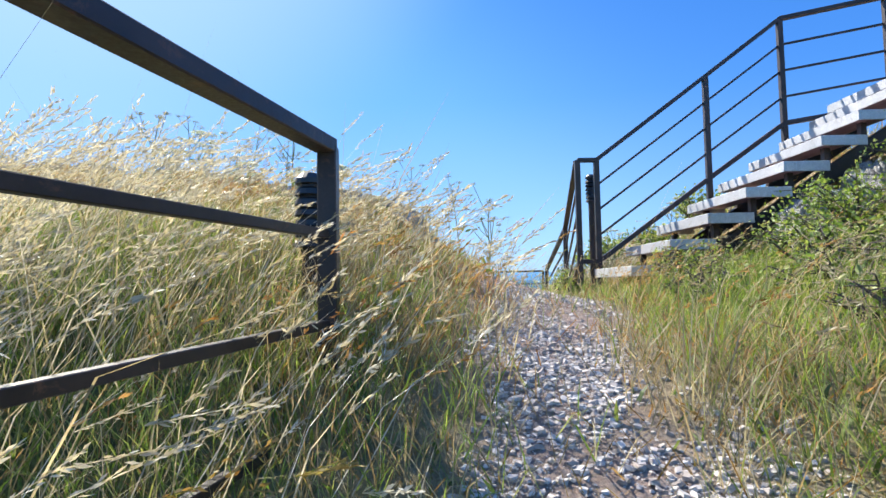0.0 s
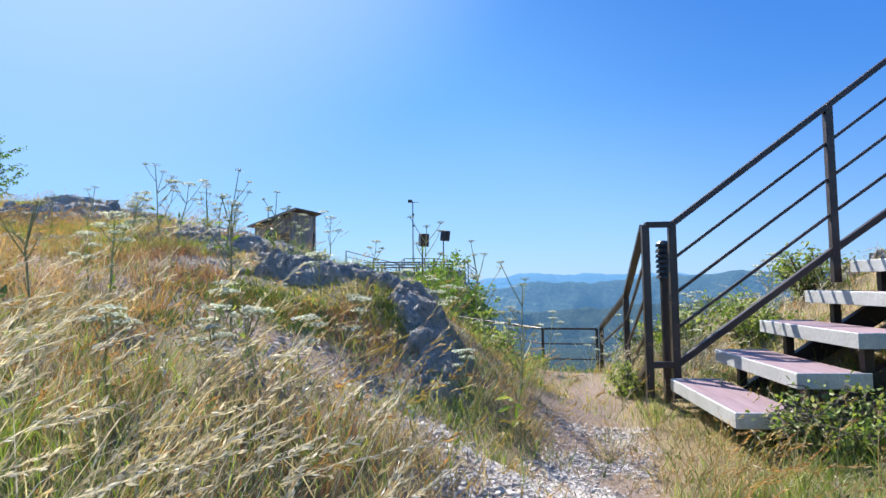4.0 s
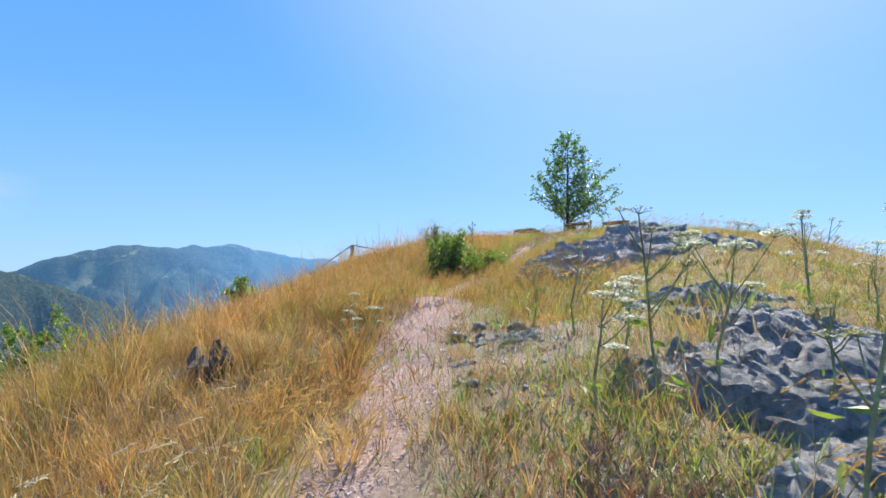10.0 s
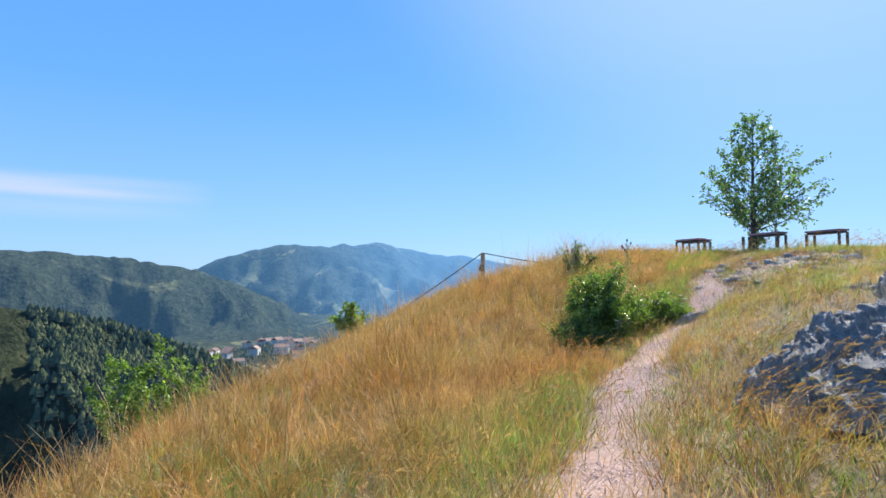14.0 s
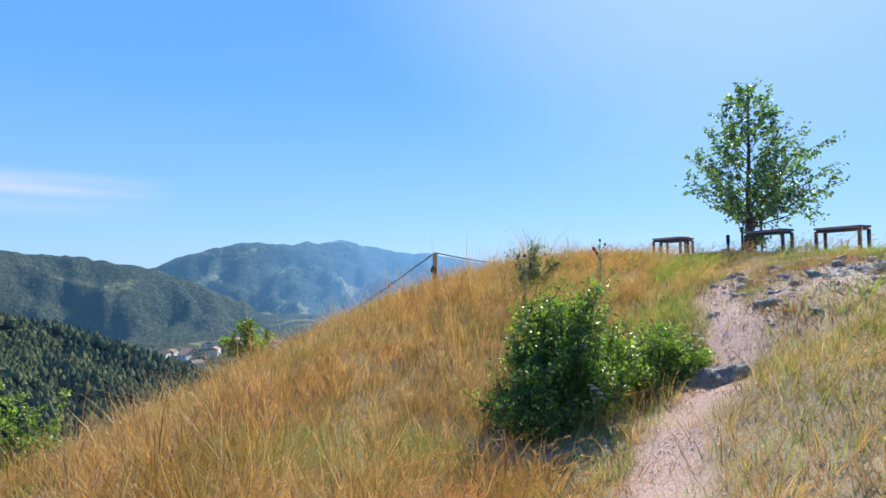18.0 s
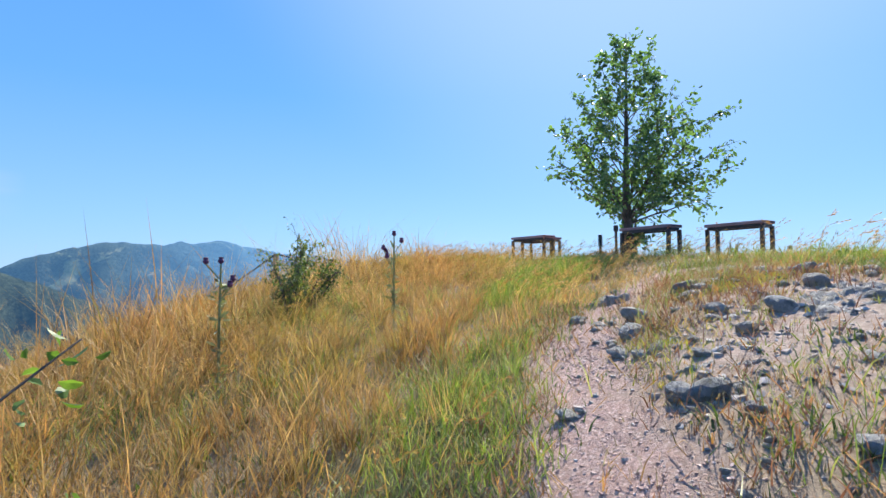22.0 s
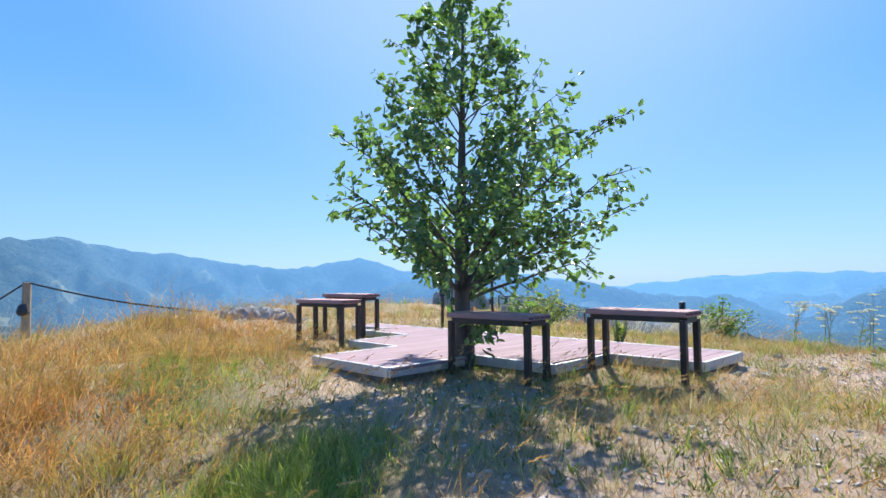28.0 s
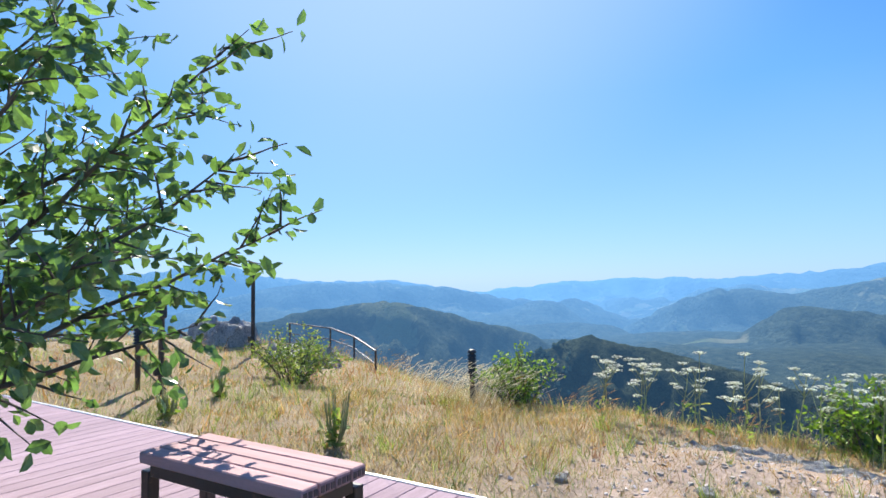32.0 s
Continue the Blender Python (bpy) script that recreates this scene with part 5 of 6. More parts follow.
def taken(x, y):
    """Where nothing grows: the deck and the rock tops."""
    u, v = x + 17.0, y - 20.6
    on = ((u > -2.25) & (u < -0.9) & (v > -2.05) & (v < 0)) | ((u > -3.2) & (u < 0.1) & (v > -0.9) & (v < 0.2)) | ((u > -4.25) & (u < 1.05) & (v > 0.1) & (v < 1.2)) | ((u > -5.2) & (u < 0) & (v > 0.58) & (v < 1.2))
    rocks = np.maximum.reduce([blob(x, y, cx, cy, rx, ry, turn) for cx, cy, rx, ry, turn, *_ in OUTCROPS])
    return np.where(on, 1.0, np.clip(rocks * 1.2, 0, 0.86))


def scatter(count, weight, rng, x0=-31, x1=7, y0=-3, y1=31, clump=0.0):
    """Points of the plan, denser where weight(x, y) is larger; clump draws them into tufts."""
    near = lambda x, y: weight(x, y) * (1 - taken(x, y))
    if not clump:
        return cells(count, near, rng, x0, x1, y0, y1, 0.08)
    x, y = cells(count // 7, near, rng, x0, x1, y0, y1, 0.08)
    k = rng.integers(0, len(x), count)
    spread = clump * rng.uniform(0.5, 1.5, len(x))[k]
    return x[k] + rng.normal(0, 1, count) * spread, y[k] + rng.normal(0, 1, count) * spread


def closeness(x, y):
    """Denser growth along the way that is walked."""
    d = way_from(x, y)
    return np.clip(1.15 * np.exp(-d / 3.2) + 0.10 * (d < 11), 0, 1)


def dry_weight(x, y):
    left = 0.45 + 0.55 * np.clip(rough_noise(x * 0.4, y * 0.4, 3, 31) * 2 - 0.5, 0, 1)
    return closeness(x, y) * left * (1 - 0.97 * trail_mark(x, y)) * (1 - 0.75 * stony_mark(x, y)) * (1 - 0.6 * green_mark(x, y))


def green_weight(x, y):
    return closeness(x, y) * (1 - 0.8 * blob(x, y, -1.2, 5.3, 1.7, 1.3)) * (0.12 + 0.88 * green_mark(x, y)) * (1 - 0.985 * trail_mark(x, y)) * (1 - 0.85 * stony_mark(x, y))


WIND = 0.35
rng = np.random.default_rng(4)
x, y = scatter(290000, dry_weight, rng, clump=0.07)
west = np.clip((-(x + 2) * 0.55 - (y - 6) * 0.84) * 0.5, 0, 1)
tall = rng.uniform(0.06, 0.22, len(x)) * (1 + 2.1 * west * rng.random(len(x))) * (0.4 + 1.1 * rough_noise(x * 0.9, y * 0.9, 3, 77)) * np.clip(3.2 * rough_noise(x * 2.4, y * 2.4, 3, 78) - 0.6, 0.3, 2.2) * (1 - 0.55 * stony_mark(x, y))
east = np.clip(((x + 2) * 0.55 + (y - 6) * 0.84) * 0.5, 0, 1) * (y > 5)
tall *= (1 - 0.55 * blob(x, y, -0.8, 4.9, 1.9, 1.5)) * (1 - 0.4 * blob(x, y, -1.3, 3.3, 1.6, 1.0)) * (1 - 0.5 * blob(x, y, -0.3, 0.9, 0.6, 1.4)) * (1 - 0.6 * blob(x, y, -17.2, 18.2, 3.4, 2.2)) * (1 - 0.5 * east) * np.where((x > 0.7) & (y < 5), 0.5, 1.0)
early = (y < 5.6 + 1.5 * rough_noise(x * 0.9, y * 0.9, 2, 15)) & (x > -3.5) | (rng.random(len(x)) < 0.6 * east)
for kind, material, label in ((~early, STRAW, "golden dry grass covering the slopes"), (early, PALE, "greyish straw grass on the lower banks")):
    n = kind.sum()
    far = np.clip((way_from(x[kind], y[kind]) - 1.2) / 3.0, 0, 1)
    blades("dry_grass", x[kind], y[kind], tall[kind] * (1 + 0.25 * far), rng.uniform(0.0022, 0.0052, n) * (1 + 1.3 * far), rng.uniform(0.05, 0.6, n), rng.uniform(0.0, 0.5, n), rng, material, label)
# bunch grass: tufts that spread from one root
for count, each, weight, material, low, high, label in (
        (900, 48, lambda x, y: dry_weight(x, y) * np.clip(-((x + 2) * 0.55 + (y - 6) * 0.84) * 0.7 + 0.1, 0, 1) * (y > 4.5) * np.clip(way_from(x, y) / 0.6 - 0.6, 0, 1), STRAW, 0.20, 0.46, "bunches of golden dry grass on the slope"),
        (420, 40, lambda x, y: green_weight(x, y) * np.clip(way_from(x, y) / 0.5 - 0.6, 0, 1), GREEN, 0.14, 0.34, "bunches of green grass"),
        (420, 40, lambda x, y: closeness(x, y) * np.clip(((x + 2) * 0.55 + (y - 6) * 0.84) * 0.7, 0, 1) * (1 - trail_mark(x, y)) * (1 - 0.7 * stony_mark(x, y)), PALE, 0.08, 0.24, "bunches of bleached grass on the crest")):
    cx, cy = cells(count, lambda x, y: weight(x, y) * (1 - taken(x, y)), rng, -31, 7, -3, 31, 0.12)
    k = np.repeat(np.arange(count), each)
    a, q = rng.uniform(0, 2 * np.pi, len(k)), 0.09 * np.sqrt(rng.random(len(k))) * rng.uniform(0.5, 1.3, count)[k]
    n = len(k)
    blades("bunch_grass", cx[k] + np.cos(a) * q, cy[k] + np.sin(a) * q, rng.uniform(low, high, count)[k] * rng.uniform(0.6, 1.1, n), rng.uniform(0.003, 0.006, n), rng.uniform(0.05, 0.45, n), rng.uniform(0.1, 0.6, n), rng, material, label, wind=a)
x, y = scatter(90000, lambda x, y: closeness(x, y) * (1 - 0.93 * trail_mark(x, y)) * (1 - 0.55 * stony_mark(x, y)), rng, clump=0.12)
blades("straw_litter", x, y, rng.uniform(0.05, 0.16, len(x)), rng.uniform(0.003, 0.006, len(x)), rng.uniform(0.80, 0.96, len(x)), rng.uniform(0.0, 0.05, len(x)), rng, STRAW, "matted dry straw lying on the ground", "straw", z=lay(x, y) + 0.005)
x, y = scatter(150000, green_weight, rng, clump=0.06)
blades("green_grass", x, y, rng.uniform(0.05, 0.24, len(x)), rng.uniform(0.0025, 0.006, len(x)), rng.uniform(0.05, 0.5, len(x)), rng.uniform(0.0, 0.6, len(x)), rng, GREEN, "fresh green grass in tufts")
x, y = scatter(6000, lambda x, y: blob(x, y, -15.85, 15.95, 2.1, 0.6, 127) * np.clip(rough_noise(x * 1.5, y * 1.5, 2, 19) * 2.6 - 0.6, 0, 1), rng, clump=0.05)
blades("green_grass", x, y, rng.uniform(0.10, 0.25, len(x)), rng.uniform(0.003, 0.006, len(x)), rng.uniform(0.05, 0.35, len(x)), rng.uniform(0.0, 0.5, len(x)), rng, GREEN, "lush tall green grass in the shade of the tree")
x, y = scatter(34000, lambda x, y: closeness(x, y) * np.clip(rough_noise(x * 0.7, y * 0.7, 3, 55) * 2.4 - 0.9, 0, 1) * (1 - trail_mark(x, y)), rng, clump=0.05)
blades("low_herbs", x, y, rng.uniform(0.04, 0.12, len(x)), rng.uniform(0.007, 0.016, len(x)), rng.uniform(0.2, 0.8, len(x)), rng.uniform(0.0, 0.5, len(x)), rng, HERB, "low dark green herbs between the grass", "herbs")
x, y = scatter(20000, lambda x, y: closeness(x, y) * np.clip(rough_noise(x * 0.6, y * 0.6, 3, 66) * 3 - 1.6, 0, 1) * (1 - trail_mark(x, y)) * (1 - stony_mark(x, y)) ** 2, rng, clump=0.05)
blades("reddish_herbs", x, y, rng.uniform(0.04, 0.16, len(x)), rng.uniform(0.004, 0.010, len(x)), rng.uniform(0.1, 0.6, len(x)), rng.uniform(0.0, 0.5, len(x)), rng, RUST, "reddish brown withered herbs", "herbs")


for count, material, low, high, wide, label, spots, seed in (
        (12000, PALE, 0.03, 0.12, 0.004, "short bleached grass between the rubble", ((-12.6, 14.9, 1.9, 2.9, 25), (-14.9, 20.4, 1.8, 3.2, 0)), 101),
        (5500, HERB, 0.03, 0.11, 0.007, "low olive green herbs between the rubble", ((-12.6, 14.9, 1.9, 2.9, 25),), 102),
        (3500, RUST, 0.04, 0.14, 0.005, "withered brown herbs between the rubble", ((-12.8, 14.6, 1.6, 2.4, 25),), 103),
        (6000, HERB, 0.03, 0.12, 0.007, "olive green herbs on the worn bank", ((-1.2, 5.6, 1.6, 1.2, -20),), 104),
        (3500, RUST, 0.04, 0.15, 0.005, "withered brown herbs on the worn bank", ((-1.3, 5.5, 1.5, 1.0, -20), (-2.4, 6.3, 1.2, 0.5, 20)), 105),
        (3500, GREEN, 0.05, 0.16, 0.005, "fresh green tufts among the rocks", ((-0.4, 5.0, 0.6, 0.8, 0), (-2.6, 7.1, 1.6, 1.0, 20), (-12.9, 16.6, 1.0, 0.7, 0)), 106)):
    x, y = scatter(count, lambda x, y: np.maximum.reduce([blob(x, y, *q) for q in spots]) * np.clip(rough_noise(x * 1.9, y * 1.9, 3, seed) * 5 - 2.2, 0, 1) * (1 - 0.95 * trail_mark(x, y)), rng, clump=0.055)
    blades("low_growth", x, y, rng.uniform(low, high, len(x)), rng.uniform(0.6, 1.4, len(x)) * wide, rng.uniform(0.1, 0.7, len(x)), rng.uniform(0.0, 0.5, len(x)), rng, material, label, "herbs")


def turf(name, x, y, tall, wide, rng, material, label):
    """Short fine blades, one triangle each."""
    n = len(x)
    z = lay(x, y) - 0.008
    a = rng.uniform(0, 2 * np.pi, n)
    lean = rng.uniform(0.2, 1.4, n) * tall
    face = a + rng.uniform(0.6, 2.5, n)
    side = np.stack([np.cos(face), np.sin(face), np.zeros(n)], 1) * (wide / 2)[:, None]
    root = np.stack([x, y, z], 1)
    tip = np.stack([x + np.cos(a) * lean, y + np.sin(a) * lean, z + tall], 1)
    ob = arrays(name, np.stack([root - side, root + side, tip], 1).reshape(-1, 3), [3 * np.arange(n)[:, None] + np.array([[0, 1, 2]])], material)
    tagged(ob, label, "grass", kind="stuff")


SEDUM = leafy("yellow_green_stonecrop", [(0.0, (0.22, 0.26, 0.06)), (0.5, (0.40, 0.40, 0.09)), (0.85, (0.58, 0.50, 0.10)), (1.0, (0.52, 0.26, 0.08))], 0.35, 0.5, (1.0, 1.0, 0.4))
x, y = scatter(11000, lambda x, y: np.maximum.reduce([blob(x, y, -2.6, 7.0, 1.8, 1.0, 25), blob(x, y, -0.8, 5.6, 1.0, 1.2), blob(x, y, -6.4, 10.9, 1.2, 1.2), 0.9 * blob(x, y, -12.9, 14.7, 1.2, 1.8), 0.5 * blob(x, y, -15.2, 20.2, 0.8, 1.6)]) * np.clip(rough_noise(x * 1.6, y * 1.6, 3, 44) * 5 - 2.7, 0, 1) * (1 - trail_mark(x, y)), rng, clump=0.05)
turf("stonecrop", x, y, rng.uniform(0.02, 0.055, len(x)), rng.uniform(0.005, 0.010, len(x)), rng, SEDUM, "yellow-green stonecrop in cushions between the rocks")
x, y = scatter(260000, lambda x, y: closeness(x, y) * (1 - 0.9 * trail_mark(x, y)) * (1 - 0.15 * stony_mark(x, y)), rng, clump=0.09)
for name, pick, material, label in (("dry_turf", rng.random(len(x)) < 0.72, STRAW, "short dry turf"), ("olive_turf", None, HERB, "short olive green turf")):
    pick = ~last if pick is None else pick
    last = pick
    n = pick.sum()
    turf(name, x[pick], y[pick], rng.uniform(0.02, 0.075, n), rng.uniform(0.003, 0.007, n), rng, material, label)
x, y = scatter(46000, lambda x, y: np.clip(0.25 + 1.2 * (rough_noise(x * 0.6, y * 0.6, 3, 88) - 0.4), 0, 1) * np.clip((way_from(x, y) - 3.0) / 4, 0, 1), rng, -44, 12, -8, 40, 0.16)
early = rng.random(len(x)) < 0.75 - 0.45 * (x > -6)
for pick, material, label in ((early, STRAW, "tufts of dry grass on the outer slopes"), (~early, GREEN, "tufts of green grass on the outer slopes")):
    n = pick.sum()
    blades("slope_grass", x[pick], y[pick], rng.uniform(0.14, 0.40, n), rng.uniform(0.005, 0.012, n), rng.uniform(0.05, 0.6, n), rng.uniform(0.0, 0.5, n), rng, material, label)


def oat_grass(count, weight, tall0, tall1, label, seed, x0=-31, x1=7, y0=-3, y1=31, material=None, ear=0.13, m=16, fat=1.0):
    """Tall bent stems, each with a feathery ear of small spikelets along its tip."""
    rng = np.random.default_rng(seed)
    x, y = scatter(count, weight, rng, x0, x1, y0, y1, 0.08)
    n = len(x)
    tall = rng.uniform(tall0, tall1, n)
    tips, d = blades("tall_grass", x, y, tall, np.full(n, 0.0042), rng.uniform(0.25, 0.6, n), rng.uniform(0.15, 0.4, n), rng, material or OAT, label, wind=WIND)
    droop = np.stack([d[:, 0], d[:, 1], rng.uniform(0.1, 0.9, n)], 1)
    droop /= np.linalg.norm(droop, axis=1)[:, None]
    long = ear * rng.uniform(0.6, 1.2, n)[:, None]
    start, end = tips - droop * long * 0.35, tips + droop * long * 0.65
    s = (np.arange(m) / m)[None, :, None]
    thick = np.sin(np.pi * (0.12 + 0.8 * s))
    at = start[:, None] + (end - start)[:, None] * s + rng.normal(0, 0.0035 * fat, (n, m, 3)) * thick
    at = at.reshape(-1, 3)
    k = len(at)
    ahead = np.repeat(droop, m, 0) + rng.normal(0, 0.28, (k, 3))
    ahead /= np.linalg.norm(ahead, axis=1)[:, None]
    w = rng.uniform(0.0018, 0.0034, k)[:, None] * fat
    length = rng.uniform(0.016, 0.030, k)[:, None]
    side = np.cross(ahead, rng.normal(0, 1, (k, 3)))
    side /= np.maximum(np.linalg.norm(side, axis=1)[:, None], 1e-6)
    verts = np.stack([at, at + ahead * length * 0.45 + side * w, at + ahead * length, at + ahead * length * 0.45 - side * w], 1)
    up = np.array([0, 0, 0.0011])
    axis = np.stack([start - up, end - up, end + up, start + up], 1)
    verts = np.concatenate([verts, axis])
    ob = arrays("grass_ears", verts.reshape(-1, 3), [4 * np.arange(len(verts))[:, None] + np.array([[0, 1, 2, 3]])], material or OAT)
    tagged(ob, "feathery seed ears of the " + label, "grass", kind="stuff")


oat_grass(1250, lambda x, y: np.maximum(blob(x, y, -1.7, 1.9, 1.7, 1.8), 0.2 * blob(x, y, -4, 4, 3, 1.5)) * (1 - trail_mark(x, y)), 0.30, 0.66, "tall pale oat grass bent by the wind", 8, -5, 2, -1, 6, ear=0.17, m=24, fat=1.0)
oat_grass(20000, lambda x, y: dry_weight(x, y) * (1 - 0.85 * np.clip(((x + 2) * 0.55 + (y - 6) * 0.84) * 0.8, 0, 1) * (y > 5)) * np.clip(rough_noise(x * 0.5, y * 0.5, 3, 21) * 2.6 - 0.7, 0.05, 1) * (1 - 0.6 * np.clip((x + 3.5) * 2, 0, 1)) * np.clip(way_from(x, y) / 0.5 - 0.6, 0, 1) * (1 - blob(x, y, -14.0, 22.5, 4.0, 4.5)), 0.20, 0.46, "thin golden grass stems gone to seed", 9, material=STRAW, ear=0.10, m=9, fat=1.2)
oat_grass(900, lambda x, y: np.maximum(blob(x, y, 1.7, 2.2, 1.0, 2.0), blob(x, y, -0.6, 2.6, 0.8, 1.4)) * (1 - trail_mark(x, y)), 0.2, 0.5, "brown dry grass stems on the lower banks", 11, -3, 4, -1, 6, material=PALE, ear=0.10, m=9)
oat_grass(700, lambda x, y: np.maximum(blob(x, y, 2.3, 7.6, 1.3, 1.5), blob(x, y, 1.7, 6.7, 0.5, 0.8)), 0.25, 0.55, "pale dry grass crowding the railing", 12, 0.5, 4.5, 5.5, 10, ear=0.11, m=9)
oat_grass(420, lambda x, y: blob(x, y, -18.6, 25.2, 1.2, 0.8), 0.3, 0.6, "silvery feather grass at the edge of the summit", 10, -22, -14, 22, 28, m=14)


def leaves(points, normals, size, rng, shape=0.55):
    """Folded pointed leaves: six corners, four triangles each."""
    n = len(points)
    out = normals + rng.normal(0, 0.55, (n, 3))
    out[:, 2] -= 0.25
    out /= np.linalg.norm(out, axis=1)[:, None]
    side = np.cross(out, rng.normal(0, 1, (n, 3)))
    side /= np.linalg.norm(side, axis=1)[:, None]
    up = np.cross(side, out)
    L = (size * rng.uniform(0.7, 1.25, n))[:, None]
    W = L * shape * 0.5
    p = points
    verts = np.stack([p, p + out * L * 0.4 + side * W + up * W * 0.35, p + out * L * 0.78 + side * W * 0.7 + up * W * 0.2, p + out * L - up * L * 0.08,
                      p + out * L * 0.78 - side * W * 0.7 + up * W * 0.2, p + out * L * 0.4 - side * W + up * W * 0.35, p + out * L * 0.45], 1)
    base = 7 * np.arange(n)[:, None]
    tris = np.concatenate([base + np.array([t]) for t in ((0, 1, 6), (1, 2, 6), (2, 3, 6), (3, 4, 6), (4, 5, 6), (5, 0, 6))])
    return verts.reshape(-1, 3), [tris]


def fruit_tree():
    """Slender plum tree with steep limbs and a tall open crown."""
    rng, rnd = np.random.default_rng(21), random.Random(21)
    base = Vector((-17.98, 19.61, 4.62))
    ob = thing("plum_tree", base, "young plum tree with a tapering open crown of glossy leaves", "tree")
    trunk = [Vector((0, 0, -0.15)), Vector((0.0, 0.0, 0.25)), Vector((-0.02, 0.02, 0.7)), Vector((-0.03, 0.02, 1.3)), Vector((0.02, 0.0, 2.1)), Vector((0.05, 0.0, 3.0)), Vector((0.06, 0.02, 4.15))]
    part("trunk", tube(bmesh.new(), trunk, [0.12, 0.095, 0.08, 0.062, 0.043, 0.024, 0.006], 12), BARK, ob, smooth=True)

    def on_trunk(h):
        for a, b in zip(trunk, trunk[1:]):
            if a.z <= h <= b.z:
                return a.lerp(b, (h - a.z) / (b.z - a.z))
        return trunk[-1]
    pts, ways = [], []

    def twig(start, way, length, r, depth, bm, lift=0.03):
        p, d, aim = Vector(start), Vector(way).normalized(), Vector(way).normalized()
        line, steps = [p.copy()], max(4, int(length / 0.085))
        for i in range(steps):
            d = (d * 0.75 + aim * 0.25 + Vector((rnd.gauss(0, 0.11), rnd.gauss(0, 0.11), rnd.gauss(lift, 0.08)))).normalized()
            p = p + d * (length / steps)
            line.append(p.copy())
            s = (i + 1) / steps
            if depth == 0 and s > 0.24 and rnd.random() < 0.8:
                side = d.cross(Vector((rnd.gauss(0, 1), rnd.gauss(0, 1), rnd.gauss(0, 0.5)))).normalized()
                twig(p, d * 0.7 + side * 0.9, min(length, 1.6) * (0.27 - 0.10 * s) * rnd.uniform(0.5, 1.4), r * 0.4, 1, bm)
            if depth == 1 or s > 0.35:
                for _ in range(2 if rnd.random() < 0.75 else 3):
                    pts.append(p + Vector((rnd.gauss(0, 0.03), rnd.gauss(0, 0.03), rnd.gauss(0, 0.03))))
                    ways.append((d * 0.6 + Vector((rnd.gauss(0, 0.8), rnd.gauss(0, 0.8), rnd.gauss(-0.1, 0.5)))).normalized())
        tube(bm, line, [max(r * (1 - 0.85 * i / (len(line) - 1)), 0.0025) for i in range(len(line))], 6 if depth == 0 else 4)

    def limb(start, way, length, r, lift=0.03):
        bm = bmesh.new()
        twig(start, way, length, r, 0, bm, lift)
        part("limb", bm, BARK, ob, smooth=True)
    span = [(0.75, 0.85), (1.05, 1.10), (1.5, 1.18), (2.0, 1.25), (2.5, 1.22), (3.0, 1.08), (3.5, 0.80), (3.9, 0.50), (4.15, 0.2)]
    for k in range(50):
        tall = 0.98 + 3.14 * ((k + 0.5) / 50) ** 0.85
        a = k * 2.39996 + rnd.uniform(-0.35, 0.35)
        out = float(np.interp(tall, [q[0] for q in span], [q[1] for q in span])) * rnd.uniform(0.62, 1.06) * (1 + 0.10 * math.cos(a - radians(55)))
        start = on_trunk(min(max(0.80, tall - out * rnd.uniform(0.75, 1.25)), 3.75))
        way = Vector((math.cos(a) * out, math.sin(a) * out, tall - start.z))
        limb(start, way, way.length, max(0.020 - 0.004 * start.z, 0.006), 0.0)
    for deg, tall, out in ((52, 2.35, 1.75), (60, 1.95, 1.65), (44, 2.1, 1.6), (66, 2.6, 1.4), (48, 1.3, 1.3), (232, 2.25, 1.45), (222, 2.0, 1.3), (300, 1.5, 1.3), (150, 1.4, 1.3), (340, 2.1, 1.35), (110, 2.0, 1.3)):
        start = on_trunk(max(0.7, tall - out * 0.75))
        way = Vector((math.cos(radians(deg)) * out, math.sin(radians(deg)) * out, tall - start.z))
        limb(start, way, way.length, 0.022, 0.0)
    low = bmesh.new()
    tube(low, [(0.05, 0.0, 0.35), (0.3, -0.12, 0.45), (0.55, -0.2, 0.42)], [0.014, 0.009, 0.004], 5)
    part("low_shoot", low, BARK, ob)
    for _ in range(70):
        s = rnd.uniform(0.3, 1.05)
        pts.append(Vector((0.05 + 0.55 * s + rnd.gauss(0, 0.05), -0.2 * s + rnd.gauss(0, 0.05), 0.42 + rnd.gauss(0, 0.07))))
        ways.append(Vector((rnd.gauss(0, 1), rnd.gauss(0, 1), rnd.gauss(-0.2, 0.6))).normalized())
    P, D = np.array([list(p) for p in pts]), np.array([list(w) for w in ways])
    verts, faces = leaves(P, D, np.full(len(P), 0.092), rng, 0.60)
    tagged(arrays("crown", verts, faces, LEAF, ob), "glossy dark green pointed leaves")
    return ob


fruit_tree()


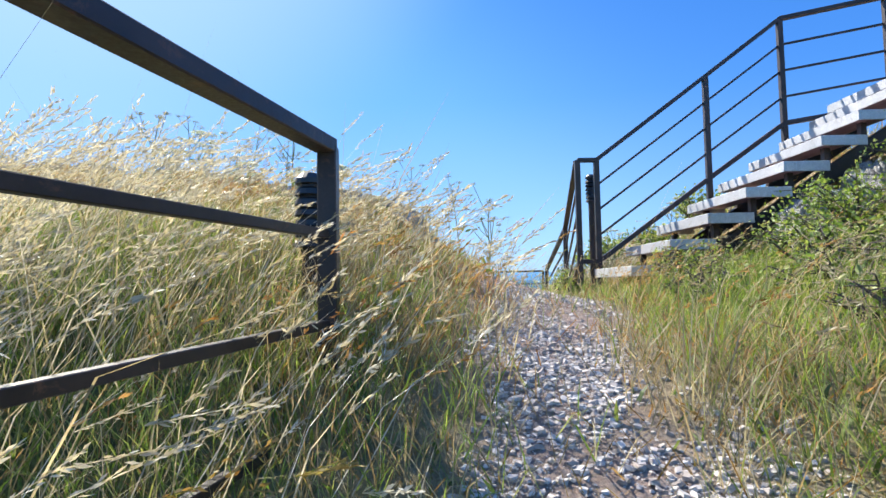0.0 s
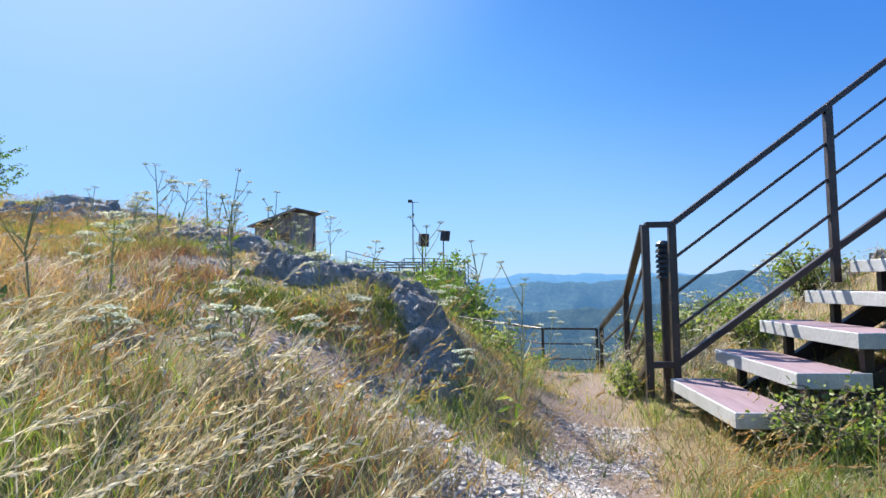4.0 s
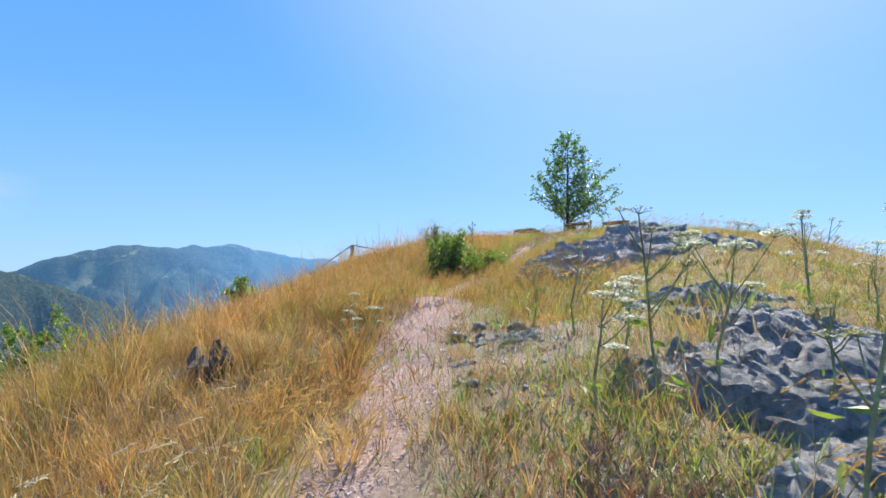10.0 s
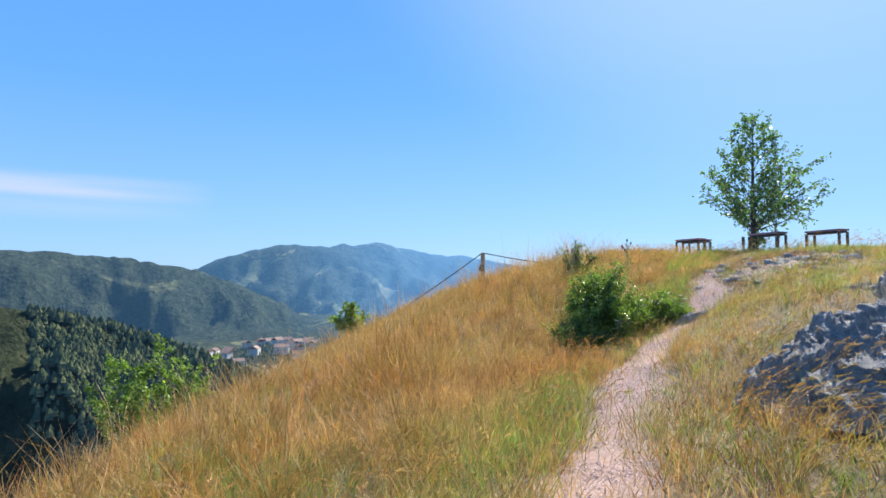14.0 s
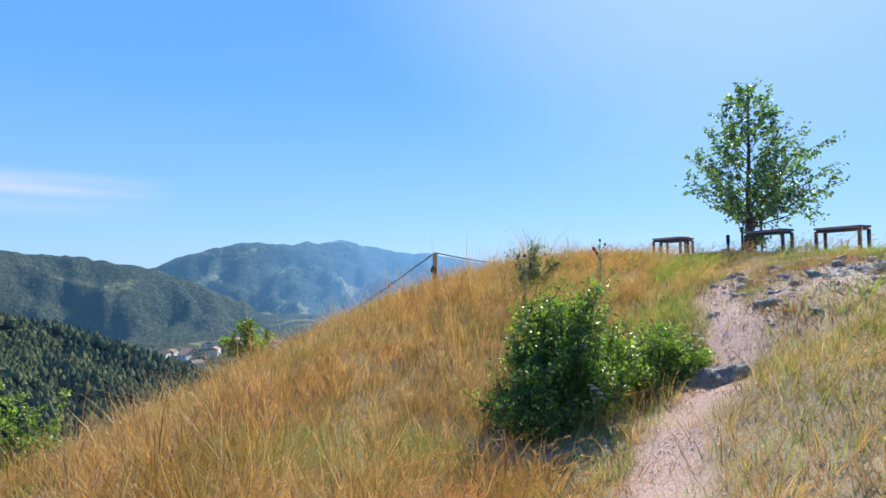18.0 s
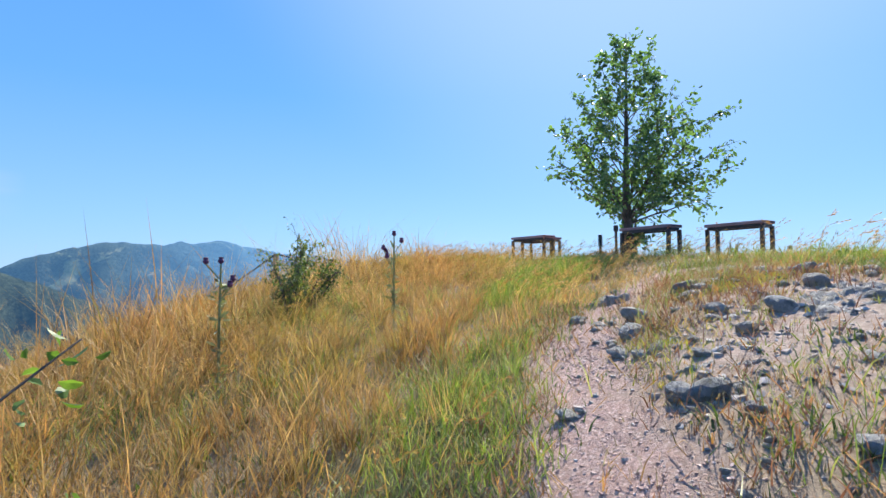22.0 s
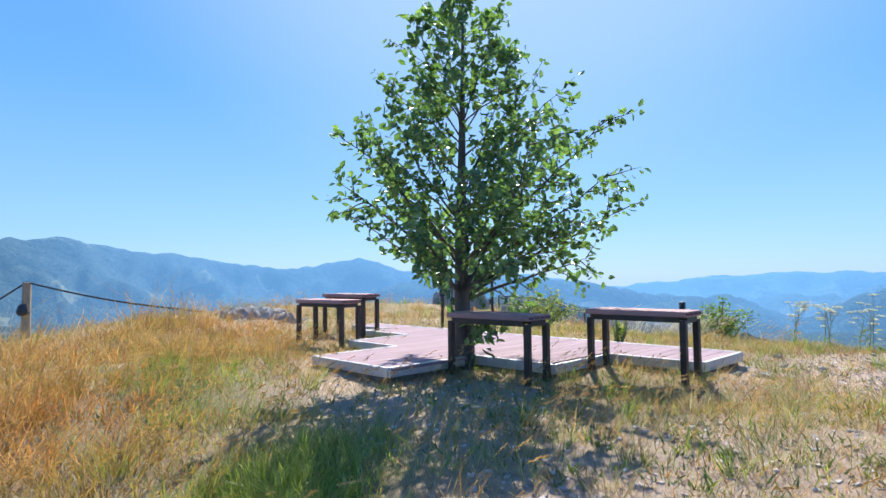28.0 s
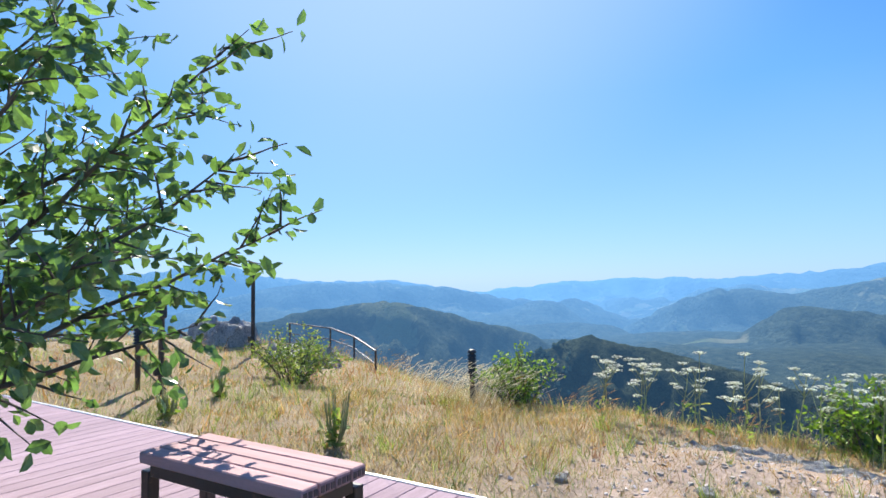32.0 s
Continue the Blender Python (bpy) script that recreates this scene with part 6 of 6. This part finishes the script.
def bush(at, size, count, seed, label, material, leaf=0.05, name="bush", lean=(0, 0), stems=14, spread=1.0):
    """Stems from one root, leaves on their outer reaches, uneven outline."""
    rng, rnd = np.random.default_rng(seed), random.Random(seed)
    ob = thing(name, at, label, "bush")
    bm, P, D = bmesh.new(), [], []
    sx, sy, sz = size
    per = max(1, count // (stems * 9))
    for k in range(stems):
        a, q = rnd.uniform(0, 2 * math.pi), math.sqrt(rnd.random()) * spread
        tip = Vector((math.cos(a) * q * sx + lean[0], math.sin(a) * q * sy + lean[1], sz * (1 - 0.55 * q * q) * rnd.uniform(0.75, 1.12)))
        root = Vector((tip.x * 0.15, tip.y * 0.15, -0.08))
        mid = root.lerp(tip, 0.5) + Vector((rnd.gauss(0, 0.06) * sx, rnd.gauss(0, 0.06) * sy, 0.1 * sz))
        tube(bm, [root, mid, tip], [0.012, 0.008, 0.003], 5)
        for j in range(9):
            s = 0.28 + 0.72 * j / 8
            c = root.lerp(mid, s * 2) if s < 0.5 else mid.lerp(tip, s * 2 - 1)
            side = Vector((rnd.gauss(0, 1) * sx, rnd.gauss(0, 1) * sy, rnd.gauss(0, 0.8) * sz)) * 0.17
            e = c + side
            e.z = max(e.z, 0.02)
            tube(bm, [c, e], [0.004, 0.002], 3)
            for _ in range(per):
                w = rnd.random()
                P.append(list(c.lerp(e, w) + Vector((rnd.gauss(0, 0.035), rnd.gauss(0, 0.035), rnd.gauss(0, 0.035)))))
                D.append([rnd.gauss(0, 1), rnd.gauss(0, 1), rnd.gauss(0.15, 0.6)])
    part("stem_cluster", bm, BARK, ob)["kind"] = "stuff"
    D = np.array(D)
    D /= np.linalg.norm(D, axis=1)[:, None]
    verts, faces = leaves(np.array(P), D, np.full(len(P), leaf), rng)
    arrays("foliage", verts, faces, material, ob)
    return ob


bush((-12.0, 11.2, height(-12.0, 11.2)), (0.62, 0.58, 1.02), 17000, 31, "dense dark green rose bush beside the trail", ROSELEAF, 0.038, stems=60)
bush((-11.8, 10.7, height(-11.8, 10.7)), (0.50, 0.42, 0.50), 6000, 43, "low dark skirt of rose shoots below the bush", ROSELEAF, 0.036, stems=34)
bush((-12.0, 12.0, height(-12.0, 12.0)), (0.42, 0.62, 0.50), 8000, 32, "low green bramble spreading beside the bush", BUSHLEAF, 0.034, stems=40)
bush((-16.9, 13.35, height(-16.9, 13.35)), (0.55, 0.55, 0.85), 3000, 33, "small olive green shrub on the grassy shoulder", HERB, 0.035, stems=16)
bush((-21.9, 3.2, height(-21.9, 3.2)), (1.75, 1.75, 3.25), 9000, 34, "light green young tree below the slope", BUSHLEAF, 0.10, "sapling", stems=22)
bush((-21.6, 8.85, height(-21.6, 8.85)), (0.8, 0.8, 0.95), 1500, 35, "pale green sapling below the slope", BUSHLEAF, 0.10, "sapling", stems=9)
bush((-1.1, 13.2, height(-1.1, 13.2)), (1.1, 1.5, 1.3), 3000, 36, "green hawthorn bush at the cliff edge", BUSHLEAF, 0.055, stems=20)
bush((0.2, 11.4, height(0.2, 11.4)), (0.9, 0.9, 0.9), 1800, 37, "tangled green bush behind the fence", BUSHLEAF, 0.05, stems=16)
bush((-20.9, 24.6, height(-20.9, 24.6)), (0.75, 0.75, 0.75), 2200, 38, "light green broom shrub in dry grass", GREEN, 0.05, stems=22)
bush((-17.75, 25.5, height(-17.75, 25.5)), (0.55, 0.5, 0.75), 1800, 39, "dark green shrub at the edge of the summit", BUSHLEAF, 0.05, stems=16)
bush((-14.2, 25.3, height(-14.2, 25.3)), (0.5, 0.5, 0.7), 1600, 40, "leafy green shrub among white flowers", BUSHLEAF, 0.05, stems=16)


for k, (x, y, w, h) in enumerate(((-0.9, 15.6, 1.2, 1.7), (-0.6, 17.4, 1.3, 2.0), (-1.3, 20.2, 1.2, 1.3), (-0.8, 22.6, 1.2, 1.4), (-1.0, 25.4, 1.2, 1.3), (-0.4, 28.2, 1.0, 1.2), (0.4, 13.4, 0.9, 0.9), (0.3, 24.0, 1.4, 1.5), (0.2, 20.0, 1.4, 1.4), (0.4, 16.4, 1.2, 1.2), (0.9, 14.6, 1.0, 1.2), (0.6, 18.6, 1.3, 1.5), (0.3, 12.2, 0.8, 0.9), (1.2, 15.4, 1.2, 1.3), (1.4, 17.4, 1.3, 1.4), (1.0, 21.5, 1.3, 1.3), (-0.2, 14.4, 1.0, 1.2))):
    bush((x, y, height(x, y)), (w, w, h), 3600, 80 + k, "green scrub clinging to the cliff edge", BUSHLEAF, 0.075, stems=22)
for k, (x, y, w, h, n) in enumerate(((2.3, 3.4, 0.55, 0.35, 2200), (2.9, 4.0, 0.6, 0.42, 2600), (3.5, 3.4, 0.7, 0.45, 2600), (3.9, 4.3, 0.6, 0.4, 2200), (2.0, 4.6, 0.4, 0.3, 1400), (2.7, 2.6, 0.55, 0.3, 1600), (4.7, 4.2, 0.7, 0.5, 2000), (1.65, 2.0, 0.32, 0.2, 700), (1.95, 2.8, 0.36, 0.24, 800), (1.35, 1.25, 0.22, 0.16, 450), (2.2, 1.8, 0.36, 0.24, 800), (1.45, 3.2, 0.25, 0.2, 500))):
    bush((x, y, height(x, y)), (w, w, h), n, 60 + k, "fresh green weeds spreading over the bank below the stair", GREEN, 0.032, "weed_clump", stems=26)


for k, (x, y, w, h, n) in enumerate(((2.1, 7.4, 0.36, 0.45, 1300), (2.7, 8.0, 0.42, 0.5, 1500), (1.95, 8.5, 0.34, 0.5, 1200), (2.5, 6.8, 0.34, 0.36, 1100), (3.3, 7.3, 0.45, 0.45, 1400), (3.3, 8.6, 0.5, 0.55, 1500), (1.35, 9.55, 0.34, 0.42, 1000), (0.75, 9.6, 0.34, 0.40, 1000), (0.1, 9.2, 0.36, 0.36, 1000), (2.2, 9.3, 0.42, 0.6, 1400), (1.45, 6.75, 0.2, 0.26, 500), (0.25, 7.9, 0.3, 0.3, 800))):
    bush((x, y, height(x, y)), (w, w, h), n, 160 + k, "tall green weeds crowding the railing", GREEN, 0.045, "weed_clump", stems=18)


def umbellifer(at, tall, seed, white=True, spread=0.07, heads=4, label=""):
    """Hollow branching stem, each branch ending in a flat umbel on thin spokes."""
    rnd, rng = random.Random(seed), np.random.default_rng(seed)
    ob = thing("umbellifer", at, label or ("wild umbellifer with flat creamy white flower heads" if white else "tall dry umbellifer with yellow-green seed heads"), "wildflower", "umbellifers on the hill")
    lean = Vector((rnd.gauss(0.06, 0.08), rnd.gauss(0, 0.08), 1))
    stem = bmesh.new()
    top = lean * tall
    pts = [Vector((0, 0, -0.05)), top * 0.35 + Vector((rnd.gauss(0, 0.02), rnd.gauss(0, 0.02), 0)), top * 0.7, top]
    tube(stem, pts, [0.007, 0.006, 0.0045, 0.003], 5)
    ends = [(pts[2], top, spread)]
    for k in range(heads - 1):
        s = rnd.uniform(0.42, 0.85)
        start = pts[0].lerp(top, s)
        a = rnd.uniform(0, 2 * math.pi)
        end = start + Vector((math.cos(a), math.sin(a), rnd.uniform(0.8, 1.6))) * tall * rnd.uniform(0.14, 0.26)
        part("branch", tube(bmesh.new(), [start, start.lerp(end, 0.55) + Vector((0, 0, -0.01)), end], [0.004, 0.0035, 0.0025], 4), STALK, ob)
        ends.append((start, end, spread * rnd.uniform(0.6, 1.0)))
    part("stem", stem, STALK, ob)
    for start, end, r in ends:
        head, florets = bmesh.new(), []
        n = 12
        for k in range(n):
            q, a = math.sqrt((k + 0.5) / n), k * 2.39996
            tip = end + Vector((math.cos(a) * r * q, math.sin(a) * r * q, r * (0.5 - 0.25 * q * q)))
            tube(head, [end, tip], 0.0012, 3, False)
            for _ in range(9 if white else 5):
                florets.append(tip + Vector((rnd.gauss(0, r * 0.11), rnd.gauss(0, r * 0.11), rnd.gauss(0, 0.004))))
        spokes = part("umbel", head, STALK, ob)
        spokes["kind"] = "stuff"
        P = np.array([list(f) for f in florets])
        k = len(P)
        u = rng.normal(0, 1, (k, 3))
        u[:, 2] *= 0.35
        u /= np.linalg.norm(u, axis=1)[:, None]
        v = np.cross(u, rng.normal(0, 0.3, (k, 3)) + np.array([0, 0, 1.0]))
        v /= np.linalg.norm(v, axis=1)[:, None]
        s = (0.085 * r + 0.0025) if white else 0.004
        quad = np.stack([P + u * s, P + v * s, P - u * s, P - v * s], 1)
        arrays("floret_cluster", quad.reshape(-1, 3), [4 * np.arange(k)[:, None] + np.array([[0, 1, 2, 3]])], UMBEL if white else SEEDS, spokes)["kind"] = "stuff"
    frond = rng.uniform(-1, 1, (9, 3)) * np.array([0.05, 0.05, 0]) + np.array([0, 0, 1.0]) * rng.uniform(0.02, tall * 0.45, (9, 1))
    out = rng.normal(0, 1, (9, 3))
    out /= np.linalg.norm(out, axis=1)[:, None]
    verts, faces = leaves(frond, out, np.full(9, 0.13 * tall), rng, 0.28)
    arrays("foliage", verts, faces, GREEN, ob)
    return ob


def flowers(spots, seed, white=True, low=0.35, high=0.65, spread=0.07, heads=4):
    rnd = random.Random(seed)
    for x, y in spots:
        umbellifer((x, y, height(x, y)), rnd.uniform(low, high), rnd.randint(0, 9999), white, spread * rnd.uniform(0.8, 1.2), heads)


flowers([(-0.95, 3.85), (-1.2, 3.6), (-0.7, 3.7), (-0.75, 4.45), (-0.55, 5.0), (-1.05, 4.15), (-0.2, 5.9), (0.05, 5.35), (-0.95, 5.4)], 1, True, 0.25, 0.42, 0.075, 4)
flowers([(0.1, 7.2), (-0.3, 8.0), (0.35, 8.4), (-0.9, 8.6), (0.3, 9.2), (-0.6, 9.6), (0.5, 10.2), (-1.4, 9.3), (0.1, 10.6), (-1.9, 8.9)], 2, True, 0.4, 0.7, 0.08, 4)
flowers([(-2.4, 5.0), (-2.0, 4.7), (-3.6, 7.3), (-3.2, 6.75), (-2.9, 7.1)], 3, True, 0.35, 0.6, 0.075, 5)
flowers([(2.0, 7.0), (2.3, 7.9), (2.9, 7.4), (1.9, 8.9), (2.6, 8.6), (0.9, 9.2), (0.4, 9.4), (1.5, 9.3), (3.2, 8.0)], 14, True, 0.5, 0.8, 0.06, 5)
flowers([(-11.6 - 0.15 * k, 25.1 + 0.45 * math.sin(k * 2.1)) for k in range(34)], 4, True, 0.45, 0.80, 0.07, 5)
flowers([(-11.6, 11.3), (-11.4, 11.0), (-11.8, 12.4)], 5, True, 0.2, 0.35, 0.035, 4)
flowers([(-5.7, 6.85), (-5.95, 6.7), (-5.6, 6.65), (-6.3, 6.9)], 9, True, 0.16, 0.26, 0.045, 3)
flowers([(-2.2, 6.6), (-1.9, 7.0), (-0.4, 6.9), (-0.1, 7.5), (-3.0, 6.9), (-2.2, 4.2), (-1.2, 4.6)], 6, False, 0.55, 0.85, 0.05, 7)
flowers([(-1.0 - 0.55 * k, 8.4 + 1.1 * math.sin(k * 1.7)) for k in range(8)] + [(-5.4, 12.6), (-4.6, 13.0), (-6.0, 15.2), (-5.2, 14.6), (-3.8, 12.2)], 7, False, 0.35, 0.65, 0.05, 6)
flowers([(-1.4 - 0.42 * k, 9.6 + 0.9 * math.sin(k * 2.3)) for k in range(9)], 10, True, 0.35, 0.6, 0.065, 4)
flowers([(0.35, 5.0), (0.45, 5.9), (0.2, 6.3)], 8, False, 0.6, 0.85, 0.05, 6)


def thistle(at, tall, seed):
    rnd = random.Random(seed)
    rng = np.random.default_rng(seed)
    ob = thing("thistle", at, "tall spiny thistle with dark purple flower heads", "wildflower", "thistles")
    stem = bmesh.new()
    tube(stem, [(0, 0, -0.05), (0.01, 0, tall * 0.5), (0, 0.01, tall)], [0.012, 0.010, 0.006], 6)
    ends = [Vector((0, 0.01, tall))]
    for k in range(4):
        z = tall * rnd.uniform(0.62, 0.9)
        a = rnd.uniform(0, 2 * math.pi)
        e = Vector((math.cos(a) * 0.10, math.sin(a) * 0.10, z + 0.10))
        tube(stem, [(0, 0, z), e], [0.005, 0.004], 4)
        ends.append(e)
    part("stem", stem, STALK, ob)
    for e in ends:
        part("flower_head", lathe(bmesh.new(), [(0.005, 0), (0.018, 0.010), (0.022, 0.024), (0.015, 0.036), (0.019, 0.048), (0.008, 0.050)], 10, e), PURPLE, ob)
    p = np.stack([rng.normal(0, 0.01, 60), rng.normal(0, 0.01, 60), rng.uniform(0, tall * 0.85, 60)], 1)
    d = rng.normal(0, 1, (60, 3))
    d[:, 2] = 0.5
    d /= np.linalg.norm(d, axis=1)[:, None]
    verts, faces = leaves(p, d, np.full(60, 0.085), rng, 0.22)
    arrays("foliage", verts, faces, STALK, ob)
    return ob


thistle((-15.53, 13.88, height(-15.53, 13.88)), 0.82, 3)
thistle((-15.1, 12.32, height(-15.1, 12.32)), 0.85, 4)


def mullein(at, tall, seed):
    """Dry many-armed stalk standing up like a candlestick."""
    rnd = random.Random(seed)
    rng = np.random.default_rng(seed)
    ob = thing("mullein", at, "olive green candelabra-shaped mullein stalks", "wildflower", "mulleins behind the deck")
    for k in range(9):
        a = rnd.uniform(0, 2 * math.pi)
        r = rnd.uniform(0.03, 0.13)
        e = Vector((math.cos(a) * r, math.sin(a) * r, tall * rnd.uniform(0.7, 1.0)))
        part("stalk", tube(bmesh.new(), [(0, 0, -0.04), (e.x * 0.7, e.y * 0.7, tall * 0.35), e], [0.010, 0.011, 0.004], 5), STALK, ob)
    p = np.stack([rng.normal(0, 0.04, 50), rng.normal(0, 0.04, 50), rng.uniform(0.02, tall * 0.5, 50)], 1)
    d = rng.normal(0, 1, (50, 3))
    d[:, 2] = abs(d[:, 2])
    d /= np.linalg.norm(d, axis=1)[:, None]
    verts, faces = leaves(p, d, np.full(50, 0.10), rng, 0.35)
    arrays("foliage", verts, faces, GREEN, ob)


for x, y, h, s in ((-20.0, 22.2, 0.42, 1), (-17.8, 22.35, 0.5, 2), (-20.6, 23.2, 0.35, 4)):
    mullein((x, y, height(x, y)), h, s)


def stump(at):
    ob = thing("tree_stump", at, "charred broken tree stump in long grass", "stump")
    bm = bmesh.new()
    rnd = random.Random(3)
    for k in range(9):
        a = k * 0.7
        h = rnd.uniform(0.10, 0.30)
        tube(bm, [(math.cos(a) * 0.13, math.sin(a) * 0.13, -0.1), (math.cos(a) * 0.14 + rnd.gauss(0, 0.02), math.sin(a) * 0.14, h * 0.6), (math.cos(a) * 0.12 + rnd.gauss(0, 0.04), math.sin(a) * 0.12, h)], [0.06, 0.05, 0.02], 7)
    part("splintered_wood", bm, BARK, ob)


stump((-6.2, 5.72, height(-6.2, 5.72)))


def stake(at):
    ob = thing("marker_stake", at, "thin rusty marker stake with a faded red foot", "stake")
    part("rod", tube(bmesh.new(), [(0, 0, -0.1), (0.01, 0, 0.30)], 0.008, 7), STEEL, ob)
    part("red_sleeve", tube(bmesh.new(), [(0, 0, -0.02), (0.004, 0, 0.10)], 0.014, 8), RED, ob, "faded red sleeve")


stake((-1.5, 7.0, height(-1.5, 7.0)))


# ---- woods, village and houses in the valley ----
def far_woods(count, seed):
    """Conifers on the near valley sides, joined as one."""
    rng = np.random.default_rng(seed)
    az = np.radians(np.where(rng.random(count * 3) < 0.5, rng.uniform(76, 112, count * 3), rng.uniform(-36, 76, count * 3)))
    r = 60 * (900 / 60) ** rng.random(count * 3)
    x, y = HILL[0] - np.sin(az) * r, HILL[1] + np.cos(az) * r
    deg = np.degrees(az)
    field = rough_noise(x * 0.012, y * 0.012, 3, 91)
    village = (deg > 84) & (deg < 103) & (r > 420)
    keep = (field < np.where((deg > 76) & (r < 330), 0.9, 0.62)) & ~(village & (rng.random(len(r)) < 0.8)) & (rng.random(len(r)) < np.clip(r / 240, 0.3, 1)) & (((r > 300) & (r < 480) & (deg > 22)) | (deg > 70))
    x, y, r = x[keep][:count], y[keep][:count], r[keep][:count]
    n = len(x)
    z = far_height(x, y) - 0.4
    near = r < 80
    z[near] = ground(x[near], y[near], False) if near.any() else z[near]
    h = rng.uniform(2.2, 4.6, n)
    broad = np.degrees(np.arctan2(-(x - HILL[0]), y - HILL[1])) < 70
    h = np.where(broad, h * 0.7, h)
    w = h * np.where(broad, rng.uniform(0.5, 0.8, n), rng.uniform(0.30, 0.50, n))
    sides, tiers = 6, [(0.06, 0.80, 0.70), (0.30, 0.85, 0.88), (0.55, 0.62, 1.0)]
    verts, faces = [], []
    a = np.arange(sides) * 2 * np.pi / sides
    for k, (lo, rad, hi) in enumerate(tiers):
        ring = np.stack([np.cos(a), np.sin(a)], 1)[None] * (w * rad)[:, None, None] * rng.uniform(0.65, 1.3, (n, sides, 1))
        v = np.empty((n, sides + 1, 3))
        v[:, :sides, 0], v[:, :sides, 1] = x[:, None] + ring[:, :, 0], y[:, None] + ring[:, :, 1]
        v[:, :sides, 2] = z[:, None] + (h * lo)[:, None] + rng.uniform(-0.05, 0.05, (n, sides)) * h[:, None]
        v[:, sides] = np.stack([x, y, z + h * hi], 1)
        start = sum(len(q) for q in verts)
        base = start + (sides + 1) * np.arange(n)[:, None]
        faces += [base + np.array([[s, (s + 1) % sides, sides]]) for s in range(sides)]
        verts.append(v.reshape(-1, 3))
    verts = np.concatenate(verts)
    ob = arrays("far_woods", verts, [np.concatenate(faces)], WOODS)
    mark(ob, "haze_tint", haze_of(verts[:, 0], verts[:, 1]) + 0.02)
    tagged(ob, "dark green conifer woods on the valley sides", "woods", kind="stuff")


far_woods(40000, 6)


def house(at, turn, w, d, h):
    ob = thing("house", at, "small village house with pale walls and a reddish brown roof", "house", "houses in the valley", turn)
    wall = part("wall", box(bmesh.new(), (w, d, h + 4), (0, 0, h / 2 - 2)), WALLS, ob)
    bm = bmesh.new()
    e = 0.5
    v = [bm.verts.new(p) for p in ((-w / 2 - e, -d / 2 - e, h), (w / 2 + e, -d / 2 - e, h), (w / 2 + e, d / 2 + e, h), (-w / 2 - e, d / 2 + e, h), (-w / 2 - e, 0, h + d * 0.32), (w / 2 + e, 0, h + d * 0.32))]
    for f in ((0, 1, 5, 4), (2, 3, 4, 5), (0, 4, 3), (1, 2, 5), (3, 2, 1, 0)):
        bm.faces.new([v[i] for i in f])
    part("roof", bm, TILES, ob)
    for k in range(2):
        for sy in (-1, 1):
            part("window", box(bmesh.new(), (1.1, 0.08, 1.3), ((k - 0.5) * w * 0.5, sy * (d / 2 + 0.03), h * 0.55)), GLASS, wall)
    return ob


rnd = random.Random(12)
for k in range(38):
    az = radians(rnd.uniform(87, 104))
    r = rnd.uniform(560, 860)
    x, y = HILL[0] - math.sin(az) * r, HILL[1] + math.cos(az) * r
    house((x, y, float(far_height(np.array([x]), np.array([y]))[0])), rnd.uniform(0, 180), rnd.uniform(9, 15), rnd.uniform(8, 11), rnd.uniform(4.5, 8))
